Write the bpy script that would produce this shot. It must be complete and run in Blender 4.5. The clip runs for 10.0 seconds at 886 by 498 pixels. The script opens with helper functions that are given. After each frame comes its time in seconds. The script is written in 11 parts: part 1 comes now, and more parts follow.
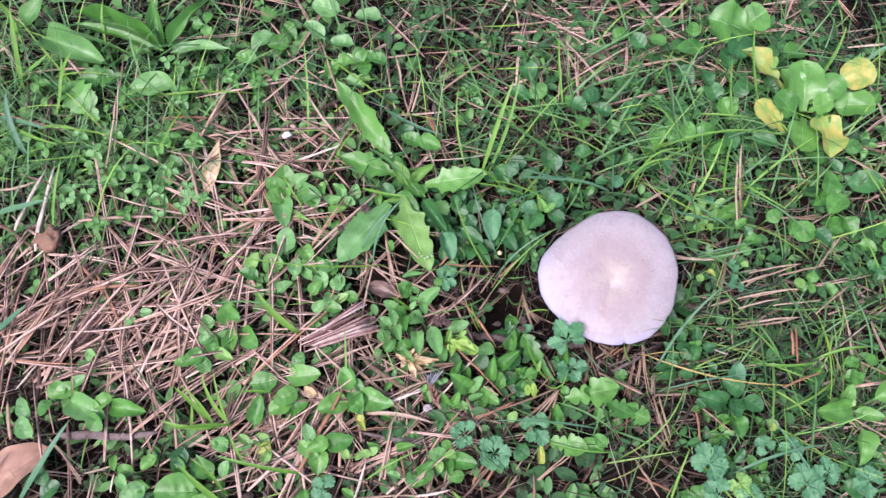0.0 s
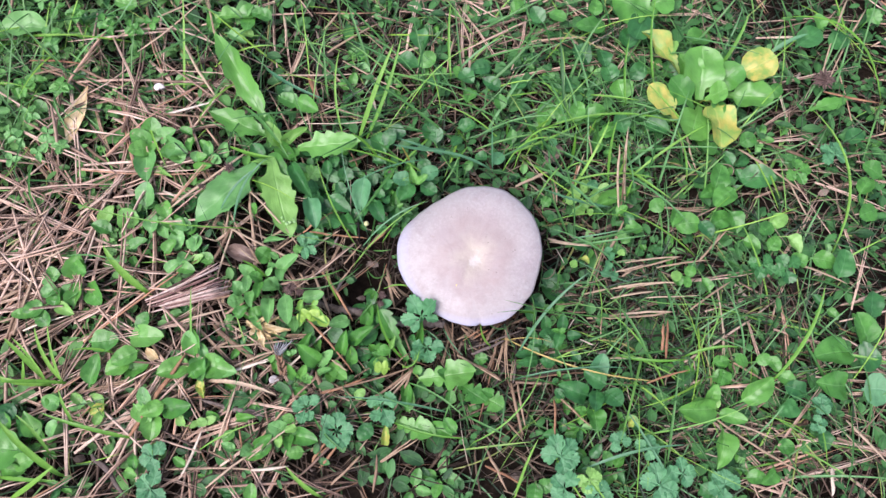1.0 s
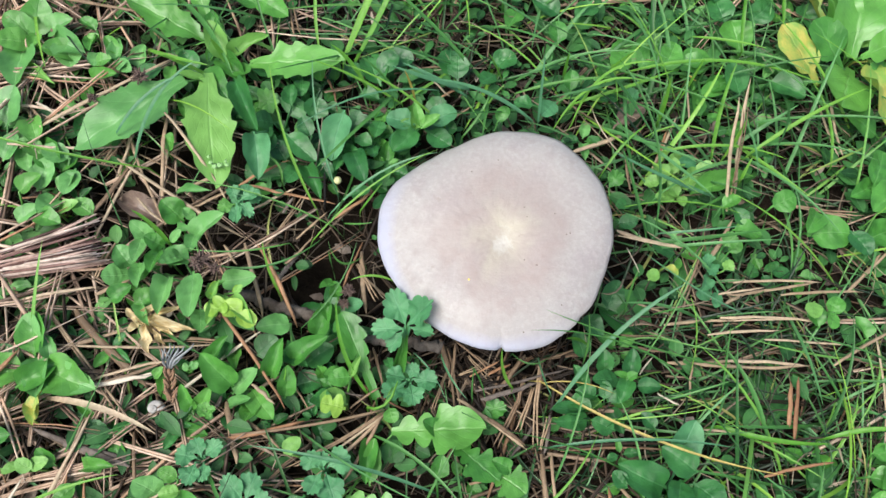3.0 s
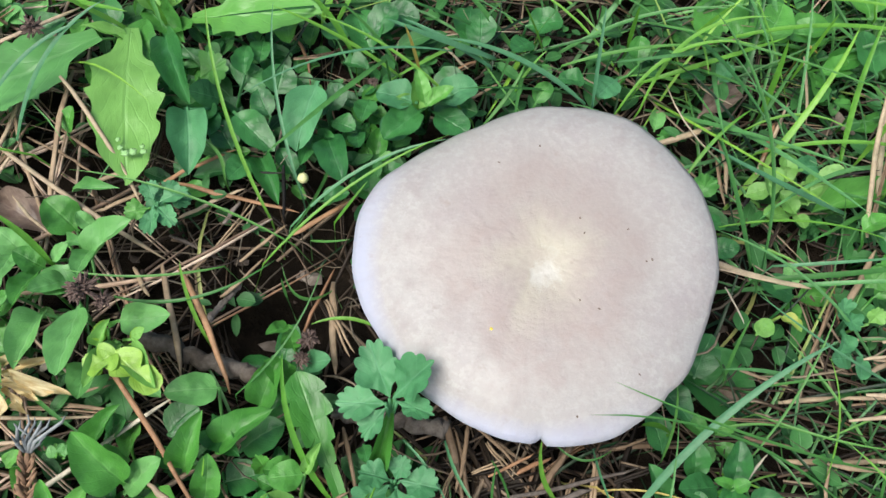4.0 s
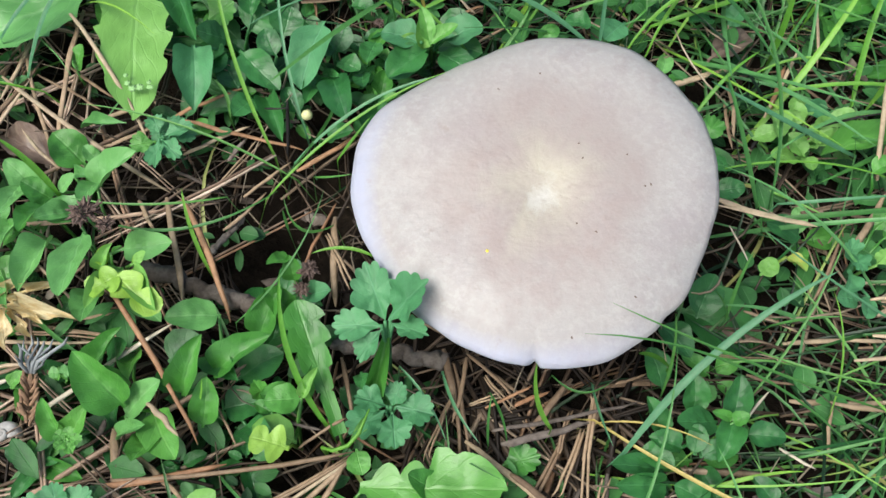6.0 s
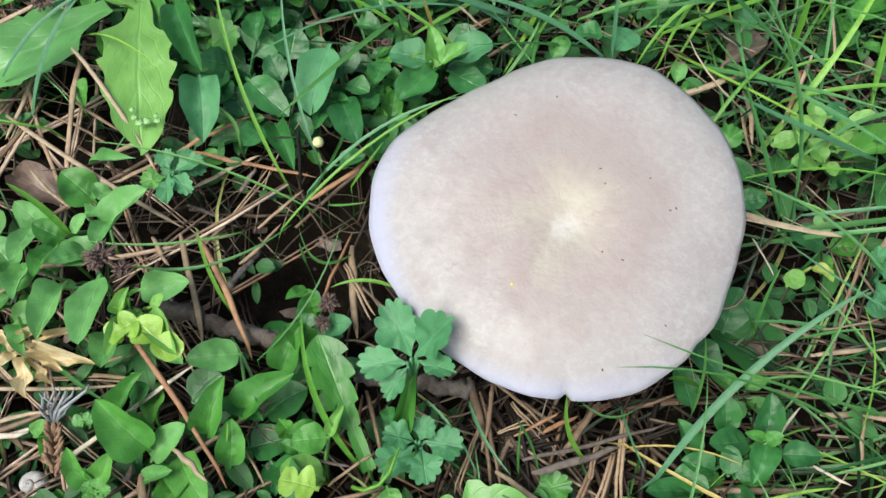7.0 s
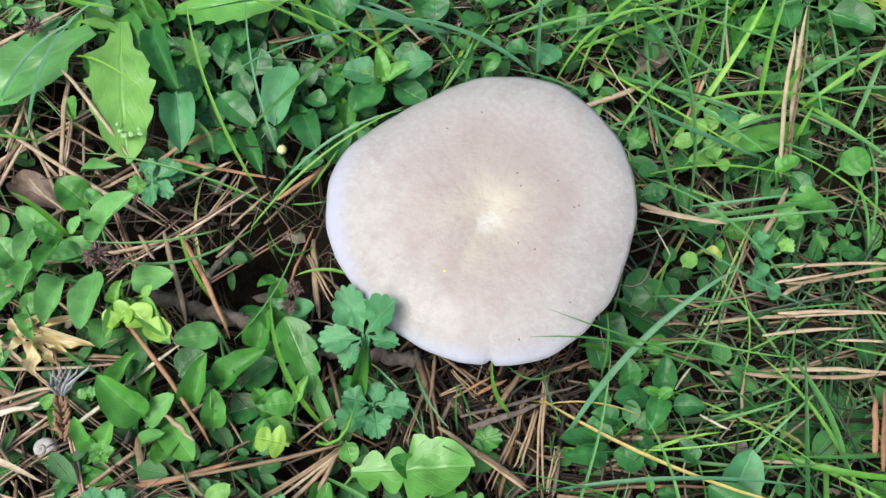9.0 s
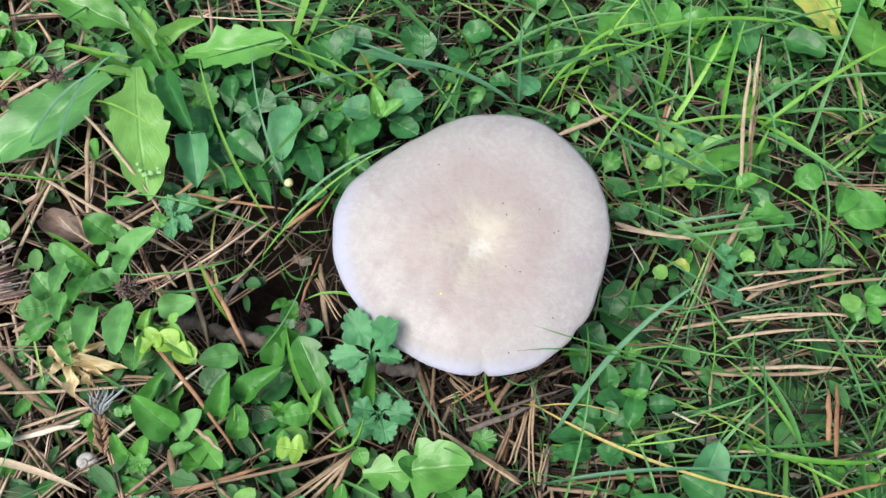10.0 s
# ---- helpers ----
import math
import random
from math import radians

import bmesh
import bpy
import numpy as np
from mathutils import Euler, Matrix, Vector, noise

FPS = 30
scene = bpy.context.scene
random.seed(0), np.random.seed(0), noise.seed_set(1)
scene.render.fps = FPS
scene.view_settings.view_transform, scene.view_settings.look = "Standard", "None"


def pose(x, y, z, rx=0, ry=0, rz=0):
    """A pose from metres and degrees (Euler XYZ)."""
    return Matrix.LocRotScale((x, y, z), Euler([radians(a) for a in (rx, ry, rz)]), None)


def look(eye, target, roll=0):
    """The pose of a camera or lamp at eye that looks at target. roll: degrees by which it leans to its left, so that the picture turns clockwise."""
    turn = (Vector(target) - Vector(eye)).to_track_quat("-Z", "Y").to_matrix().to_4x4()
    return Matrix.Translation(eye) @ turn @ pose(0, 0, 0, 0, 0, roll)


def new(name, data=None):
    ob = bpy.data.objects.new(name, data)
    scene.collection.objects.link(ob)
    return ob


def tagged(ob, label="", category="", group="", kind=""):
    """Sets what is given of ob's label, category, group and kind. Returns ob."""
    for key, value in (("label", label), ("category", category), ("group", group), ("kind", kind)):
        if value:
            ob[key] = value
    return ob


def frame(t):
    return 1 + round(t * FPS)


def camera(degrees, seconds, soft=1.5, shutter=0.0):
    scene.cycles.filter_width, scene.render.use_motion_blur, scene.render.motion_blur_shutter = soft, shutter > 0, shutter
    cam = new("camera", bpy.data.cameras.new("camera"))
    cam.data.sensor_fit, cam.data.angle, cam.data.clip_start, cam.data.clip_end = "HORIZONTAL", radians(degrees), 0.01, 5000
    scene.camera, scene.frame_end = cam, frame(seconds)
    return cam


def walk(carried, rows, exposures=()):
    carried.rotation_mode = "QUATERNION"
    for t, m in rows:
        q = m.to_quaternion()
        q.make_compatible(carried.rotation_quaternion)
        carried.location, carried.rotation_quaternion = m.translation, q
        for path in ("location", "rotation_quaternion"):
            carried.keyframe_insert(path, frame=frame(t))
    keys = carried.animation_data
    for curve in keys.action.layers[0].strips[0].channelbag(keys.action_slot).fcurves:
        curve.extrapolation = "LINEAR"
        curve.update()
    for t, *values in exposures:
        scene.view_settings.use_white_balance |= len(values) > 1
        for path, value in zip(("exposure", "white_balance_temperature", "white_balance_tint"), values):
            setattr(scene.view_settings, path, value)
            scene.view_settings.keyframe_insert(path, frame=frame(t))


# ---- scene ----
cam = camera(58.9, 10.0)
PATH = [
    (0, (-0.12500, -0.13400, 0.60000), (-0.12500, 0.14164, -0.36126), 0.000),
    (0.3, (-0.08528, -0.14452, 0.59847), (-0.08200, 0.12256, -0.36520), 2.411),
    (0.5, (-0.06214, -0.14744, 0.58974), (-0.05903, 0.12132, -0.37347), 3.188),
    (0.8, (-0.04044, -0.13949, 0.57455), (-0.03592, 0.12250, -0.39051), 4.447),
    (1, (-0.02574, -0.14172, 0.56953), (-0.02113, 0.13040, -0.39272), 4.844),
    (1.3, (-0.01281, -0.14674, 0.51632), (-0.00582, 0.13441, -0.44331), 6.215),
    (1.5, (-0.00649, -0.14749, 0.48705), (0.00128, 0.13064, -0.47346), 7.228),
    (1.8, (-0.00517, -0.14158, 0.45337), (-0.00116, 0.15118, -0.50281), 7.552),
    (2, (-0.00719, -0.13125, 0.41466), (-0.00525, 0.16842, -0.53938), 7.830),
    (2.3, (-0.00874, -0.13111, 0.36465), (-0.01638, 0.18391, -0.58441), 7.053),
    (2.5, (-0.00943, -0.12751, 0.35718), (-0.01694, 0.19062, -0.59083), 7.408),
    (2.7, (-0.01318, -0.13274, 0.37543), (-0.02080, 0.19858, -0.56806), 7.752),
    (3.8, (-0.03565, -0.08631, 0.24778), (-0.07123, 0.31489, -0.66752), 6.633),
    (4, (-0.02028, -0.08489, 0.24386), (-0.06223, 0.31504, -0.67173), 5.595),
    (4.2, (-0.01637, -0.09031, 0.24676), (-0.06097, 0.30931, -0.66884), 5.060),
    (4.5, (-0.01573, -0.09115, 0.24789), (-0.06811, 0.30752, -0.66771), 3.830),
    (4.8, (-0.01172, -0.10261, 0.25007), (-0.07170, 0.29961, -0.66351), 2.831),
    (5, (-0.00684, -0.10241, 0.24983), (-0.07030, 0.29569, -0.66531), 2.498),
    (5.3, (-0.00903, -0.10185, 0.25037), (-0.07635, 0.29938, -0.66313), 2.421),
    (5.5, (-0.00264, -0.10312, 0.24599), (-0.07456, 0.29605, -0.66806), 2.145),
    (5.7, (-0.00485, -0.10478, 0.23615), (-0.07756, 0.29240, -0.67871), 2.405),
    (6.8, (-0.01667, -0.08638, 0.23580), (-0.08577, 0.28761, -0.68906), 0.364),
    (7, (-0.01748, -0.08878, 0.23787), (-0.08667, 0.28247, -0.68809), -0.375),
    (7.2, (-0.01225, -0.08712, 0.23831), (-0.07807, 0.28236, -0.68859), -0.581),
    (7.5, (-0.00698, -0.08323, 0.24084), (-0.06644, 0.28096, -0.68858), -0.242),
    (7.8, (-0.00726, -0.08284, 0.24517), (-0.05976, 0.27681, -0.68644), 0.676),
    (8, (-0.00775, -0.08066, 0.24282), (-0.05792, 0.27851, -0.68910), 1.052),
    (8.2, (-0.00513, -0.08403, 0.24034), (-0.04955, 0.27281, -0.69278), 2.020),
    (8.5, (-0.00369, -0.08567, 0.24633), (-0.04465, 0.26955, -0.68755), 2.577),
    (8.8, (-0.01059, -0.09885, 0.26281), (-0.04468, 0.25950, -0.67016), 3.519),
    (9, (-0.00586, -0.09850, 0.27812), (-0.03946, 0.25302, -0.65746), 3.192),
    (9.2, (-0.01082, -0.10366, 0.28654), (-0.04052, 0.25110, -0.64795), 3.452),
    (9.5, (-0.02175, -0.11040, 0.32874), (-0.05297, 0.23549, -0.60902), 2.470),
    (9.7, (-0.01790, -0.11310, 0.33600), (-0.04437, 0.23223, -0.60211), 2.917),
    (10, (-0.00789, -0.09790, 0.31055), (-0.02872, 0.24297, -0.62933), 3.256),
]
EXPOSURES = [(0.0, 1.11, 6050, 42), (0.5, 1.09, 6200, 32), (1.0, 1.10, 6200, 30), (2.0, 1.10, 6350, 24), (2.6, 1.07, 6500, 15), (4.0, 0.99, 6500, 9), (8.8, 0.99, 6500, 9), (9.4, 1.03, 6500, 10), (10.0, 1.02, 6450, 12)]
walk(cam, [(t, look(eye, target, roll)) for t, eye, target, roll in PATH], EXPOSURES)

# ---- light: shaded daylight under an open, hazy sky ----
world = bpy.data.worlds.new("sky")
scene.world = world
world.use_nodes = True
wn = world.node_tree.nodes
sky = wn.new("ShaderNodeTexSky")
sky.sky_type = "NISHITA"
sky.sun_disc = False
sky.sun_elevation = radians(52)
sky.sun_rotation = radians(200)
sky.air_density, sky.dust_density = 1.0, 3.0
wn["Background"].inputs["Strength"].default_value = 0.085
world.node_tree.links.new(sky.outputs[0], wn["Background"].inputs["Color"])
sun = new("sun", bpy.data.lights.new("sun", "SUN"))
sun.data.energy, sun.data.angle, sun.data.color = 2.3, radians(36), (1.0, 0.96, 0.9)
sun.matrix_basis = look((-0.9, -0.4, 1.9), (0, 0, 0))


# ---- materials ----
def nodes_of(name):
    m = bpy.data.materials.new(name)
    m.use_nodes = True
    t = m.node_tree
    return m, t.nodes, t.links, t.nodes["Principled BSDF"]


def noise_node(n, l, scale, detail=4.0, rough=0.6, vec=None, dim="3D"):
    k = n.new("ShaderNodeTexNoise")
    k.noise_dimensions = dim
    k.inputs["Scale"].default_value, k.inputs["Detail"].default_value, k.inputs["Roughness"].default_value = scale, detail, rough
    if vec:
        l.new(vec, k.inputs["Vector"])
    return k.outputs["Fac"]


def ramp(n, l, fac, stops):
    r = n.new("ShaderNodeValToRGB")
    e = r.color_ramp.elements
    while len(e) < len(stops):
        e.new(0.5)
    for k, (p, c) in zip(e, stops):
        k.position, k.color = p, (*c, 1)
    l.new(fac, r.inputs["Fac"])
    return r.outputs["Color"]


def mixc(n, l, fac, a, b, mode="MIX"):
    k = n.new("ShaderNodeMix")
    k.data_type, k.blend_type = "RGBA", mode
    for sock, v in ((k.inputs["Factor"], fac), (k.inputs["A"], a), (k.inputs["B"], b)):
        if isinstance(v, (int, float)):
            sock.default_value = v
        elif isinstance(v, tuple):
            sock.default_value = (*v, 1)
        else:
            l.new(v, sock)
    return k.outputs["Result"]


def calc(n, l, op, a, b=0.0, c=0.0):
    k = n.new("ShaderNodeMath")
    k.operation = op
    for sock, v in zip(k.inputs, (a, b, c)):
        if isinstance(v, (int, float)):
            sock.default_value = v
        else:
            l.new(v, sock)
    return k.outputs[0]


def bump(n, l, bsdf, height, strength, distance):
    k = n.new("ShaderNodeBump")
    k.inputs["Strength"].default_value, k.inputs["Distance"].default_value = strength, distance
    l.new(height, k.inputs["Height"])
    l.new(k.outputs[0], bsdf.inputs["Normal"])


def see_through(m, n, l, bsdf, colour, share):
    tr = n.new("ShaderNodeBsdfTranslucent")
    if isinstance(colour, tuple):
        tr.inputs["Color"].default_value = (*colour, 1)
    else:
        l.new(colour, tr.inputs["Color"])
    mx = n.new("ShaderNodeMixShader")
    mx.inputs[0].default_value = share
    l.new(bsdf.outputs[0], mx.inputs[1])
    l.new(tr.outputs[0], mx.inputs[2])
    l.new(mx.outputs[0], n["Material Output"].inputs["Surface"])


def leaf_material(name, dark, light, vein, rough=0.36, blotch=None, veins=0.34, per_island=False):
    """Leaf skin: two tones that vary from leaf to leaf, a pale midrib with side veins, fine mottling."""
    m, n, l, b = nodes_of(name)
    tc = n.new("ShaderNodeTexCoord")
    if per_island:
        rnd = n.new("ShaderNodeNewGeometry").outputs["Random Per Island"]
    else:
        rnd = n.new("ShaderNodeObjectInfo").outputs["Random"]
    base = mixc(n, l, rnd, dark, light)
    spot_at = tc.outputs["Object"]
    scales = (110, 900, 200)
    if not per_island:
        shift = n.new("ShaderNodeVectorMath")
        shift.operation = "ADD"
        l.new(spot_at, shift.inputs[0])
        many = calc(n, l, "MULTIPLY", rnd, 37.0)
        l.new(many, shift.inputs[1])
        spot_at, scales = shift.outputs[0], (2.6, 24.0, 4.0)
    big = noise_node(n, l, scales[0], 3, 0.6, spot_at)
    fine = noise_node(n, l, scales[1], 3, 0.7, spot_at)
    base = mixc(n, l, ramp(n, l, big, [(0.42, (0, 0, 0)), (0.80, (0.55, 0.55, 0.55))]), base, tuple(min(1, c * 1.4) for c in light))
    base = mixc(n, l, ramp(n, l, big, [(0.30, (0.4, 0.4, 0.4)), (0.46, (0, 0, 0))]), base, tuple(c * 0.6 for c in dark))
    base = mixc(n, l, calc(n, l, "MULTIPLY", fine, 0.35), base, tuple(c * 0.6 for c in dark))
    if blotch:
        spot = noise_node(n, l, scales[2], 4, 0.65, spot_at)
        base = mixc(n, l, ramp(n, l, spot, [(0.38, (0, 0, 0)), (0.60, (1, 1, 1))]), base, blotch)
    uv = n.new("ShaderNodeUVMap")
    uv.uv_map = "UVMap"
    sep = n.new("ShaderNodeSeparateXYZ")
    l.new(uv.outputs[0], sep.inputs[0])
    off = calc(n, l, "ABSOLUTE", calc(n, l, "SUBTRACT", sep.outputs[0], 0.5))
    rib = calc(n, l, "SUBTRACT", 1.0, calc(n, l, "MULTIPLY", off, 24.0))
    rib = calc(n, l, "MAXIMUM", rib, 0.0)
    side = calc(n, l, "SINE", calc(n, l, "MULTIPLY", calc(n, l, "SUBTRACT", sep.outputs[1], calc(n, l, "MULTIPLY", off, 0.7)), 44.0))
    side = calc(n, l, "MAXIMUM", calc(n, l, "MULTIPLY", calc(n, l, "SUBTRACT", side, 0.86), 4.0), 0.0)
    both = calc(n, l, "MINIMUM", calc(n, l, "ADD", rib, calc(n, l, "MULTIPLY", side, 0.34)), 1.0)
    base = mixc(n, l, calc(n, l, "MULTIPLY", both, veins), base, vein)
    l.new(base, b.inputs["Base Color"])
    b.inputs["Roughness"].default_value = rough
    b.inputs["Specular IOR Level"].default_value = 0.32 if per_island else 0.55
    hgt = calc(n, l, "SUBTRACT", calc(n, l, "MULTIPLY", fine, 0.4), both)
    hgt = calc(n, l, "ADD", hgt, calc(n, l, "MULTIPLY", big, 1.5))
    bump(n, l, b, hgt, 0.34, 0.0008)
    see_through(m, n, l, b, mixc(n, l, 0.5, base, light), 0.18)
    return m


M_DEEP = leaf_material("leaf_deep_green", (0.020, 0.115, 0.030), (0.050, 0.215, 0.050), (0.10, 0.30, 0.11))
M_MID = leaf_material("leaf_green", (0.042, 0.190, 0.030), (0.095, 0.320, 0.050), (0.18, 0.41, 0.13), 0.38)
M_LIGHT = leaf_material("leaf_bright_green", (0.140, 0.355, 0.066), (0.215, 0.460, 0.108), (0.27, 0.52, 0.17), 0.42, None, 0.20)
M_LIME = leaf_material("leaf_fresh_green", (0.075, 0.260, 0.042), (0.125, 0.360, 0.065), (0.24, 0.47, 0.16))
M_BLUE = leaf_material("leaf_blue_green", (0.046, 0.200, 0.076), (0.090, 0.300, 0.118), (0.16, 0.37, 0.21), 0.55)
M_YELLOW = leaf_material("leaf_yellowing", (0.38, 0.400, 0.070), (0.54, 0.485, 0.110), (0.58, 0.58, 0.22), 0.5, (0.20, 0.38, 0.07), 0.15)
M_DRY = leaf_material("leaf_dry_tan", (0.62, 0.54, 0.27), (0.74, 0.66, 0.41), (0.76, 0.68, 0.46), 0.65, (0.50, 0.37, 0.17), 0.35)
M_TAN = leaf_material("leaf_dead_tan", (0.46, 0.290, 0.175), (0.55, 0.365, 0.235), (0.58, 0.42, 0.29), 0.65, (0.36, 0.22, 0.14), 0.3)
M_BROWN = leaf_material("leaf_dead_brown", (0.20, 0.150, 0.115), (0.30, 0.235, 0.185), (0.34, 0.27, 0.21), 0.38, (0.13, 0.09, 0.07), 0.3)
M_MINT = leaf_material("leaf_pale_mint", (0.085, 0.280, 0.070), (0.165, 0.420, 0.118), (0.26, 0.50, 0.21), 0.40)
M_SPRIG = leaf_material("leaf_yellow_green", (0.190, 0.400, 0.040), (0.290, 0.500, 0.075), (0.34, 0.55, 0.14), 0.42, None, 0.2)
TONES = {"sprig": M_SPRIG, "mint": M_MINT, "deep": M_DEEP, "mid": M_MID, "light": M_LIGHT, "lime": M_LIME, "blue": M_BLUE, "yellow": M_YELLOW, "dry": M_DRY, "tan": M_TAN, "brown": M_BROWN}


def strand_material(name, stops, rough, share, per_island, streak=0.35):
    """Grass blades and needles: colour by strand, fine streaks along it."""
    m, n, l, b = nodes_of(name)
    if per_island:
        rnd = n.new("ShaderNodeNewGeometry").outputs["Random Per Island"]
    else:
        rnd = n.new("ShaderNodeObjectInfo").outputs["Random"]
    col = ramp(n, l, rnd, stops)
    tc = n.new("ShaderNodeTexCoord")
    fine = noise_node(n, l, 420, 4, 0.7, tc.outputs["Object"])
    stain = noise_node(n, l, 75, 3, 0.6, tc.outputs["Object"])
    col = mixc(n, l, ramp(n, l, stain, [(0.48, (0, 0, 0)), (0.68, (0.75, 0.75, 0.75))]), col, mixc(n, l, 1.0, col, (0.50, 0.46, 0.42) if not share else (0.75, 0.85, 0.8), "MULTIPLY"))
    dark = mixc(n, l, 1.0, col, (0.45, 0.42, 0.40), "MULTIPLY")
    col = mixc(n, l, ramp(n, l, fine, [(0.40, (0, 0, 0)), (0.75, (streak * 2, streak * 2, streak * 2))]), col, dark)
    l.new(col, b.inputs["Base Color"])
    b.inputs["Roughness"].default_value = rough
    b.inputs["Specular IOR Level"].default_value = 0.45 if share else 0.22
    bump(n, l, b, fine, 0.5, 0.0006)
    if share:
        see_through(m, n, l, b, col, share)
    return m


# the first two greens also hold the deep shade low between the blades
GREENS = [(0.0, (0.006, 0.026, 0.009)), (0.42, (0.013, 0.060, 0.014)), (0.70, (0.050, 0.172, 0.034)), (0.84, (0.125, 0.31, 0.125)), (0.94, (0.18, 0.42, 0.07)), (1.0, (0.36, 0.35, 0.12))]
# brown lower needles, with the shade beneath plants worked into the dark stops
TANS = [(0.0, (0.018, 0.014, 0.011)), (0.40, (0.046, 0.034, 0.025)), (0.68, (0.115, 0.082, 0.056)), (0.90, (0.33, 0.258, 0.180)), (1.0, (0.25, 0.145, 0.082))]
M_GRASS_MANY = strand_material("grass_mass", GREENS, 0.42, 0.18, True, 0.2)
M_GRASS = strand_material("grass_blade", [(0.0, (0.055, 0.20, 0.045)), (0.6, (0.085, 0.27, 0.06)), (1.0, (0.13, 0.34, 0.07))], 0.4, 0.3, False, 0.2)
M_GRASS_BLUE = strand_material("grass_blade_bluish", [(0.0, (0.06, 0.21, 0.10)), (1.0, (0.11, 0.30, 0.14))], 0.42, 0.25, False, 0.2)
M_GRASS_LIGHT = strand_material("grass_blade_bright", [(0.0, (0.10, 0.32, 0.030)), (1.0, (0.19, 0.44, 0.06))], 0.4, 0.3, False, 0.2)
M_GRASS_YELLOW = strand_material("grass_blade_yellow", [(0.0, (0.50, 0.40, 0.09)), (1.0, (0.60, 0.48, 0.16))], 0.5, 0.2, False)
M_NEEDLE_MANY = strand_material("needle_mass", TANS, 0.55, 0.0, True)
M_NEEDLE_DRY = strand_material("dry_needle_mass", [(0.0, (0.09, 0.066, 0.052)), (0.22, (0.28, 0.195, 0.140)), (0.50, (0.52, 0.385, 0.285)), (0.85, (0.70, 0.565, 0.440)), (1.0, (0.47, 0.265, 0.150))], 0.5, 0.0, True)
M_TALL_MANY = strand_material("tall_grass_mass", [(0.0, (0.026, 0.120, 0.028)), (0.40, (0.070, 0.235, 0.050)), (0.74, (0.120, 0.330, 0.115)), (0.88, (0.18, 0.43, 0.060)), (1.0, (0.25, 0.50, 0.06))], 0.4, 0.22, True, 0.2)
M_DEAD_MANY = strand_material("dead_grass_mass", [(0.0, (0.045, 0.036, 0.028)), (0.50, (0.130, 0.104, 0.075)), (0.8, (0.29, 0.235, 0.165)), (1.0, (0.46, 0.395, 0.295))], 0.6, 0.0, True)
M_NEEDLE = strand_material("needle", [(0.0, (0.165, 0.115, 0.074)), (0.5, (0.29, 0.208, 0.132)), (1.0, (0.42, 0.318, 0.208))], 0.5, 0.0, False)
M_NEEDLE_RED = strand_material("needle_orange", [(0.0, (0.26, 0.138, 0.074)), (1.0, (0.38, 0.220, 0.120))], 0.5, 0.0, False)
M_STRAW = strand_material("straw", [(0.0, (0.36, 0.270, 0.170)), (1.0, (0.53, 0.42, 0.285))], 0.5, 0.1, False)
M_PALE = strand_material("pale_stalk", [(0.0, (0.60, 0.55, 0.42)), (1.0, (0.68, 0.62, 0.50))], 0.6, 0.0, False)
M_BARK = strand_material("twig_bark", [(0.0, (0.10, 0.084, 0.072)), (1.0, (0.22, 0.19, 0.165))], 0.85, 0.0, False, 0.5)
M_BLACK = strand_material("rotten_stalk", [(0.0, (0.012, 0.012, 0.012)), (1.0, (0.03, 0.027, 0.025))], 0.7, 0.0, False)
M_GREYTWIG = strand_material("dry_needle_blue_grey", [(0.0, (0.15, 0.175, 0.185)), (1.0, (0.29, 0.32, 0.325))], 0.7, 0.0, False)
STRANDS = {"grass": M_GRASS, "blue": M_GRASS_BLUE, "light": M_GRASS_LIGHT, "yellow": M_GRASS_YELLOW, "needle": M_NEEDLE, "red": M_NEEDLE_RED, "straw": M_STRAW, "pale": M_PALE, "bark": M_BARK, "black": M_BLACK}


def soil_material():
    m, n, l, b = nodes_of("soil_and_litter")
    tc = n.new("ShaderNodeTexCoord")
    a = noise_node(n, l, 35, 6, 0.65, tc.outputs["Object"])
    c = noise_node(n, l, 260, 6, 0.75, tc.outputs["Object"])
    # soil tones kept near black: shade in the gaps between plants is included
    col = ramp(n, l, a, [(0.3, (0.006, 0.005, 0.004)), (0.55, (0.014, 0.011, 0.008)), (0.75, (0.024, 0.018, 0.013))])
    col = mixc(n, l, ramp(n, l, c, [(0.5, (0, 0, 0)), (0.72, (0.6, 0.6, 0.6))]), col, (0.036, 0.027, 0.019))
    # farther off, closed turf covers the soil
    sep = n.new("ShaderNodeSeparateXYZ")
    l.new(tc.outputs["Object"], sep.inputs[0])
    far = calc(n, l, "SQRT", calc(n, l, "ADD", calc(n, l, "POWER", sep.outputs[0], 2.0), calc(n, l, "POWER", sep.outputs[1], 2.0)))
    far = calc(n, l, "ADD", far, calc(n, l, "MULTIPLY", calc(n, l, "SUBTRACT", a, 0.5), 0.25))
    far = calc(n, l, "MINIMUM", calc(n, l, "MAXIMUM", calc(n, l, "MULTIPLY", calc(n, l, "SUBTRACT", far, 0.74), 2.2), 0.0), 1.0)
    blades = noise_node(n, l, 90, 6, 0.8, tc.outputs["Object"])
    turf = ramp(n, l, blades, [(0.35, (0.008, 0.020, 0.006)), (0.52, (0.024, 0.062, 0.015)), (0.68, (0.055, 0.110, 0.026)), (0.80, (0.11, 0.10, 0.05))])
    patch = noise_node(n, l, 2.2, 5, 0.65, tc.outputs["Object"])
    turf = mixc(n, l, ramp(n, l, patch, [(0.42, (0, 0, 0)), (0.62, (0.7, 0.7, 0.7))]), turf, (0.055, 0.050, 0.026))
    col = mixc(n, l, far, col, turf)
    l.new(col, b.inputs["Base Color"])
    b.inputs["Roughness"].default_value = 0.95
    b.inputs["Specular IOR Level"].default_value = 0.05
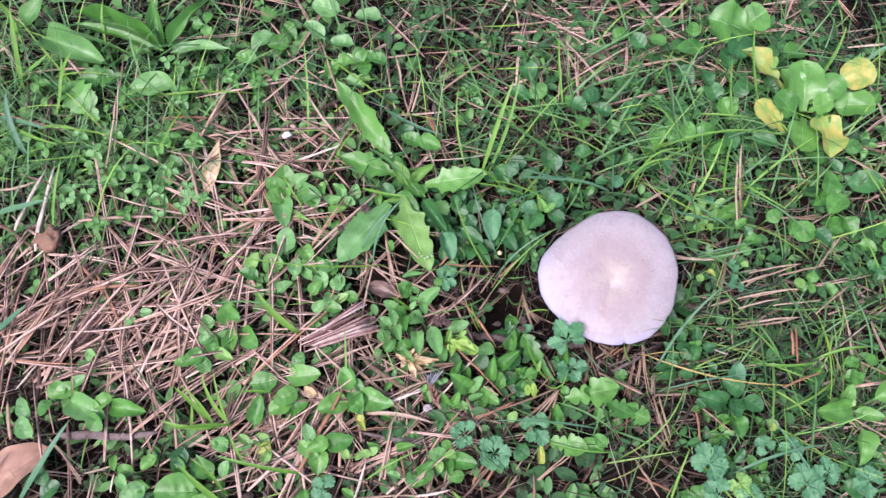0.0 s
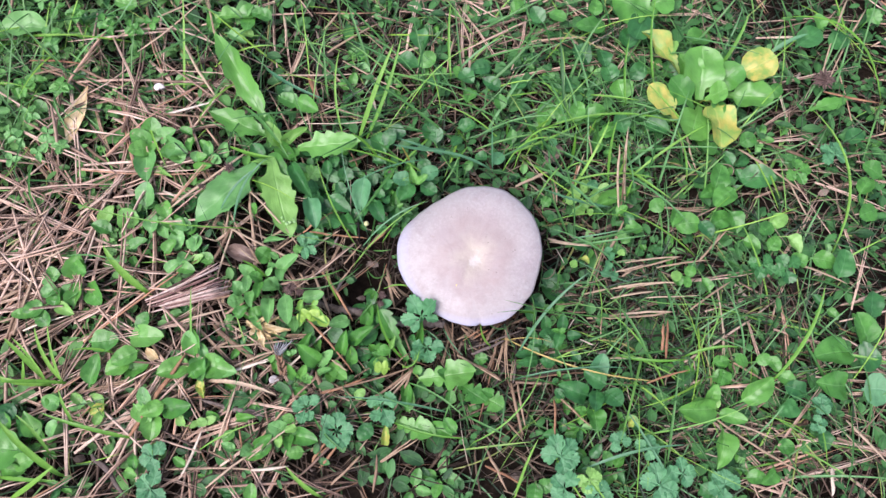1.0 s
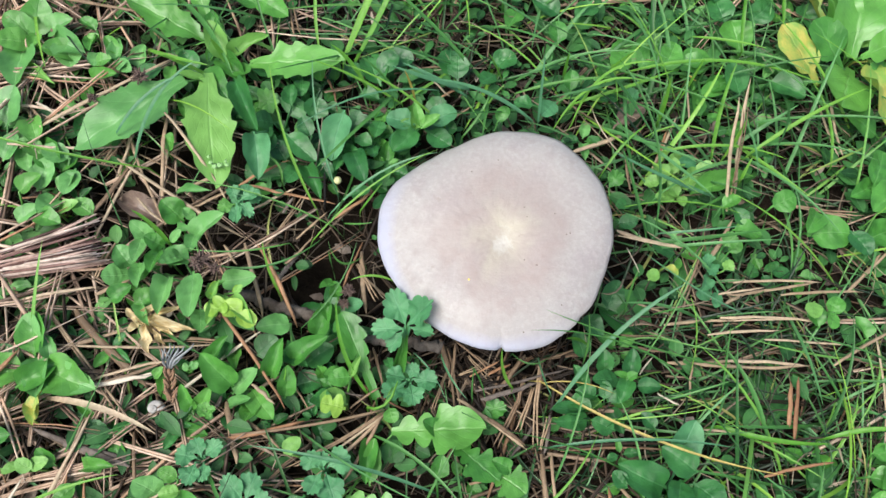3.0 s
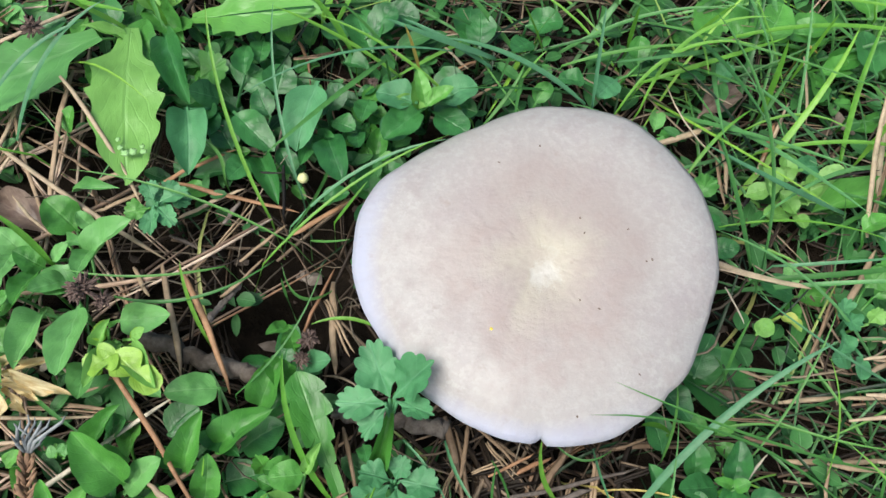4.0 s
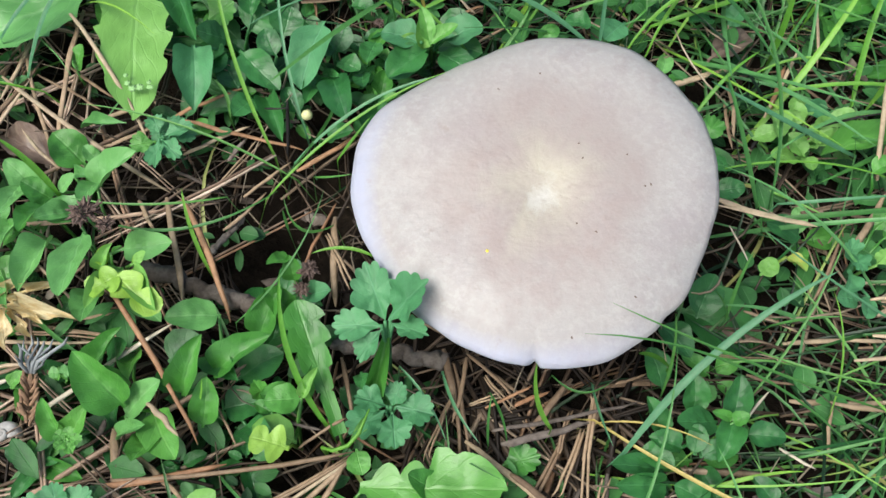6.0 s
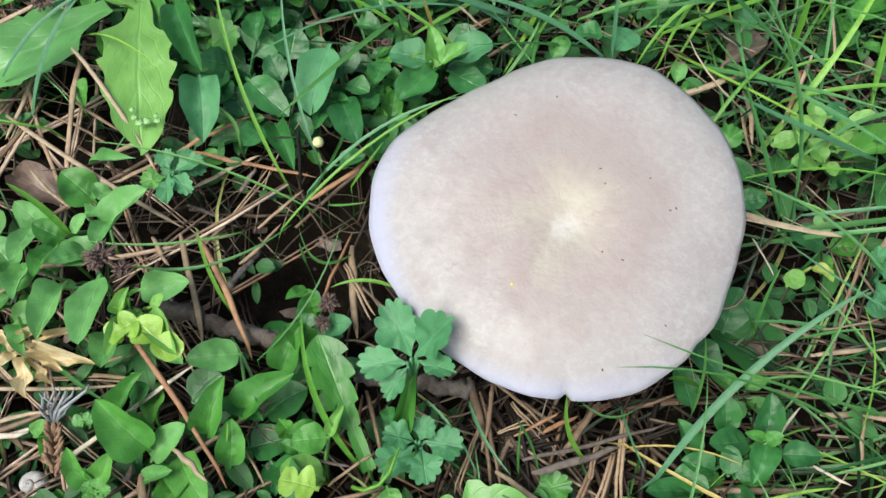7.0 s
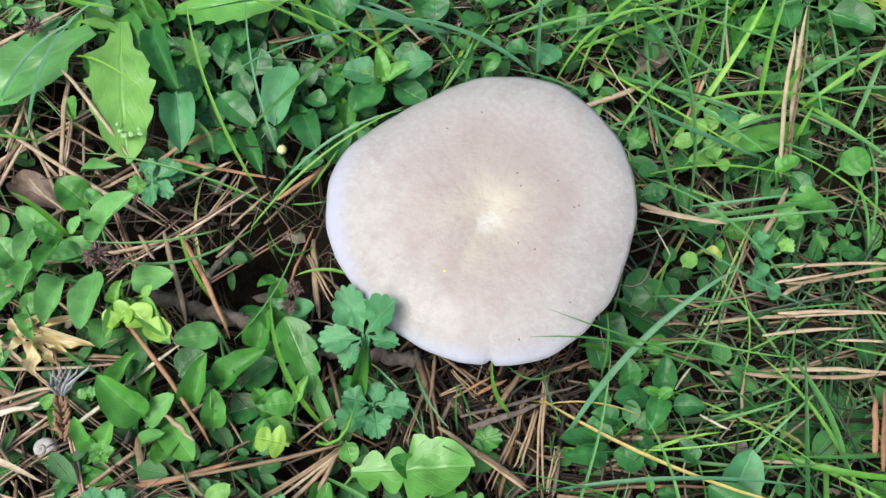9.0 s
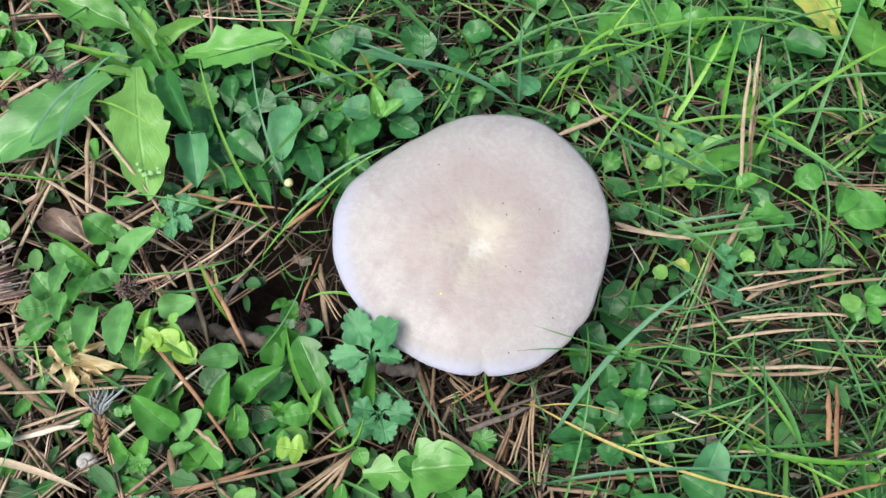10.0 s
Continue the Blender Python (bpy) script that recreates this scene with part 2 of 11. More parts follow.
    bump(n, l, b, c, 0.9, 0.003)
    return m


def cap_material():
    """Cap skin: cream middle, lilac brown field, paler granular outer zone, whitish lilac margin on one side with the
    light there painted in.
    """
    m, n, l, b = nodes_of("mushroom_cap_skin")
    tc = n.new("ShaderNodeTexCoord")
    sep = n.new("ShaderNodeSeparateXYZ")
    l.new(tc.outputs["Object"], sep.inputs[0])
    r = calc(n, l, "SQRT", calc(n, l, "ADD", calc(n, l, "POWER", sep.outputs[0], 2.0), calc(n, l, "POWER", sep.outputs[1], 2.0)))
    dx, dy = calc(n, l, "SUBTRACT", sep.outputs[0], 0.0012), calc(n, l, "ADD", sep.outputs[1], 0.0046)
    rc = calc(n, l, "SQRT", calc(n, l, "ADD", calc(n, l, "POWER", dx, 2.0), calc(n, l, "POWER", calc(n, l, "MULTIPLY", dy, 0.85), 2.0)))
    wob = noise_node(n, l, 45, 3, 0.55, tc.outputs["Object"])
    rr = calc(n, l, "ADD", r, calc(n, l, "MULTIPLY", calc(n, l, "SUBTRACT", wob, 0.5), 0.020))
    rcw = calc(n, l, "ADD", rc, calc(n, l, "MULTIPLY", calc(n, l, "SUBTRACT", wob, 0.5), 0.022))
    t = calc(n, l, "DIVIDE", rr, 0.052)
    col = ramp(n, l, t, [(0.26, (0.345, 0.302, 0.272)), (0.46, (0.335, 0.290, 0.266)), (0.70, (0.366, 0.340, 0.318)), (0.90, (0.366, 0.345, 0.330)), (1.0, (0.340, 0.326, 0.320))])
    fine = noise_node(n, l, 480, 5, 0.7, tc.outputs["Object"])
    mid = noise_node(n, l, 130, 5, 0.65, tc.outputs["Object"])
    wide = noise_node(n, l, 38, 3, 0.6, tc.outputs["Object"])
    rim = calc(n, l, "MINIMUM", calc(n, l, "MAXIMUM", calc(n, l, "MULTIPLY", calc(n, l, "SUBTRACT", t, 0.38), 2.0), 0.0), 1.0)
    pale = calc(n, l, "MULTIPLY", ramp(n, l, fine, [(0.47, (0, 0, 0)), (0.60, (1, 1, 1))]), calc(n, l, "MULTIPLY", rim, 0.55))
    pale = calc(n, l, "MULTIPLY", pale, ramp(n, l, wide, [(0.35, (0.329, 0.348, 0.347)), (0.62, (1, 1, 1))]))
    col = mixc(n, l, pale, col, (0.492, 0.471, 0.436))
    col = mixc(n, l, calc(n, l, "MULTIPLY", ramp(n, l, mid, [(0.50, (0, 0, 0)), (0.78, (1, 1, 1))]), 0.6), col, (0.283, 0.237, 0.221))
    col = mixc(n, l, calc(n, l, "MULTIPLY", ramp(n, l, wide, [(0.52, (0, 0, 0)), (0.75, (1, 1, 1))]), 0.5), col, (0.308, 0.261, 0.263))
    cream = ramp(n, l, calc(n, l, "DIVIDE", calc(n, l, "ADD", rcw, calc(n, l, "MULTIPLY", calc(n, l, "SUBTRACT", mid, 0.5), 0.012)), 0.017), [(0.15, (0.8, 0.8, 0.8)), (0.95, (0, 0, 0))])
    col = mixc(n, l, cream, col, (0.440, 0.398, 0.302))
    # lilac margin, painted paler on the lower left where light catches the rim
    lit_side = calc(n, l, "SUBTRACT", calc(n, l, "MULTIPLY", calc(n, l, "ADD", sep.outputs[0], calc(n, l, "MULTIPLY", sep.outputs[1], 1.3)), -18.0), 0.05)
    lit_side = calc(n, l, "MINIMUM", calc(n, l, "MAXIMUM", lit_side, 0.0), 1.0)
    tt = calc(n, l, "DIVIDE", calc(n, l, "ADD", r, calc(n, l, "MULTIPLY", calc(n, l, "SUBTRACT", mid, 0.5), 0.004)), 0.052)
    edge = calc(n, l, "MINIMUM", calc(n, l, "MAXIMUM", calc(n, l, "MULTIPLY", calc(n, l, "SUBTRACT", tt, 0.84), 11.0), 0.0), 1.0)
    col = mixc(n, l, calc(n, l, "MULTIPLY", calc(n, l, "MULTIPLY", lit_side, edge), 0.85), col, (0.400, 0.415, 0.510))
    core = calc(n, l, "MAXIMUM", calc(n, l, "SUBTRACT", 1.0, calc(n, l, "MULTIPLY", calc(n, l, "ADD", rc, calc(n, l, "MULTIPLY", calc(n, l, "SUBTRACT", mid, 0.5), 0.018)), 215.0)), 0.0)
    col = mixc(n, l, calc(n, l, "MULTIPLY", core, 0.62), col, (0.54, 0.53, 0.50))
    ring = calc(n, l, "MULTIPLY", calc(n, l, "MAXIMUM", calc(n, l, "SUBTRACT", 1.0, calc(n, l, "ABSOLUTE", calc(n, l, "MULTIPLY", calc(n, l, "SUBTRACT", rcw, 0.017), 75.0))), 0.0), 0.55)
    ring = calc(n, l, "MULTIPLY", ring, ramp(n, l, mid, [(0.40, (0, 0, 0)), (0.60, (1, 1, 1))]))
    col = mixc(n, l, ring, col, (0.330, 0.262, 0.238))
    # fine fibres that run out from the middle
    way = n.new("ShaderNodeCombineXYZ")
    l.new(calc(n, l, "MULTIPLY", calc(n, l, "DIVIDE", sep.outputs[0], r), 11.0), way.inputs[0])
    l.new(calc(n, l, "MULTIPLY", calc(n, l, "DIVIDE", sep.outputs[1], r), 11.0), way.inputs[1])
    l.new(calc(n, l, "MULTIPLY", r, 38.0), way.inputs[2])
    fibre = noise_node(n, l, 1.0, 4, 0.65, way.outputs[0])
    outer = calc(n, l, "MULTIPLY", calc(n, l, "POWER", rim, 2.5), 0.18)
    col = mixc(n, l, calc(n, l, "MULTIPLY", ramp(n, l, fibre, [(0.50, (0, 0, 0)), (0.70, (1, 1, 1))]), outer), col, (0.47, 0.435, 0.405))
    col = mixc(n, l, calc(n, l, "MULTIPLY", ramp(n, l, fibre, [(0.30, (1, 1, 1)), (0.48, (0, 0, 0))]), outer), col, (0.31, 0.272, 0.248))
    scuff = noise_node(n, l, 170, 3, 0.6, tc.outputs["Object"])
    col = mixc(n, l, ramp(n, l, scuff, [(0.66, (0, 0, 0)), (0.76, (0.45, 0.45, 0.45))]), col, (0.27, 0.205, 0.175))
    col = mixc(n, l, 1.0, col, (0.905, 0.930, 0.945), "MULTIPLY")
    l.new(col, b.inputs["Base Color"])
    l.new(ramp(n, l, mid, [(0.35, (0.32, 0.32, 0.32)), (0.65, (0.55, 0.55, 0.55))]), b.inputs["Roughness"])
    b.inputs["Subsurface Weight"].default_value = 0.10
    b.inputs["Subsurface Radius"].default_value = (0.004, 0.003, 0.003)
    b.inputs["Subsurface Scale"].default_value = 0.5
    b.inputs["Specular IOR Level"].default_value = 0.35
    bump(n, l, b, calc(n, l, "ADD", fine, calc(n, l, "ADD", calc(n, l, "MULTIPLY", mid, 2.2), calc(n, l, "ADD", calc(n, l, "MULTIPLY", wide, 3.0), calc(n, l, "MULTIPLY", fibre, 0.1)))), 0.26, 0.0009)
    return m


def plain_material(name, a, c, scale, rough):
    m, n, l, b = nodes_of(name)
    tc = n.new("ShaderNodeTexCoord")
    f = noise_node(n, l, scale, 5, 0.65, tc.outputs["Object"])
    l.new(ramp(n, l, f, [(0.3, a), (0.7, c)]), b.inputs["Base Color"])
    b.inputs["Roughness"].default_value = rough
    bump(n, l, b, f, 0.3, 0.0005)
    return m


M_SOIL = soil_material()
M_CAP = cap_material()
M_GILL = plain_material("mushroom_gills", (0.42, 0.34, 0.42), (0.55, 0.47, 0.54), 200, 0.7)
M_STEM = plain_material("mushroom_stem_flesh", (0.42, 0.35, 0.42), (0.60, 0.53, 0.57), 180, 0.75)
M_SPECK = plain_material("dark_speck", (0.09, 0.062, 0.048), (0.17, 0.12, 0.095), 900, 0.8)
M_POLLEN = plain_material("yellow_speck", (0.75, 0.55, 0.05), (0.85, 0.68, 0.12), 900, 0.6)
M_OLD_SHELL = plain_material("weathered_shell", (0.24, 0.235, 0.215), (0.44, 0.435, 0.41), 500, 0.75)
M_SHELL = plain_material("white_shell", (0.62, 0.60, 0.55), (0.80, 0.79, 0.75), 500, 0.6)
M_BALL = plain_material("pale_berry", (0.46, 0.50, 0.20), (0.66, 0.65, 0.34), 300, 0.45)
M_BUD = plain_material("withered_flower_head", (0.04, 0.028, 0.023), (0.17, 0.115, 0.095), 700, 0.9)


# ---- helpers for things and parts ----
def mesh_of(name, verts, faces, material, uvs=None, smooth=True):
    me = bpy.data.meshes.new(name)
    me.from_pydata([tuple(v) for v in verts], [], [tuple(f) for f in faces])
    if uvs is not None:
        layer = me.uv_layers.new(name="UVMap")
        idx = np.empty(len(me.loops), dtype=np.int32)
        me.loops.foreach_get("vertex_index", idx)
        layer.data.foreach_set("uv", np.asarray(uvs, dtype=np.float32)[idx].ravel())
    me.materials.append(material)
    if smooth:
        me.polygons.foreach_set("use_smooth", np.ones(len(me.polygons), dtype=bool))
    me.update()
    return me


def thing(name, x, y, z, label, category, group=""):
    ob = new(name)
    ob.empty_display_size = 0.005
    ob.location = (x, y, z)
    return tagged(ob, label, category, group)


def part(name, me, parent, m=None, label=""):
    ob = new(name, me)
    ob.parent = parent
    if m is not None:
        off = Vector((0, 0, 0))
        up = parent
        while up is not None:
            off += Vector(up.location)
            up = up.parent
        ob.matrix_basis = Matrix.Translation(-off) @ m
    return tagged(ob, label) if label else ob


def tube(points, radii, sides=6):
    """Verts and faces of a tapered tube through the points."""
    pts = [Vector(p) for p in points]
    vs, fs = [], []
    for i, p in enumerate(pts):
        d = (pts[min(i + 1, len(pts) - 1)] - pts[max(i - 1, 0)]).normalized()
        a = d.cross(Vector((0.13, 0.21, 0.97))).normalized()
        b = d.cross(a)
        for k in range(sides):
            w = 2 * math.pi * k / sides
            vs.append(p + (a * math.cos(w) + b * math.sin(w)) * radii[i])
    for i in range(len(pts) - 1):
        for k in range(sides):
            j = (k + 1) % sides
            fs.append((i * sides + k, i * sides + j, (i + 1) * sides + j, (i + 1) * sides + k))
    fs.append(tuple(reversed(range(sides))))
    fs.append(tuple((len(pts) - 1) * sides + k for k in range(sides)))
    return vs, fs


# ---- leaf shapes: unit length along +y, unit width along x ----
def shape_oval(v):
    """Ovate: a short stalk, the widest place below the middle, a blunt point."""
    if v < 0.10:
        return 0.05
    k = (v - 0.10) / 0.90
    return max(0.012, 0.5 * max(0.0, math.sin(math.pi * k ** 0.82)) ** 0.50 * (1 - 0.06 * k))


def shape_round(v):
    """Broad ovate, nearly round, with a hint of a point."""
    if v < 0.12:
        return 0.05
    k = (v - 0.12) / 0.88
    return max(0.012, 0.5 * max(0.0, math.sin(math.pi * k ** 0.90)) ** 0.48)


def shape_spoon(v):
    if v < 0.25:
        return 0.10 + 0.12 * v
    k = (v - 0.25) / 0.75
    return max(0.015, min(0.5, 0.14 * (1 - k) ** 2 + 0.5 * max(0.0, 1 - abs(2 * k ** 1.12 - 1) ** 2.5) ** 0.5) * (1 + 0.03 * math.sin(k * 21)))


def shape_lance(v):
    return max(0.012, 0.5 * math.sin(math.pi * v ** 0.8) ** 1.1)


def shape_tooth(v):
    """Dandelion: a narrow lobed lower part, a broad end lobe, teeth that point back."""
    if v < 0.30:
        body, deep = 0.10 + 0.75 * max(0.0, v - 0.06), 0.5
    else:
        k = (v - 0.30) / 0.70
        body, deep = 0.5 * math.sin(math.pi * (0.20 + 0.80 * k)) ** 0.62, 0.27 * (1 - 0.75 * k)
    saw = (v * 6.5 + 0.25) % 1.0
    return max(0.015, body * (1.0 - deep * saw))


def shape_shield(v):
    """Dandelion end lobe: a short toothed neck, broad shoulders, a blunt tip."""
    if v < 0.20:
        return 0.10 + 0.5 * v
    if v < 0.30:
        return 0.20 + 0.28 * ((v - 0.20) / 0.10) ** 2
    k = (v - 0.30) / 0.70
    saw = (k * 4.2) % 1.0
    return max(0.015, 0.5 * max(0.0, 1 - k ** 2.4) ** 0.62 * (1 - 0.27 * saw * max(0.0, 1 - 1.25 * k)))


def shape_dent(v):
    """Dandelion leaf: two pairs of rounded lobes on a winged rib, then a broad blunt end lobe."""
    if v < 0.10:
        return 0.06 + 0.3 * v
    if v < 0.47:
        return 0.13 + 0.22 * (0.4 + 0.6 * v / 0.47) * abs(math.sin(math.pi * (v - 0.10) / 0.185)) ** 0.7
    k = (v - 0.47) / 0.53
    if k < 0.10:
        return 0.14 + 0.36 * (k / 0.10) ** 0.8
    k = (k - 0.10) / 0.90
    notch = 0.16 * math.exp(-((k - 0.30) / 0.09) ** 2)
    return max(0.02, 0.5 * max(0.0, 1 - k ** 2.3) ** 0.55 * (1 - 0.14 * k) - notch * 0.5)


def shape_trilobe(v):
    """A leaf with two rounded side lobes and a rounded end lobe."""
    if v < 0.12:
        return 0.06
    if v < 0.58:
        return 0.15 + 0.35 * math.sin(math.pi * min(1.0, (v - 0.12) / 0.46) ** 1.2) ** 0.7
    k = (v - 0.58) / 0.42
    return max(0.02, 0.15 + 0.23 * math.sin(math.pi * k ** 0.8) ** 0.8 if k < 0.7 else 0.37 * max(0.0, 1 - ((k - 0.6) / 0.4) ** 2) ** 0.5)


def shape_jagged(v):
    """A long lance leaf on a winged stalk, with sharp teeth that point back."""
    body = 0.13 + 0.05 * v if v < 0.30 else min(0.46, 0.145 + 0.75 * (v - 0.30))
    if v > 0.80:
        body = 0.46 * max(0.0, 1 - ((v - 0.80) / 0.20) ** 2) ** 0.7
    tooth = (v * 6.0 + 0.1) % 1.0
    return max(0.015, body * (1.0 - 0.38 * tooth ** 1.3 * (1.0 if 0.3 < v < 0.85 else 0.2)))


def leaf_template(kind, fn, nv, half, cup, droop, wave, seed, material):
    rng = random.Random(seed)
    ph, vs, fs, uv = rng.uniform(0, 6.28), [], [], []
    bend = rng.uniform(-0.06, 0.06)
    cols = 2 * half + 1
    for i in range(nv + 1):
        v = i / nv
        for j in range(cols):
            u = (j - half) / half
            jag = 1.0
            if kind in ("tooth", "shield", "dent"):
                jag = 1.0 + (0.10 if kind == "tooth" else 0.06 if kind == "shield" else 0.025) * math.sin(v * 31 + ph + (2.1 if u > 0 else 0))
            hw = fn(v if u <= 0 or kind not in ("tooth", "shield", "dent") else min(1.0, v + 0.035)) * jag
            if kind in ("oval", "round"):
                hw *= 1.0 + 0.025 * math.sin(v * 23 + ph + 2 * u) + 0.04 * math.sin(v * 7 + ph * 2 + u)
            x = u * hw + bend * math.sin(v * math.pi)
            z = cup * (u * u) * hw * 1.6 - 0.5 * cup * (u ** 4) * hw - droop * v * v + 0.10 * droop * math.sin(v * math.pi) + wave * hw * math.sin(v * 9 + ph + (1.5 if u > 0 else 0)) * abs(u)
            z += 0.016 * hw * math.sin(v * 26 - abs(u) * 5) * (1 - abs(u)) * 2
            vs.append((x, v, z))
            uv.append((0.5 + 0.5 * u, v))
    for i in range(nv):
        for j in range(cols - 1):
            a = i * cols + j
            fs.append((a, a + 1, a + cols + 1, a + cols))
    return mesh_of("leaf", vs, fs, material, uv)


def lobed_template(seed, material):
    """A wedge-shaped leaflet with rounded teeth round its outer rim."""
    rng = random.Random(seed)
    ph, vs, fs, uv = rng.uniform(0, 6.28), [(0, 0.52, 0)], [], [(0.5, 0.52)]
    segs, rings = 112, 5
    for i in range(1, rings + 1):
        for k in range(segs):
            a = -math.pi + 2 * math.pi * k / segs
            r = 0.49 * (1 - 0.10 * math.cos(2 * a))
            side = abs(a)
            if side > 1.75:
                r *= 1 - 0.28 * math.sin(math.pi * (side - 1.75) / (math.pi - 1.75) * 0.94)
                r += 0.06 * ((side - 1.75) / (math.pi - 1.75)) ** 3
            else:
                r *= (0.82 + 0.21 * abs(math.cos(a * 6.1 + 0.1 * math.sin(ph))) ** 0.7) * (1 + 0.05 * math.sin(3 * a + ph))
            q = i / rings
            r *= q
            x, y = math.sin(a) * r * (1.06 + 0.12 * math.cos(a)), 0.52 + math.cos(a) * r
            z = 0.30 * abs(x) ** 1.4 - 0.10 * y * y + 0.05 * q * math.sin(a * 7 + ph) * r + 0.05 * math.sin(3 * a + ph) * r
            vs.append((x, y, z))
            uv.append((0.5 + x, y))
    for k in range(segs):
        fs.append((0, 1 + (k + 1) % segs, 1 + k))
    for i in range(rings - 1):
        for k in range(segs):
            j = (k + 1) % segs
            a, b = 1 + i * segs, 1 + (i + 1) * segs
            fs.append((a + k, a + j, b + j, b + k))
    return mesh_of("leaf", vs, fs, material, uv)


SHAPES = {
    "oval": (shape_oval, 24, 4, 0.30, 0.17, 0.09),
    "round": (shape_round, 20, 4, 0.22, 0.12, 0.10),
    "spoon": (shape_spoon, 18, 3, 0.18, 0.14, 0.14),
    "lance": (shape_lance, 14, 2, 0.25, 0.15, 0.10),
    "tooth": (shape_tooth, 44, 3, 0.14, 0.14, 0.12),
    "shield": (shape_shield, 48, 3, 0.10, 0.10, 0.05),
    "dent": (shape_dent, 60, 3, 0.10, 0.10, 0.06),
    "trilobe": (shape_trilobe, 36, 3, 0.12, 0.10, 0.10),
    "jagged": (shape_jagged, 64, 3, 0.10, 0.10, 0.05),
    "shrivel": (shape_oval, 24, 4, 0.30, 0.22, 0.42),
    "crenate": (None, 0, 0, 0, 0, 0),
}
SOIL = -0.012
TEMPLATES = {}
LEAFCOUNT = [0]


def leaf(parent, kind, tone, bx, by, bz, tx, ty, tz, width, roll=None, name="leaf"):
    """One leaf from its base to its tip, width in metres."""
    LEAFCOUNT[0] += 1
    if kind == "round" and bx < -0.15:
        kind, width = "oval", width * 0.84
    variant = (LEAFCOUNT[0] * 7) % 6
    key = (kind, tone, variant)
    if key not in TEMPLATES:
        fn, nv, half, cup, droop, wave = SHAPES[kind]
        k = 0.5 + 0.22 * variant
        TEMPLATES[key] = lobed_template(variant * 5 + 1, TONES[tone]) if kind == "crenate" else leaf_template(kind, fn, nv, half, cup * k, droop * k, wave * k, variant * 13 + len(kind), TONES[tone])
    base, tip = Vector((bx, by, bz)), Vector((tx, ty, tz))
    d = tip - base
    y = d.normalized()
    x = y.cross(Vector((0, 0, 1))).normalized()
    z = x.cross(y)
    rot = Matrix((x, y, z)).transposed().to_4x4()
    r = math.radians(roll if roll is not None else ((LEAFCOUNT[0] * 37) % 31) - 15)
    m = Matrix.Translation(base) @ rot @ Matrix.Rotation(r, 4, "Y") @ Matrix.Diagonal((width, d.length, d.length, 1))
    ob = part(name, TEMPLATES[key], parent, m)
    if kind != "lance" and bz > 0.002:
        foot = Vector((parent.location.x, parent.location.y, SOIL))
        out = base - foot
        if math.hypot(out.x, out.y) > 0.016:
            foot += Vector((out.x, out.y, 0)) * (1 - 0.012 / math.hypot(out.x, out.y))
        mid = foot.lerp(base, 0.5) + Vector((0, 0, 0.25 * (base.z - SOIL)))
        vs, fs = tube([foot, mid, base + d * 0.04], [0.0006, 0.00055, 0.0005], 5)
        part("stalk", mesh_of("stalk", vs, fs, TONES[tone]), parent, pose(0, 0, 0))
    return ob


def strip(p0, p1, width, arch, bow, segs=10, fold=0.25, taper=0.75):
    """A grass blade: folded strip on a bent line from p0 to p1."""
    a, b = Vector(p0), Vector(p1)
    d = b - a
    side = Vector((-d.y, d.x, 0)).normalized() if abs(d.x) + abs(d.y) > 1e-6 else Vector((1, 0, 0))
    vs, fs, uv = [], [], []
    for i in range(segs + 1):
        t = i / segs
        c = a + d * t + Vector((0, 0, arch)) * 4 * t * (1 - t) + side * bow * 4 * t * (1 - t)
        w = width * 0.5 * (min(1, 0.55 + 2.0 * t) * (1 - t ** 3 * taper) if t < 1 else 0.06)
        vs += [c - side * w + Vector((0, 0, w * fold * 2)), c, c + side * w + Vector((0, 0, w * fold * 2))]
        uv += [(0, t), (0.5, t), (1, t)]
    for i in range(segs):
        k = i * 3
        fs += [(k, k + 1, k + 4, k + 3), (k + 1, k + 2, k + 5, k + 4)]
    return vs, fs, uv


GRASSN = [0]


def grass(tone, x0, y0, z0, x1, y1, z1, width, bow=0.0, arch=0.0):
    """A single grass blade, from its foot to its tip."""
    GRASSN[0] += 1
    span = math.hypot(x1 - x0, y1 - y0)
    if abs(bow) < 1e-6:
        bow = span * 0.07 * math.sin(GRASSN[0] * 2.4)
    arch = arch or span * 0.06
    vs, fs, uv = strip((0, 0, 0), (x1 - x0, y1 - y0, z1 - z0), width, arch, bow)
    words = {"grass": "green", "blue": "bluish green", "light": "bright green", "yellow": "yellowed", "straw": "dry straw-coloured"}
    low = SOIL - z0
    lead = Vector((x1 - x0, y1 - y0, 0)) * -0.10
    o = len(vs)
    vs += [Vector((lead.x + e * width * 0.3, lead.y, low)) for e in (-1, 0, 1)]
    uv += [(0, 0), (0.5, 0), (1, 0)]
    fs += [(o, o + 1, 1, 0), (o + 1, o + 2, 2, 1)]
    ob = new("grass_blade", mesh_of("grass_blade", vs, fs, STRANDS[tone], uv))
    ob.location = (x0, y0, z0)
    long = "long" if math.hypot(x1 - x0, y1 - y0) > 0.06 else "short"
    return tagged(ob, f"{long} {words[tone]} grass blade growing from the litter", "grass blade", "grass blades")


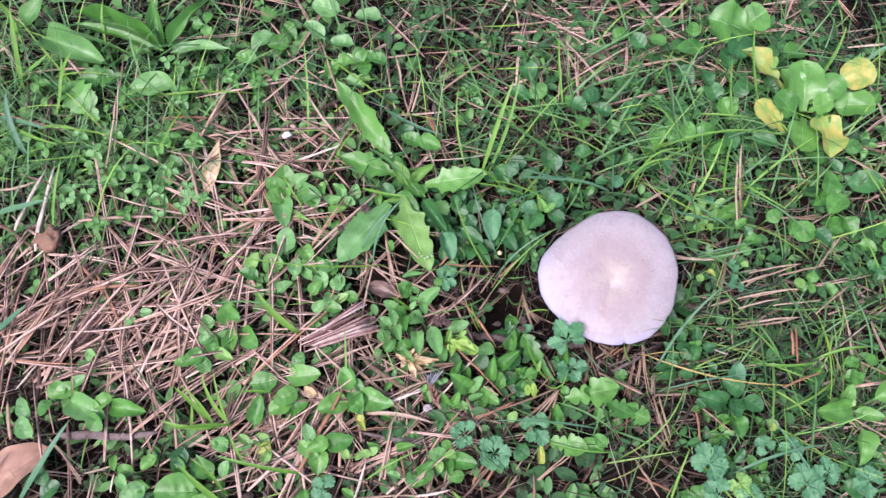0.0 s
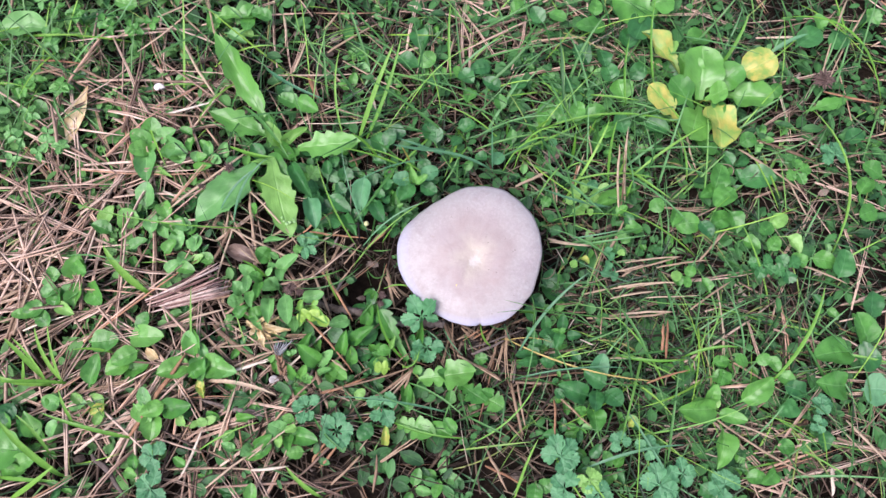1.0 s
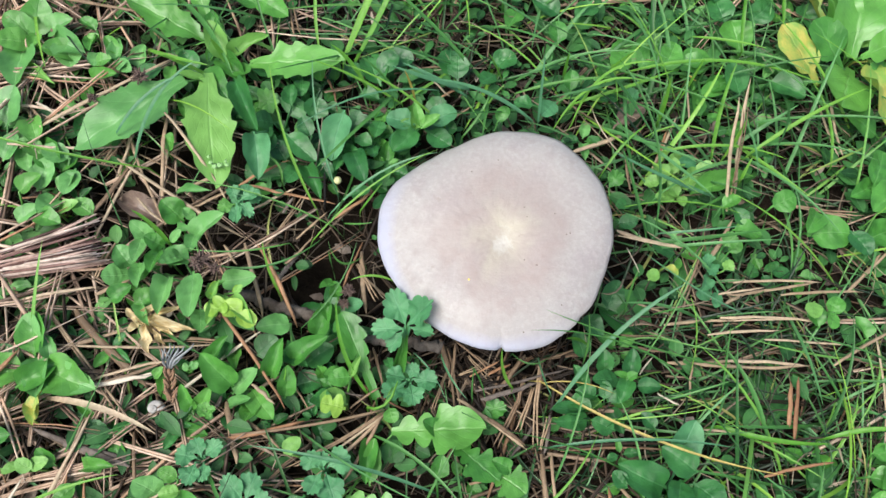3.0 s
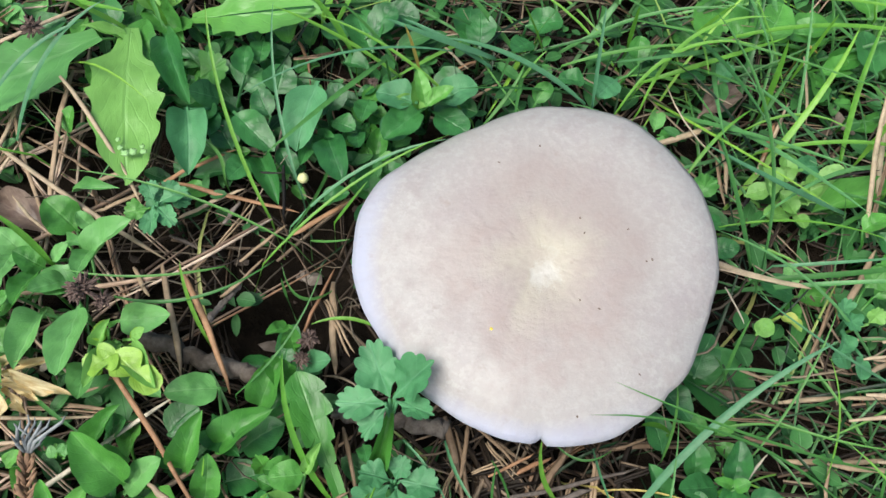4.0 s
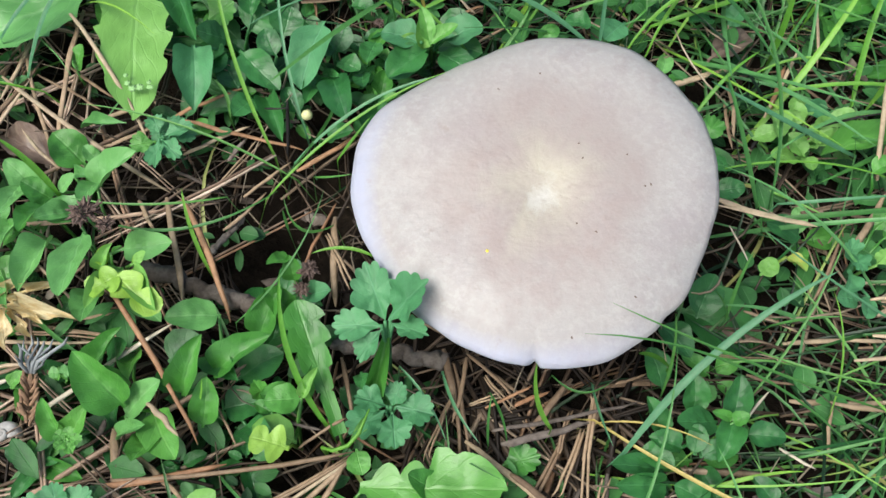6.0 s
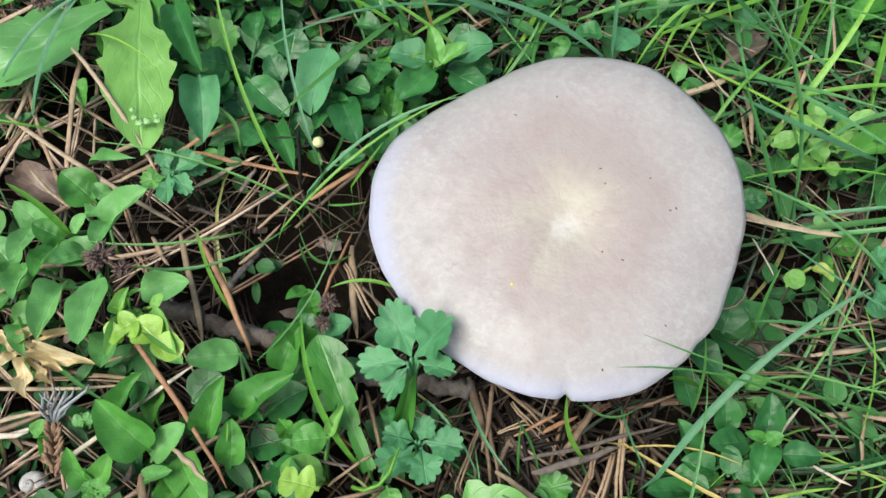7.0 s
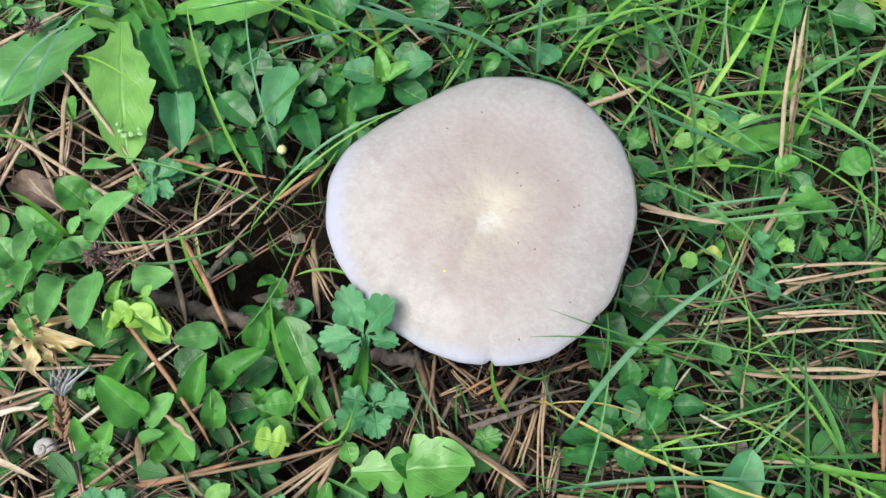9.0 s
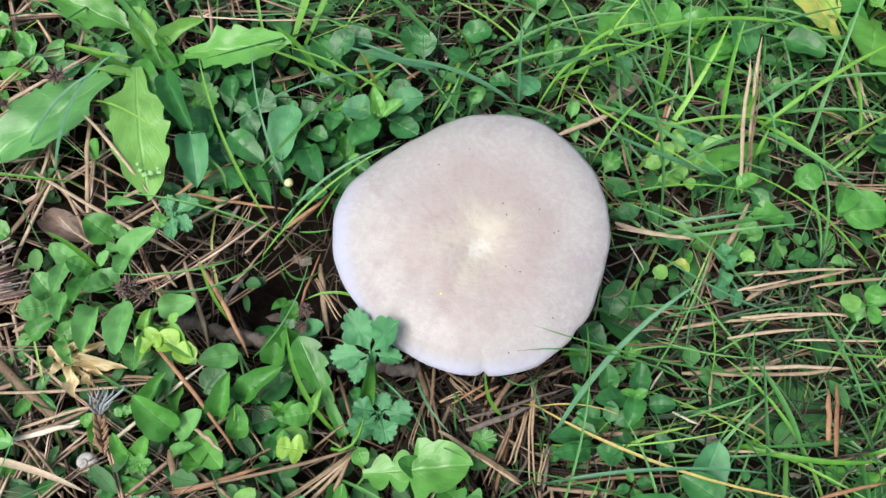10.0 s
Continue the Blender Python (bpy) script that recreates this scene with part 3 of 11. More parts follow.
def needle(tone, x0, y0, z0, x1, y1, z1, width=0.0014, sag=0.0, name="pine_needle"):
    """A fallen pine needle, dry stalk or straw."""
    a, d = Vector((0, 0, 0)), Vector((x1 - x0, y1 - y0, z1 - z0))
    side = Vector((-d.y, d.x, 0)).normalized()
    if abs(sag) < 1e-6:
        sag = d.length * 0.03 * math.sin(x0 * 900 + y0 * 700)
    rng = random.Random(int(abs(x0 * 7 + y0) * 1e6))
    vs, fs = [], []
    pair = tone == "needle" and width > 0.0009 and rng.random() < 0.4
    steps = (0, 0.12, 0.3, 0.5, 0.7, 0.88, 1.0)
    wob = [rng.gauss(0, 0.10) * width for _ in steps]
    for half in ((-1, 1) if pair else (0,)):
        apart = rng.uniform(0.0, 0.8) * width
        pts = [a + d * t + side * (sag * 4 * t * (1 - t) + w + half * (0.22 * width + apart * t * t)) + Vector((0, 0, half * 0.15 * width)) for t, w in zip(steps, wob)]
        r = width * (0.28 if pair else 0.5)
        if half == 1:
            pts[-1] = pts[-1] - d * rng.uniform(0.0, 0.10)
        v, f = tube(pts, [r * k * rng.uniform(0.82, 1.12) for k in (0.55, 0.95, 1.0, 1.0, 0.9, 0.7, 0.15)], 6)
        if not pair:
            # flattened and grooved along the upper side
            for i, p in enumerate(pts):
                for q in range(6):
                    e = v[i * 6 + q] - p
                    v[i * 6 + q] = p + Vector((e.x, e.y, e.z * (0.45 if e.z > r * 0.8 else 0.65)))
        o = len(vs)
        vs += v
        fs += [tuple(i + o for i in q) for q in f]
    ob = new(name, mesh_of(name, vs, fs, STRANDS[tone]))
    ob.location = (x0, y0, z0)
    words = {"needle": "tan brown fallen pine needle", "red": "orange brown fallen pine needle", "straw": "dry straw-coloured stalk", "pale": "bleached pale dry stalk", "bark": "rough grey brown twig", "black": "blackened rotten stalk"}
    return tagged(ob, words[tone] + " lying on the litter", name.replace("_", " "), "fallen needles" if name == "pine_needle" else "")


# ---- ground ----
def relief(x, y):
    h = 0.006 * noise.noise(Vector((x * 9, y * 9, 0.3))) + 0.003 * noise.noise(Vector((x * 40, y * 40, 1.7)))
    h -= 0.014 * math.exp(-((x + 0.071) / 0.016) ** 2 - ((y + 0.006) / 0.013) ** 2)
    return h * math.exp(-(x * x + y * y) / 4.0)


def build_ground():
    near = list(np.arange(-0.8, 0.8001, 0.008))
    far = [0.9, 1.1, 1.5, 2.2, 3.5, 6, 10, 20, 60, 200]
    xs = [-f for f in reversed(far)] + near + far
    k = len(xs)
    vs = [(x, y, relief(x, y) + SOIL) for y in xs for x in xs]
    fs = [(j * k + i, j * k + i + 1, (j + 1) * k + i + 1, (j + 1) * k + i) for j in range(k - 1) for i in range(k - 1)]
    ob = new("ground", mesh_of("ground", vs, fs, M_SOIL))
    tagged(ob, "damp soil under needle litter and plants, colour darkened for shade", "ground", kind="structure")


build_ground()


# ---- the mushroom ----
CAPX, CAPY, CAPZ = -0.0028, 0.0040, 0.0525


WAVES = [(-0.00028, -0.00029), (0.00045, 0.00038), (-0.00197, 0.00004), (0.00046, -0.00009), (-0.00023, 0.00037)]


def cap_radius(a, s=1.0):
    """Outline of the cap by angle: three blunt corners, a straight stretch at the upper left, a nick in the rim."""
    r = 0.04912
    for n, (c, q) in enumerate(WAVES, 1):
        r += c * math.cos(n * a) + q * math.sin(n * a)
    d = (a - radians(-80.7) + math.pi) % (2 * math.pi) - math.pi
    r -= 0.0024 * math.exp(-(d / 0.016) ** 2) * s ** 20
    d = (a - radians(-38) + math.pi) % (2 * math.pi) - math.pi
    r -= 0.0007 * math.exp(-(d / 0.05) ** 2) * s ** 12
    return r + 0.00022 * math.sin(11 * a + 1) * s ** 6 + 0.00012 * math.sin(23 * a) * s ** 10


def cap_height(s, a):
    """Height of the cap's skin at a share s of the radius: a leaning low dome with a dimple and a rim that rolls down."""
    q = math.hypot(s * math.cos(a) - 0.03, s * math.sin(a) + 0.11)
    z = -0.0017 * math.exp(-(q / 0.17) ** 2) - 0.0015 * s * s - 0.0055 * s ** 6
    z += s * 0.049 * (0.08 * math.cos(a) + 0.10 * math.sin(a))
    z += 0.0010 * s * s * math.sin(3 * a + 0.7) * (1 - 0.6 * s) + 0.0005 * s ** 4 * math.sin(7 * a) + 0.0008 * math.sin(s * 6 + 2 * a) * s * s * (1 - s) * 4
    d = (a - radians(128) + math.pi) % (2 * math.pi) - math.pi
    z -= 0.0030 * math.exp(-(d / 0.55) ** 2) * s ** 7
    d = (a - radians(-80.7) + math.pi) % (2 * math.pi) - math.pi
    z -= 0.0012 * math.exp(-(d / 0.07) ** 2) * s ** 12
    return z


def build_mushroom():
    ob = thing("mushroom", CAPX, CAPY, 0.0, "pale lilac grey mushroom with a broad flat cap", "mushroom")
    na, nr = 220, 30
    vs, fs = [(0, 0, cap_height(0, 0))], []
    for i in range(1, nr + 1):
        s = (i / nr) ** 0.85
        for k in range(na):
            a = 2 * math.pi * k / na
            r = cap_radius(a, s) * s
            vs.append((r * math.cos(a), r * math.sin(a), cap_height(s, a)))
    # rolled margin and the underside of the rim
    for s, dz in ((0.998, -0.0012), (0.985, -0.0022), (0.955, -0.0026), (0.90, -0.0016)):
        for k in range(na):
            a = 2 * math.pi * k / na
            r = cap_radius(a) * s
            vs.append((r * math.cos(a), r * math.sin(a), cap_height(1.0, a) + dz + (0.0 if s > 0.95 else 0.0012)))
    for k in range(na):
        fs.append((0, 1 + k, 1 + (k + 1) % na))
    for i in range(nr + 3):
        for k in range(na):
            j = (k + 1) % na
            fs.append((1 + i * na + k, 1 + (i + 1) * na + k, 1 + (i + 1) * na + j, 1 + i * na + j))
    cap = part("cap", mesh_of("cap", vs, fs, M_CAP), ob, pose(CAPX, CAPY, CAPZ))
    # gills: thin radial plates under the cap
    vs, fs = [], []
    for k in range(150):
        a = 2 * math.pi * k / 150
        r1, r0 = cap_radius(a) * 0.95, 0.011 if k % 2 == 0 else 0.026
        ca, sa = math.cos(a), math.sin(a)
        t = 0.00025
        o = len(vs)
        for r, top, low in ((r0, -0.007, -0.0115), ((r0 + r1) / 2, -0.0072, -0.0130), (r1, cap_height(1, a) - 0.0018, cap_height(1, a) - 0.003)):
            for w in (-t, t):
                vs += [(r * ca - w * sa, r * sa + w * ca, top), (r * ca - w * sa, r * sa + w * ca, low)]
        for q in (0, 4):
            fs += [(o + q, o + q + 4, o + q + 5, o + q + 1), (o + q + 2, o + q + 3, o + q + 7, o + q + 6), (o + q + 1, o + q + 5, o + q + 7, o + q + 3)]
    part("gills", mesh_of("gills", vs, fs, M_GILL, None, False), ob, pose(CAPX, CAPY, CAPZ))
    pts = [(0.002 * math.sin(t * 3), 0.001 * t, SOIL - 0.004 + t * 0.060) for t in (0, 0.15, 0.35, 0.6, 0.85, 1.0)]
    vs, fs = tube(pts, [0.0155, 0.0140, 0.0118, 0.0108, 0.0112, 0.0130], 24)
    part("stem", mesh_of("stem", vs, fs, M_STEM), ob, pose(CAPX, CAPY, 0.0))
    # specks of dirt on the skin
    rng = random.Random(4)
    spots = [(-0.0161, 0.0236), (-0.0056, 0.0306), (0.0084, 0.0108), (0.0101, 0.0066), (0.0214, 0.0098), (0.0273, 0.0017), (0.0288, 0.0025), (0.0116, -0.0118), (0.0168, -0.0134), (0.0295, -0.0277), (0.0157, -0.0408)]
    for x, y in spots:
        a, r = math.atan2(y, x), math.hypot(x, y)
        z = CAPZ + cap_height(r / cap_radius(a), a)
        bm = bmesh.new()
        bmesh.ops.create_icosphere(bm, subdivisions=1, radius=0.00025)
        for v in bm.verts:
            v.co.x *= rng.uniform(1.0, 2.6)
            v.co.y *= rng.uniform(0.7, 1.3)
            v.co.z *= 0.5
        me = bpy.data.meshes.new("speck")
        bm.to_mesh(me)
        bm.free()
        me.materials.append(M_SPECK)
        part("speck", me, cap, pose(CAPX + x, CAPY + y, z + 0.0001, 0, 0, rng.uniform(0, 180)))
    x, y = -0.0097, -0.0233
    bm = bmesh.new()
    bmesh.ops.create_icosphere(bm, subdivisions=1, radius=0.0005)
    me = bpy.data.meshes.new("pollen_grain")
    bm.to_mesh(me)
    bm.free()
    me.materials.append(M_POLLEN)
    a, r = math.atan2(y, x), math.hypot(x, y)
    part("pollen_grain", me, cap, pose(CAPX + x, CAPY + y, CAPZ + cap_height(r / cap_radius(a), a)), "yellow speck")


build_mushroom()


# ---- litter and grass that nobody could count ----
def blob(x, y, cx, cy, rx, ry):
    return math.exp(-((x - cx) / rx) ** 2 - ((y - cy) / ry) ** 2)


def needle_density(x, y):
    d = 0.17
    d += 0.95 * blob(x, y, -0.36, -0.01, 0.13, 0.065) + 0.8 * blob(x, y, -0.245, 0.11, 0.055, 0.05) + 0.75 * blob(x, y, -0.18, -0.11, 0.13, 0.06)
    d += 0.75 * blob(x, y, 0.03, 0.25, 0.11, 0.045) + 0.35 * blob(x, y, 0.24, -0.09, 0.08, 0.05)
    d += 0.7 * blob(x, y, 0.02, -0.06, 0.04, 0.035) + 0.25 * blob(x, y, 0.11, 0.02, 0.06, 0.04) + 0.35 * blob(x, y, -0.02, 0.17, 0.06, 0.05)
    d += 0.30 * blob(x, y, -0.13, 0.015, 0.03, 0.03) + 0.5 * blob(x, y, -0.07, 0.15, 0.05, 0.05)
    return d * (1 - 0.65 * blob(x, y, -0.42, 0.13, 0.10, 0.06))


def grass_density(x, y):
    d = 0.25
    d += 1.25 * blob(x, y, 0.15, -0.05, 0.11, 0.07) + 0.40 * blob(x, y, 0.05, 0.11, 0.14, 0.05) + 0.35 * blob(x, y, 0.22, 0.08, 0.1, 0.12)
    d += 0.8 * blob(x, y, -0.40, 0.18, 0.14, 0.09) + 0.5 * blob(x, y, 0.06, 0.22, 0.2, 0.06)
    d -= 0.25 * blob(x, y, -0.11, -0.02, 0.13, 0.13) + 0.7 * blob(x, y, 0.09, -0.055, 0.045, 0.035)
    return max(0.02, d)


def under_cap(x, y, m=0.0):
    if math.hypot((x + 0.074) / 0.015, (y + 0.008) / 0.011) < 1.0:
        return True
    return math.hypot(x - CAPX, y - CAPY) < 0.040 + m


def scatter(count, density, top, seed, box=(-0.62, 0.48, -0.30, 0.40)):
    rng = random.Random(seed)
    out = []
    while len(out) < count:
        x, y = rng.uniform(box[0], box[1]), rng.uniform(box[2], box[3])
        if rng.random() * top < density(x, y):
            out.append((x, y))
    return out, rng


def build_needles():
    places, rng = scatter(6000, needle_density, 1.7, 11)
    vs, fs, dry_vs, dry_fs = [], [], [], []
    for x, y in places:
        ln, w = rng.uniform(0.022, 0.060), rng.uniform(0.0008, 0.0016)
        litter = (x < -0.09 or y > 0.17 or x > 0.18) and rng.random() < (0.36 if needle_density(x, y) > 0.6 and x < -0.19 else 0.20)
        if not litter and blob(x, y, 0.02, -0.068, 0.055, 0.030) > 0.3:
            w *= 1.45
        if litter:
            ln, w = rng.uniform(0.045, 0.100), rng.uniform(0.0009, 0.0021) * (1.25 if x < -0.22 else 1.0)
        a = rng.gauss(0.5, 1.0) if rng.random() < 0.55 else rng.uniform(0, 6.28)
        if x < -0.19 and rng.random() < 0.5:
            a = rng.gauss(0.72 if y < 0.06 else -0.55, 0.55)
        if x > 0.05 and rng.random() < 0.5:
            a = rng.gauss(0.1, 0.35)
        dx, dy = math.cos(a) * ln / 2, math.sin(a) * ln / 2
        if under_cap(x, y, -0.02):
            continue
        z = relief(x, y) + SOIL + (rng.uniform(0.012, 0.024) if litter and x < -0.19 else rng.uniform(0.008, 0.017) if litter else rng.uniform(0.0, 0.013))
        tilt, sag = rng.uniform(-0.004, 0.004), rng.uniform(-0.003, 0.003)
        pts = [(x + dx * t - dy / ln * 2 * sag * (1 - t * t), y + dy * t + dx / ln * 2 * sag * (1 - t * t), z + tilt * t) for t in (-1, -0.3, 0.3, 1)]
        for off in ((-0.4, 0.4) if rng.random() < 0.6 else (0.0,)):
            spread = [Vector(p) + Vector((-dy, dx, 0)) * (off * w * (1.0 + 0.8 * j) / ln) for j, p in enumerate(pts)]
            g = w * (0.62 if off else 0.95)
            v, f = tube(spread, [g * 0.4, g * 0.55, g * 0.5, g * 0.15], 4)
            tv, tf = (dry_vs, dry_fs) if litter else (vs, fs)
            o = len(tv)
            tv += v
            tf += [tuple(i + o for i in q) for q in f]
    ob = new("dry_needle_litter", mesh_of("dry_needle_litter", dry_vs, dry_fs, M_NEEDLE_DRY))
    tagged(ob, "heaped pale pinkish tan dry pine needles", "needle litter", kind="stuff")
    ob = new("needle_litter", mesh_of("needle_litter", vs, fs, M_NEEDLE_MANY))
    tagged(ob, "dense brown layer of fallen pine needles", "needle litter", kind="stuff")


def build_grass():
    places, rng = scatter(5300, grass_density, 1.9, 12)
    vs, fs, uv = [], [], []
    for x, y in places:
        if under_cap(x, y, 0.006):
            continue
        ln = rng.uniform(0.018, 0.065)
        a = rng.uniform(0, 6.28)
        rise = rng.uniform(0.15, 0.75)
        z = relief(x, y) + SOIL
        tip = (x + math.cos(a) * ln, y + math.sin(a) * ln, z + ln * rise * 0.6)
        if under_cap(tip[0], tip[1], 0.010):
            continue
        v, f, q = strip((x, y, z), tip, rng.uniform(0.0006, 0.0015), ln * rng.uniform(0.03, 0.18), ln * rng.uniform(-0.10, 0.10), 6)
        o = len(vs)
        vs += v
        uv += q
        fs += [tuple(i + o for i in g) for g in f]
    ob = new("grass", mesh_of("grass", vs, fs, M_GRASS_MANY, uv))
    tagged(ob, "fine green lawn grass blades, thin and tangled", "grass", kind="stuff")


def tall_density(x, y):
    return (0.05 if x > 0 else 0.015) + 1.0 * blob(x, y, 0.08, 0.115, 0.12, 0.035) + 0.70 * blob(x, y, 0.16, -0.055, 0.08, 0.05) + 0.5 * blob(x, y, 0.05, 0.20, 0.22, 0.05) + 0.9 * blob(x, y, -0.43, 0.17, 0.10, 0.10) + 0.35 * blob(x, y, 0.25, -0.09, 0.08, 0.05) + 0.4 * blob(x, y, -0.22, 0.17, 0.12, 0.05)


def build_tall_grass():
    """Longer, brighter blades that arch over the rest."""
    places, rng = scatter(1080, tall_density, 1.3, 23)
    vs, fs, uv = [], [], []
    for x, y in places:
        if under_cap(x, y, 0.012):
            continue
        ln, a = rng.uniform(0.035, 0.085), rng.uniform(0, 6.28)
        z = relief(x, y) + SOIL
        tip = (x + math.cos(a) * ln, y + math.sin(a) * ln, z + ln * rng.uniform(0.25, 0.7))
        if min(math.hypot(x + (tip[0] - x) * k - CAPX, y + (tip[1] - y) * k - CAPY) for k in (0.4, 0.6, 0.8, 1.0)) < 0.054:
            continue
        v, f, q = strip((x, y, z), tip, rng.uniform(0.0006, 0.0020) * (1.0 + 0.4 * blob(x, y, 0.06, 0.10, 0.10, 0.05)), ln * rng.uniform(0.06, 0.16), ln * rng.uniform(-0.07, 0.07), 9, 0.25, 0.85)
        o = len(vs)
        vs += v
        uv += q
        fs += [tuple(i + o for i in g) for g in f]
    ob = new("tall_grass", mesh_of("tall_grass", vs, fs, M_TALL_MANY, uv))
    tagged(ob, "long arching bright green grass blades over the turf", "grass", kind="stuff")


def build_dead_grass():
    """Thin bleached stalks and scraps between the living plants."""
    places, rng = scatter(3200, lambda x, y: 0.3 + grass_density(x, y) + 1.1 * blob(x, y, -0.10, 0.012, 0.045, 0.03), 2.2, 17)
    vs, fs = [], []
    for x, y in places:
        if under_cap(x, y, -0.01):
            continue
        ln, w = rng.uniform(0.010, 0.050), rng.uniform(0.0003, 0.0009)
        a = rng.uniform(0, 6.28)
        dx, dy = math.cos(a) * ln / 2, math.sin(a) * ln / 2
        z = relief(x, y) + SOIL + rng.uniform(0.003, 0.020)
        tilt, sag = rng.uniform(-0.006, 0.006), rng.uniform(-0.006, 0.006)
        pts = [(x + dx * t - dy / ln * 2 * sag * (1 - t * t), y + dy * t + dx / ln * 2 * sag * (1 - t * t), z + tilt * t) for t in (-1, -0.5, 0, 0.5, 1)]
        v, f = tube(pts, [w * 0.3, w * 0.5, w * 0.5, w * 0.45, w * 0.2], 4)
        o = len(vs)
        vs += v
        fs += [tuple(i + o for i in q) for q in f]
    ob = new("dry_grass", mesh_of("dry_grass", vs, fs, M_DEAD_MANY))
    tagged(ob, "thin bleached dead grass stalks in the litter", "dry grass", kind="stuff")


def small_leaf_density(x, y):
    d = 0.45 + 0.6 * blob(x, y, 0.10, 0.16, 0.16, 0.08) + 0.6 * blob(x, y, -0.30, 0.15, 0.14, 0.08) + 0.5 * blob(x, y, -0.18, -0.10, 0.16, 0.05) + 0.4 * blob(x, y, 0.25, 0.0, 0.1, 0.15)
    d += 0.6 * blob(x, y, -0.06, 0.07, 0.06, 0.04)
    d -= 0.42 * blob(x, y, 0.12, -0.04, 0.08, 0.05)
    d += 0.45 * blob(x, y, -0.26, 0.02, 0.10, 0.05) + 1.1 * blob(x, y, -0.42, 0.14, 0.12, 0.075) + 0.5 * blob(x, y, 0.10, 0.25, 0.20, 0.05)
    d -= 0.12 * blob(x, y, -0.37, -0.01, 0.12, 0.05) + 0.40 * blob(x, y, -0.19, 0.10, 0.07, 0.05) + 0.3 * blob(x, y, 0.01, -0.06, 0.04, 0.04) + 0.3 * blob(x, y, -0.12, 0.0, 0.05, 0.04)
    return max(0.03, d)


def build_small_leaves():
    for name, words, material, keep in (
        ("ground_weeds", "tiny rounded dark green weed leaves scattered over the litter", M_WEED, lambda x: x > -0.20),
        ("pale_weeds", "tiny light green weed leaves crowding the needle litter", M_WEED_PALE, lambda x: x <= -0.20),
    ):
        weed_mass(name, words, material, keep)


def weed_mass(name, words, material, keep):
    places, rng = scatter(2350, small_leaf_density, 1.6, 13)
    vs, fs, uv = [], [], []
    for cx, cy in places:
        if not keep(cx + 0.05 * math.sin(cy * 40)):
            continue
        if under_cap(cx, cy, 0.008):
            continue
        size = rng.uniform(0.0026, 0.0072) if rng.random() < 0.75 else rng.uniform(0.007, 0.0115)
        for k in range(rng.randint(3, 6)):
            a = rng.uniform(0, 6.28)
            z = relief(cx, cy) + rng.uniform(-0.010, 0.006)
            up = rng.uniform(-0.1, 0.35)
            bx, by = cx + math.cos(a) * size * 0.35, cy + math.sin(a) * size * 0.35
            y = Vector((math.cos(a), math.sin(a), up)).normalized()
            x = y.cross(Vector((0, 0, 1))).normalized()
            zv = x.cross(y)
            ln, wd = size * rng.uniform(1.0, 1.7), size * rng.uniform(0.5, 0.95)
            o = len(vs)
            for i in range(8):
                v = i / 7
                hw = shape_oval(v) * wd
                for u in (-1, 0, 1):
                    p = Vector((bx, by, z)) + y * v * ln + x * u * hw + zv * (abs(u) * hw * 0.3 - 0.12 * v * v * ln)
                    vs.append(p)
                    uv.append((0.5 + 0.5 * u, v))
            for i in range(7):
                for j in range(2):
                    q = o + i * 3 + j
                    fs.append((q, q + 1, q + 4, q + 3))
    ob = new(name, mesh_of(name, vs, fs, material, uv))
    tagged(ob, words, "weeds", kind="stuff")


M_WEED = leaf_material("weed_leaf", (0.009, 0.050, 0.016), (0.066, 0.235, 0.058), (0.12, 0.31, 0.11), 0.5, per_island=True)
M_WEED_PALE = leaf_material("pale_weed_leaf", (0.030, 0.120, 0.026), (0.140, 0.370, 0.090), (0.20, 0.42, 0.15), 0.5, per_island=True)
build_needles()
build_grass()
build_small_leaves()
build_dead_grass()
build_tall_grass()


def build_crumbs():
    """Bark crumbs, cone scales and rotten scraps on the soil."""
    places, rng = scatter(2600, lambda x, y: 0.25 + needle_density(x, y) + 0.8 * blob(x, y, -0.07, -0.006, 0.025, 0.02), 1.9, 41)
    vs, fs = [], []
    for x, y in places:
        if math.hypot(x - CAPX, y - CAPY) < 0.025:
            continue
        r = rng.uniform(0.0006, 0.0019) if rng.random() < 0.85 else rng.uniform(0.002, 0.004)
        z = relief(x, y) + SOIL + rng.uniform(0.0, 0.004)
        turn, flat = rng.uniform(0, 6.28), rng.uniform(0.25, 0.7)
        o = len(vs)
        for k in range(6):
            a = turn + k * math.pi / 3
            q = r * rng.uniform(0.6, 1.2)
            vs.append((x + math.cos(a) * q * 1.5, y + math.sin(a) * q, z + rng.uniform(-0.3, 0.3) * r))
        vs += [(x + rng.uniform(-0.3, 0.3) * r, y, z + flat * r), (x, y, z - flat * r)]
        for k in range(6):
            j = (k + 1) % 6
            fs += [(o + k, o + j, o + 6), (o + j, o + k, o + 7)]
    ob = new("litter_crumbs", mesh_of("litter_crumbs", vs, fs, M_CRUMB, None, False))
    tagged(ob, "dark brown and grey bark crumbs on the soil", "litter crumbs", kind="stuff")


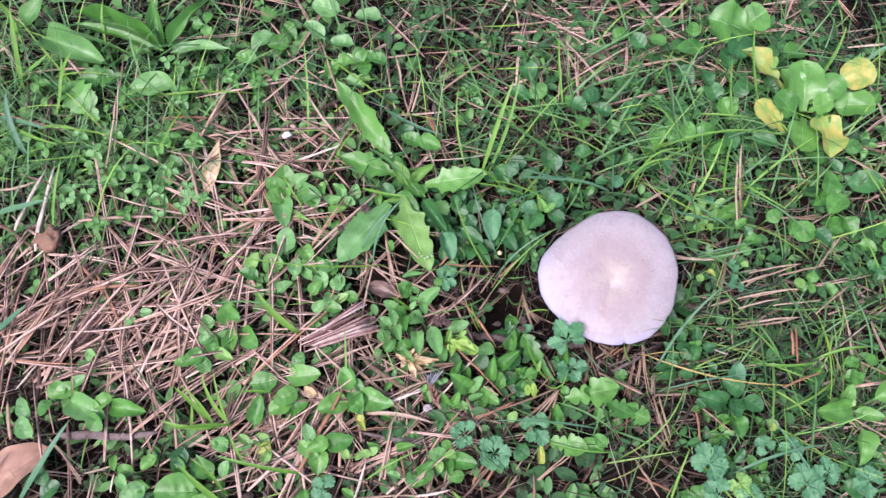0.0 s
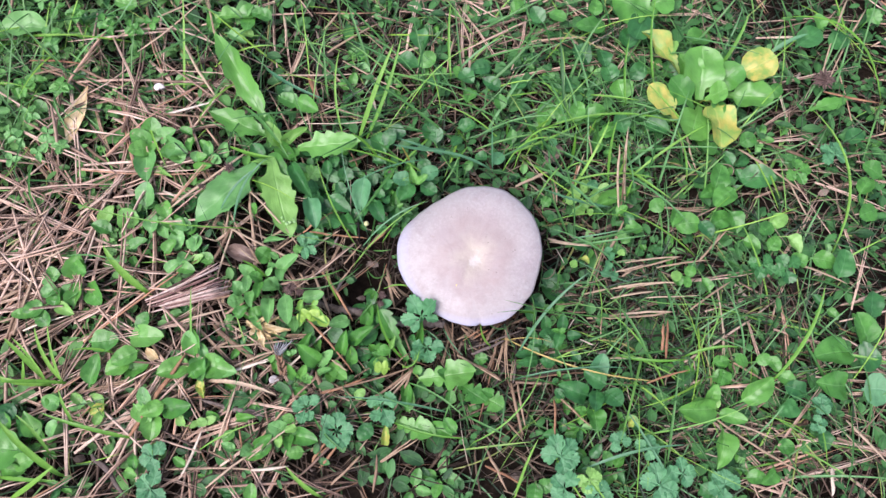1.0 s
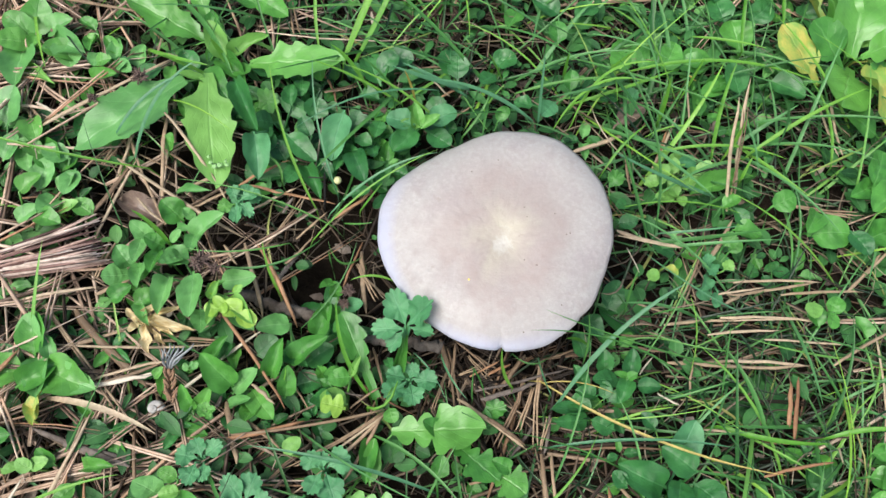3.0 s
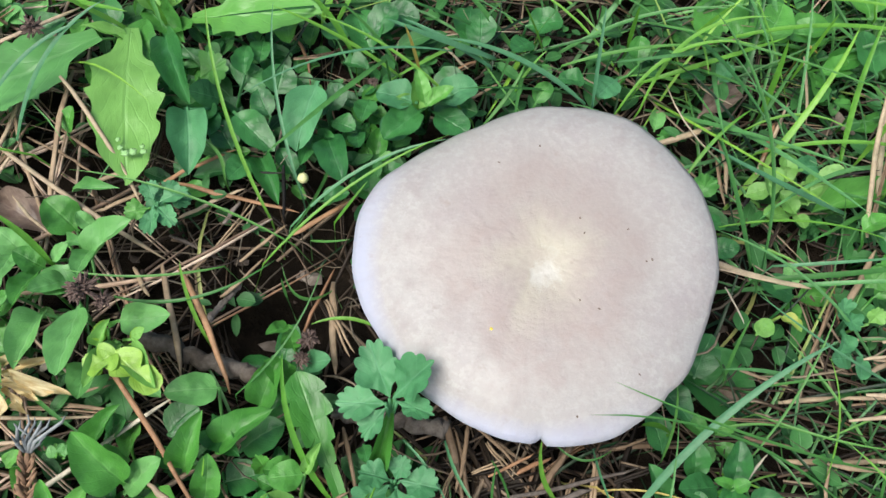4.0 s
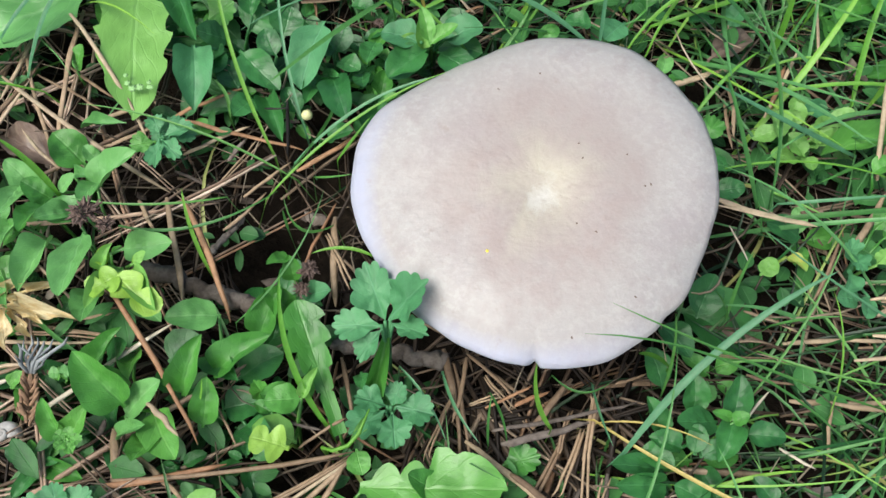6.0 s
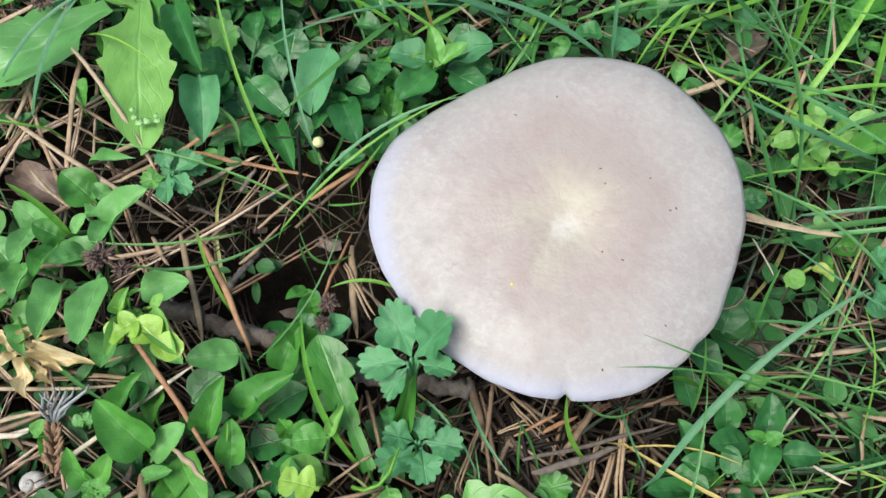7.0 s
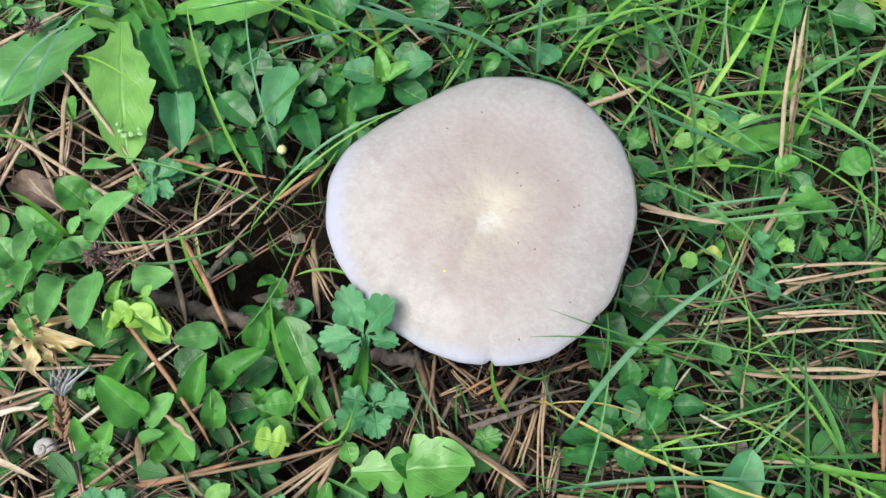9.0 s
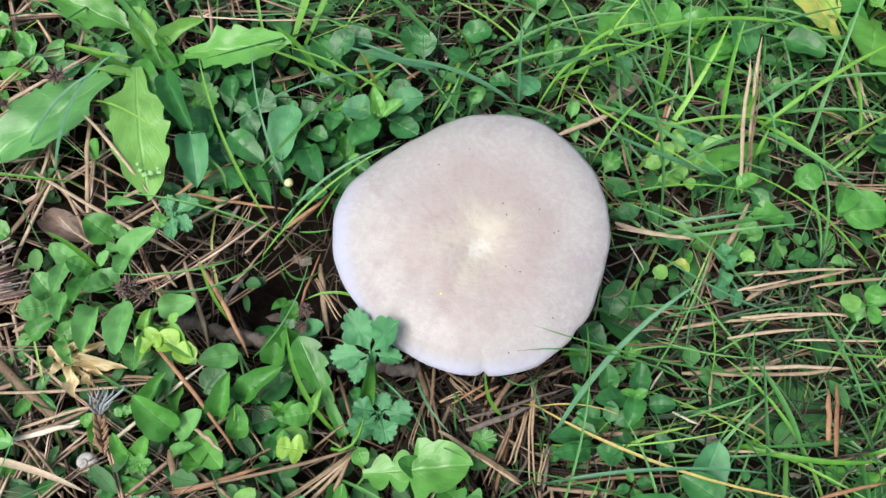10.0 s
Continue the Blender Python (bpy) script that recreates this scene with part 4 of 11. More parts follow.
def build_scraps():
    """Curled scraps of dead leaves and torn grass between the plants."""
    places, rng = scatter(420, lambda x, y: 0.25 + 0.9 * blob(x, y, 0.08, 0.10, 0.08, 0.04) + 0.6 * blob(x, y, 0.14, -0.02, 0.08, 0.06) + 0.5 * needle_density(x, y), 1.5, 63)
    vs, fs = [], []
    for x, y in places:
        if under_cap(x, y, 0.004):
            continue
        ln, wd, a = rng.uniform(0.004, 0.013), rng.uniform(0.0016, 0.0055), rng.uniform(0, 6.28)
        z, curl, tilt = relief(x, y) + SOIL + rng.uniform(0.003, 0.012), rng.uniform(-0.6, 0.9), rng.uniform(-0.3, 0.3)
        ca, sa, o, ph = math.cos(a), math.sin(a), len(vs), rng.uniform(0, 6.28)
        for i in range(6):
            t = i / 5
            hw = wd * 0.5 * max(0.12, math.sin(math.pi * min(0.96, t + 0.06)) ** 0.6) * rng.uniform(0.75, 1.2)
            for j in (-1, 0, 1):
                u, v = (t - 0.5) * ln, j * hw
                h = curl * abs(j) * hw + tilt * u + 0.12 * ln * math.sin(t * 5 + ph)
                vs.append((x + ca * u - sa * v, y + sa * u + ca * v, z + h))
        for i in range(5):
            for j in range(2):
                q = o + i * 3 + j
                fs.append((q, q + 1, q + 4, q + 3))
    ob = new("leaf_scraps", mesh_of("leaf_scraps", vs, fs, M_SCRAP))
    tagged(ob, "curled grey brown scraps of dead leaves in the litter", "leaf scraps", kind="stuff")


M_SCRAP = strand_material("dead_leaf_scraps", [(0.0, (0.05, 0.036, 0.028)), (0.35, (0.13, 0.098, 0.074)), (0.7, (0.27, 0.225, 0.175)), (0.9, (0.46, 0.405, 0.325)), (1.0, (0.30, 0.165, 0.095))], 0.7, 0.0, True, 0.3)
build_scraps()
M_CRUMB = strand_material("bark_crumbs", [(0.0, (0.015, 0.012, 0.010)), (0.5, (0.06, 0.046, 0.036)), (0.85, (0.15, 0.125, 0.105)), (1.0, (0.30, 0.26, 0.22))], 0.85, 0.0, True, 0.5)
build_crumbs()


def build_outer_turf():
    """The lawn goes on around the patch, thinning out to the distance."""
    rng = random.Random(31)
    vs, fs, uv = [], [], []
    while len(vs) < 15 * 17000:
        r, a = 0.30 + abs(rng.gauss(0, 0.50)), rng.uniform(0, 6.28)
        x, y = r * math.cos(a), r * math.sin(a)
        if -0.58 < x < 0.44 and -0.27 < y < 0.37:
            continue
        ln, b = rng.uniform(0.03, 0.085), rng.uniform(0, 6.28)
        z = relief(x, y) + SOIL
        v, f, q = strip((x, y, z), (x + math.cos(b) * ln, y + math.sin(b) * ln, z + ln * rng.uniform(0.15, 0.6)), rng.uniform(0.0012, 0.0034), ln * 0.1, ln * rng.uniform(-0.1, 0.1), 4)
        o = len(vs)
        vs += v
        uv += q
        fs += [tuple(i + o for i in g) for g in f]
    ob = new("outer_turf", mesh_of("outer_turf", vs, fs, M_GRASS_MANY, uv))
    tagged(ob, "green turf of loose grass around the mushroom's patch", "grass", kind="stuff")


build_outer_turf()



# ---- the plants, blades and fallen needles that can be told apart ----
def palmate(parent, kind, tone, x, y, z, r, count, turn):
    """A leaf of several leaflets round one point, on a short stalk."""
    for i in range(count):
        a = turn + i * 2 * math.pi / count * (1.0 if kind == "round" else 0.86)
        k = 1.0 + 0.12 * math.sin(5 * i + turn)
        leaf(parent, kind, tone, x, y, z, x + math.cos(a) * r * k, y + math.sin(a) * r * k, z + 0.06 * r * math.sin(3 * i), r * (0.76 if kind == "crenate" else 0.9), None, "leaflet")
    vs, fs = tube([(x + 0.25 * r, y - 0.5 * r, SOIL), (x + 0.1 * r, y - 0.2 * r, z * 0.6), (x, y, z)], [0.0005, 0.0005, 0.0004], 5)
    part("stalk", mesh_of("stalk", vs, fs, TONES[tone]), parent, pose(0, 0, 0))


M_TWIG = strand_material("weathered_bark", [(0.0, (0.12, 0.105, 0.090)), (1.0, (0.21, 0.188, 0.165))], 0.9, 0.0, False, 0.6)


def twig(x0, y0, z0, x1, y1, z1, width):
    """A knobbly dead twig lying on the soil."""
    rng = random.Random(int(abs(x0) * 1e5))
    d = Vector((x1 - x0, y1 - y0, z1 - z0))
    pts = [d * (i / 36) + Vector((noise.noise(Vector((i * 0.35, x0 * 90, 0))), noise.noise(Vector((i * 0.35, 5, y0 * 90))), 0)) * width * 0.3 for i in range(37)]
    rad = [width * (0.42 + 0.10 * noise.noise(Vector((i * 0.23, x0 * 70, 3.0)))) for i in range(37)]
    vs, fs = tube(pts, rad, 14)
    vs = [v + Vector((noise.noise(v * 420), noise.noise(v * 420 + Vector((9, 0, 0))), noise.noise(v * 420 + Vector((0, 9, 0))))) * width * 0.16 + Vector((0, 0, noise.noise(v * 1500))) * width * 0.10 for v in vs]
    ob = new("twig", mesh_of("twig", vs, fs, M_TWIG))
    ob.location = (x0, y0, z0 + width * 0.3)
    tagged(ob, "rough grey brown dead twig lying in the litter", "twig")


M_TUFT = strand_material("tuft_needles", [(0.0, (0.050, 0.030, 0.028)), (0.28, (0.20, 0.115, 0.100)), (0.52, (0.40, 0.275, 0.230)), (0.78, (0.54, 0.42, 0.355)), (1.0, (0.68, 0.60, 0.53))], 0.55, 0.0, False)


def needle_tuft(x0, y0, z0, x1, y1, z1, count):
    """A bunch of fallen needles still held together, splayed at one end."""
    ob = thing("needle_tuft", x0, y0, 0.0, "splayed bunch of brown and grey pine needles", "needle tuft")
    rng = random.Random(8)
    d = Vector((x1 - x0, y1 - y0, 0))
    s = Vector((-d.y, d.x, 0)).normalized()
    for i in range(count):
        k = round(rng.uniform(-1, 1) * 5) / 5 + rng.uniform(-0.07, 0.07)
        a = Vector((x0, y0, z0 + rng.uniform(-0.003, 0.004))) + d * rng.uniform(0.0, 0.45) + s * k * 0.007
        b = Vector((x1, y1, z1 + rng.uniform(-0.004, 0.006))) + d * rng.uniform(-0.12, 0.03) + s * k * 0.0135
        vs, fs = tube([a, a.lerp(b, 0.35), a.lerp(b, 0.7), b], [0.0005, 0.0007, 0.0007, 0.0003], 5)
        part("needle", mesh_of("needle", vs, fs, M_TUFT), ob, pose(0, 0, 0))


def snail_shell(x, y, z, r, label, material=M_SHELL):
    """A small coiled shell."""
    vs, fs, pts, rad = [], [], [], []
    for i in range(40):
        a = i / 39 * 4.6 * math.pi
        k = math.exp(-0.17 * a)
        pts.append((math.cos(a) * r * 0.55 * k, math.sin(a) * r * 0.55 * k, r * 0.7 * (1 - k)))
        rad.append(r * 0.52 * k)
    vs, fs = tube(pts, rad, 12)
    ob = new("snail_shell", mesh_of("snail_shell", vs, fs, material))
    ob.location = (x, y, z - r * 0.4)
    tagged(ob, label, "snail shell")


def lump(name, x, y, z, r, material, label, category, seed, rough=0.35, flat=1.0):
    """A small uneven round body."""
    bm = bmesh.new()
    bmesh.ops.create_icosphere(bm, subdivisions=3, radius=r)
    for v in bm.verts:
        v.co *= 1 + rough * noise.noise(v.co * (2.2 / r) + Vector((seed, 0, 0)))
        v.co.z *= flat
    me = bpy.data.meshes.new(name)
    bm.to_mesh(me)
    bm.free()
    me.materials.append(material)
    me.polygons.foreach_set("use_smooth", np.ones(len(me.polygons), dtype=bool))
    ob = new(name, me)
    ob.location = (x, y, z)
    return tagged(ob, label, category)


M_MILDEW = plain_material("whitish_mark", (0.20, 0.42, 0.13), (0.29, 0.49, 0.21), 900, 0.8)


def withered_head(x, y, z, r, label, seed):
    """A dried flower head: crumpled pointed bracts round a rough core."""
    rng = random.Random(seed)
    vs, fs = [], []
    for i in range(64):
        u, w = rng.uniform(0, 6.28), rng.uniform(-0.25, 1.0)
        h = math.sqrt(max(0.05, 1 - w * w))
        out = Vector((math.cos(u) * h, math.sin(u) * h, w * 0.8))
        a = out * r * rng.uniform(0.15, 0.45)
        b = out * r * rng.uniform(0.75, 1.25) + Vector((rng.uniform(-1, 1), rng.uniform(-1, 1), rng.uniform(-1, 1))) * r * 0.3
        k = Vector((rng.uniform(-1, 1), rng.uniform(-1, 1), rng.uniform(-1, 1))) * r * 0.2
        g = r * rng.uniform(0.07, 0.16)
        v, f = tube([a, a.lerp(b, 0.45) + k, a.lerp(b, 0.8), b], [g * 0.7, g, g * 0.7, g * 0.25], 5)
        o = len(vs)
        vs += v
        fs += [tuple(q + o for q in e) for e in f]
    ob = new("withered_flower_head", mesh_of("withered_flower_head", vs, fs, M_BUD, None, False))
    ob.location = (x, y, z)
    tagged(ob, label, "flower head")


M_BUD_BROWN = plain_material("scaly_stem", (0.12, 0.07, 0.042), (0.30, 0.185, 0.105), 900, 0.85)


def sprig_piece(parent, name, x0, y0, z0, x1, y1, z1, width, material):
    a, b = Vector((x0, y0, z0)), Vector((x1, y1, z1))
    d = (b - a).length
    k = Vector((math.sin(x1 * 3000), math.cos(y1 * 2500), 0.5 * math.sin(y1 * 4000))) * d * 0.12
    vs, fs = tube([a, a.lerp(b, 0.4) + k, a.lerp(b, 0.8) - k * 0.4, b], [width * 0.4, width * 0.5, width * 0.42, width * 0.15], 6)
    part(name, mesh_of(name, vs, fs, material), parent, pose(0, 0, 0))


def tendril(points):
    """A thin curled stem rooted in the litter."""
    ob = thing("tendril", points[0][0], points[0][1], 0.0, "thin curled yellow green stem over fallen needles", "stem")
    foot = Vector((points[0][0], points[0][1], SOIL))
    line = [foot] + [Vector(q) for q in points]
    vs, fs = tube(line, [0.0005] + [0.0006] * (len(line) - 2) + [0.0002], 6)
    part("stem", mesh_of("stem", vs, fs, M_GRASS_LIGHT), ob, pose(0, 0, 0))


def sprout(x, y, z, size, turn, tones, rng):
    """A low seedling: pairs of ovate leaves set crosswise, a smaller pair on top."""
    ob = thing("seedling", x, y, SOIL, "low dark green seedling with crossed pairs of ovate leaves", "seedling", "seedlings")
    for k in range(rng.choice((4, 4, 6))):
        a = turn + k * math.pi / 2 + (0.8 if k > 3 else 0.0) + rng.uniform(-0.22, 0.22)
        ln = size * (rng.uniform(0.85, 1.2) if k < 4 else 0.5)
        lift = rng.uniform(0.05, 0.45) * ln + (0.003 if k > 3 else 0.0)
        b = 0.12 * size
        leaf(ob, "oval" if rng.random() < 0.7 else "round", rng.choice(tones), x + math.cos(a) * b, y + math.sin(a) * b, z + (0.002 if k > 3 else 0.0), x + math.cos(a) * (b + ln), y + math.sin(a) * (b + ln), z + lift, ln * rng.uniform(0.52, 0.68))


def sprout_density(x, y):
    d = 0.10 + 1.2 * blob(x, y, -0.090, 0.062, 0.055, 0.035) + 1.2 * blob(x, y, -0.090, -0.064, 0.038, 0.022) + 0.7 * blob(x, y, 0.11, 0.15, 0.13, 0.06)
    d += 0.55 * blob(x, y, -0.23, 0.03, 0.05, 0.04) + 0.75 * blob(x, y, -0.19, -0.09, 0.10, 0.045) + 0.9 * blob(x, y, -0.36, 0.15, 0.12, 0.07) + 0.5 * blob(x, y, -0.25, -0.04, 0.10, 0.06) + 0.4 * blob(x, y, 0.10, -0.10, 0.12, 0.04)
    return d * (1 - 0.9 * blob(x, y, 0.11, 0.01, 0.05, 0.04)) * (1 - 0.9 * blob(x, y, -0.07, -0.006, 0.03, 0.022))


def build_sprouts():
    places, rng = scatter(235, sprout_density, 1.35, 57, (-0.46, 0.32, -0.17, 0.26))
    for x, y in places:
        if math.hypot(x - CAPX, y - CAPY) < 0.060:
            continue
        near = blob(x, y, -0.09, 0.0, 0.10, 0.11)
        tones = ("deep", "deep", "deep", "mid") if near > 0.25 else ("deep", "mid", "mid", "mint")
        sprout(x, y, relief(x, y) + rng.uniform(-0.004, 0.002), rng.uniform(0.0065, 0.0115), rng.uniform(0, 6.28), tones, rng)


build_sprouts()

p = thing("dandelion", -0.1550, 0.0879, 0.0, "jagged bright green dandelion rosette among the litter", "dandelion", "dandelion plants")
leaf(p, "tooth", "lime", -0.1574, 0.0976, 0.0080, -0.2121, 0.1745, 0.0300, 0.0194)
leaf(p, "tooth", "lime", -0.1572, 0.0961, 0.0080, -0.2064, 0.1103, 0.0240, 0.0186)
leaf(p, "oval", "light", -0.1533, 0.0884, 0.0080, -0.1633, 0.1044, 0.0200, 0.0116)
leaf(p, "oval", "light", -0.1521, 0.0901, 0.0080, -0.1341, 0.1019, 0.0200, 0.0087)
leaf(p, "tooth", "mid", -0.1552, 0.0914, 0.0080, -0.1640, 0.1107, 0.0200, 0.0116)
leaf(p, "shield", "light", -0.1578, 0.0783, 0.0120, -0.1354, 0.0161, 0.0180, 0.0260)
leaf(p, "shield", "lime", -0.1393, 0.0889, 0.0100, -0.0912, 0.0935, 0.0240, 0.0225)
leaf(p, "shield", "mint", -0.1676, 0.0722, 0.0120, -0.2071, 0.0246, 0.0200, 0.0305)
p = thing("selfheal", -0.1359, 0.0696, 0.0, "dark green selfheal with oval leaves beside the dandelion", "selfheal", "selfheal plants")
leaf(p, "oval", "deep", -0.1411, 0.0729, 0.0200, -0.1236, 0.0458, 0.0300, 0.0107)
leaf(p, "crenate", "mid", -0.1307, 0.0662, 0.0060, -0.1210, 0.0724, 0.0120, 0.0120)
p = thing("selfheal", -0.1164, 0.0585, 0.0, "dark green selfheal with oval leaves beside the dandelion", "selfheal", "selfheal plants")
leaf(p, "oval", "blue", -0.1262, 0.0479, 0.0160, -0.1174, 0.0256, 0.0200, 0.0135)
leaf(p, "oval", "deep", -0.1200, 0.0599, 0.0060, -0.1282, 0.0566, 0.0140, 0.0117)
leaf(p, "oval", "deep", -0.1119, 0.0521, 0.0120, -0.0940, 0.0401, 0.0140, 0.0113)
leaf(p, "round", "deep", -0.1142, 0.0646, 0.0060, -0.1087, 0.0732, 0.0100, 0.0161)
leaf(p, "round", "deep", -0.1012, 0.0648, 0.0060, -0.1003, 0.0752, 0.0120, 0.0125)
leaf(p, "round", "deep", -0.1235, 0.0575, 0.0060, -0.1222, 0.0424, 0.0140, 0.0095)
leaf(p, "oval", "deep", -0.1127, 0.0682, 0.0104, -0.1155, 0.0790, 0.0145, 0.0083)
leaf(p, "round", "deep", -0.1219, 0.0530, 0.0077, -0.1169, 0.0420, 0.0120, 0.0095)
p = thing("selfheal", -0.0798, 0.0594, 0.0, "dark green selfheal with oval leaves beside the dandelion", "selfheal", "selfheal plants")
leaf(p, "oval", "blue", -0.0854, 0.0681, 0.0160, -0.0868, 0.0410, 0.0160, 0.0149)
leaf(p, "oval", "deep", -0.0789, 0.0510, 0.0100, -0.0692, 0.0334, 0.0160, 0.0116)
leaf(p, "oval", "deep", -0.0834, 0.0527, 0.0060, -0.0832, 0.0384, 0.0140, 0.0074)
leaf(p, "oval", "deep", -0.0824, 0.0504, 0.0060, -0.0767, 0.0496, 0.0140, 0.0057)
leaf(p, "round", "deep", -0.0898, 0.0596, 0.0060, -0.0837, 0.0619, 0.0140, 0.0082)
leaf(p, "round", "deep", -0.0811, 0.0621, 0.0061, -0.0790, 0.0719, 0.0117, 0.0083)
leaf(p, "oval", "deep", -0.0692, 0.0563, 0.0068, -0.0668, 0.0487, 0.0113, 0.0068)
leaf(p, "oval", "deep", -0.0810, 0.0654, 0.0078, -0.0907, 0.0602, 0.0100, 0.0096)
leaf(p, "round", "deep", -0.0788, 0.0575, 0.0091, -0.0697, 0.0548, 0.0121, 0.0081)
leaf(p, "round", "deep", -0.0682, 0.0710, 0.0062, -0.0688, 0.0610, 0.0092, 0.0083)
p = thing("selfheal", -0.1022, 0.0421, 0.0, "dark green selfheal with oval leaves beside the dandelion", "selfheal", "selfheal plants")
leaf(p, "oval", "deep", -0.0996, 0.0395, 0.0060, -0.0892, 0.0235, 0.0140, 0.0081)
leaf(p, "oval", "deep", -0.1087, 0.0393, 0.0075, -0.1169, 0.0490, 0.0101, 0.0108)
leaf(p, "oval", "deep", -0.1017, 0.0365, 0.0084, -0.1047, 0.0263, 0.0143, 0.0092)
leaf(p, "round", "deep", -0.0988, 0.0531, 0.0107, -0.1055, 0.0614, 0.0149, 0.0087)
p = thing("selfheal", -0.1203, 0.0285, 0.0, "dark green selfheal with oval leaves beside the dandelion", "selfheal", "selfheal plants")
leaf(p, "lance", "deep", -0.1203, 0.0285, 0.0040, -0.0979, 0.0383, 0.0060, 0.0094)
p = thing("selfheal", -0.0804, 0.0313, 0.0, "dark green selfheal with oval leaves beside the dandelion", "selfheal", "selfheal plants")
leaf(p, "round", "deep", -0.0744, 0.0277, 0.0060, -0.0662, 0.0292, 0.0140, 0.0072)
leaf(p, "oval", "deep", -0.0863, 0.0349, 0.0063, -0.0923, 0.0425, 0.0111, 0.0080)
p = thing("selfheal", -0.1666, 0.0342, 0.0, "dark green selfheal with oval leaves beside the dandelion", "selfheal", "selfheal plants")
leaf(p, "round", "mid", -0.1666, 0.0342, 0.0060, -0.1652, 0.0409, 0.0140, 0.0086)
p = thing("selfheal", -0.1688, 0.0767, 0.0, "dark green selfheal with oval leaves beside the dandelion", "selfheal", "selfheal plants")
leaf(p, "round", "lime", -0.1683, 0.0655, 0.0060, -0.1605, 0.0510, 0.0140, 0.0076)
leaf(p, "oval", "mid", -0.1645, 0.0827, 0.0060, -0.1448, 0.0671, 0.0140, 0.0130)
leaf(p, "oval", "deep", -0.1651, 0.0778, 0.0077, -0.1739, 0.0892, 0.0128, 0.0115)
leaf(p, "round", "lime", -0.1773, 0.0806, 0.0089, -0.1753, 0.0704, 0.0121, 0.0085)
p = thing("selfheal", -0.1523, 0.0887, 0.0, "dark green selfheal with oval leaves beside the dandelion", "selfheal", "selfheal plants")
leaf(p, "oval", "mid", -0.1556, 0.0917, 0.0060, -0.1413, 0.0787, 0.0140, 0.0114)
leaf(p, "round", "mid", -0.1491, 0.0856, 0.0069, -0.1374, 0.0833, 0.0128, 0.0100)
p = thing("selfheal", -0.1164, 0.0907, 0.0, "dark green selfheal with oval leaves beside the dandelion", "selfheal", "selfheal plants")
leaf(p, "oval", "deep", -0.1224, 0.0935, 0.0091, -0.1231, 0.0805, 0.0149, 0.0100)
leaf(p, "oval", "deep", -0.1110, 0.0848, 0.0102, -0.1094, 0.0749, 0.0124, 0.0084)
leaf(p, "oval", "deep", -0.1264, 0.0859, 0.0066, -0.1382, 0.0883, 0.0107, 0.0101)
leaf(p, "round", "mid", -0.1059, 0.0986, 0.0075, -0.1021, 0.0863, 0.0124, 0.0101)
p = thing("selfheal", -0.0828, 0.0925, 0.0, "dark green selfheal with oval leaves beside the dandelion", "selfheal", "selfheal plants")
leaf(p, "oval", "deep", -0.0815, 0.0837, 0.0067, -0.0719, 0.0820, 0.0118, 0.0085)
leaf(p, "round", "deep", -0.0928, 0.0989, 0.0077, -0.0816, 0.0930, 0.0109, 0.0101)
leaf(p, "round", "deep", -0.0739, 0.0948, 0.0110, -0.0669, 0.1061, 0.0169, 0.0114)
p = thing("selfheal", -0.1910, 0.0687, 0.0, "dark green selfheal with oval leaves beside the dandelion", "selfheal", "selfheal plants")
leaf(p, "oval", "deep", -0.1910, 0.0687, 0.0107, -0.1809, 0.0751, 0.0152, 0.0098)
p = thing("spurge", -0.0490, 0.0693, 0.0, "small smooth grey green rosette with a bright top", "rosette plant", "rosette plant plants")
leaf(p, "oval", "light", -0.0491, 0.0647, 0.0140, -0.0507, 0.0724, 0.0260, 0.0066)
leaf(p, "oval", "deep", -0.0488, 0.0667, 0.0120, -0.0403, 0.0699, 0.0220, 0.0083)
leaf(p, "round", "deep", -0.0502, 0.0697, 0.0080, -0.0629, 0.0683, 0.0160, 0.0120)
leaf(p, "round", "blue", -0.0512, 0.0678, 0.0080, -0.0574, 0.0509, 0.0160, 0.0119)
leaf(p, "round", "deep", -0.0467, 0.0767, 0.0080, -0.0375, 0.0830, 0.0160, 0.0114)
leaf(p, "round", "deep", -0.0464, 0.0722, 0.0080, -0.0300, 0.0684, 0.0160, 0.0120)
leaf(p, "oval", "light", -0.0503, 0.0673, 0.0160, -0.0566, 0.0651, 0.0200, 0.0032)
p = thing("cinquefoil", -0.1243, 0.0106, 0.0, "small blue green lobed cinquefoil leaf on a thin stalk", "cinquefoil", "cinquefoil plants")
leaf(p, "crenate", "blue", -0.1238, 0.0112, 0.0160, -0.1148, 0.0174, 0.0180, 0.0059)
leaf(p, "crenate", "blue", -0.1247, 0.0118, 0.0160, -0.1289, 0.0176, 0.0180, 0.0054)
leaf(p, "crenate", "blue", -0.1236, 0.0105, 0.0160, -0.1148, 0.0042, 0.0180, 0.0056)
leaf(p, "crenate", "blue", -0.1242, 0.0104, 0.0160, -0.1217, -0.0007, 0.0180, 0.0055)
leaf(p, "crenate", "lime", -0.1250, 0.0091, 0.0160, -0.1319, 0.0049, 0.0180, 0.0060)
p = thing("selfheal", -0.1491, -0.0066, 0.0, "green selfheal seedling with folded oval leaves", "selfheal", "selfheal plants")
leaf(p, "oval", "mint", -0.1420, -0.0095, 0.0080, -0.1299, 0.0004, 0.0240, 0.0120)
leaf(p, "round", "mid", -0.1491, -0.0001, 0.0060, -0.1584, 0.0047, 0.0160, 0.0127)
leaf(p, "round", "mint", -0.1510, -0.0048, 0.0077, -0.1440, -0.0057, 0.0129, 0.0055)
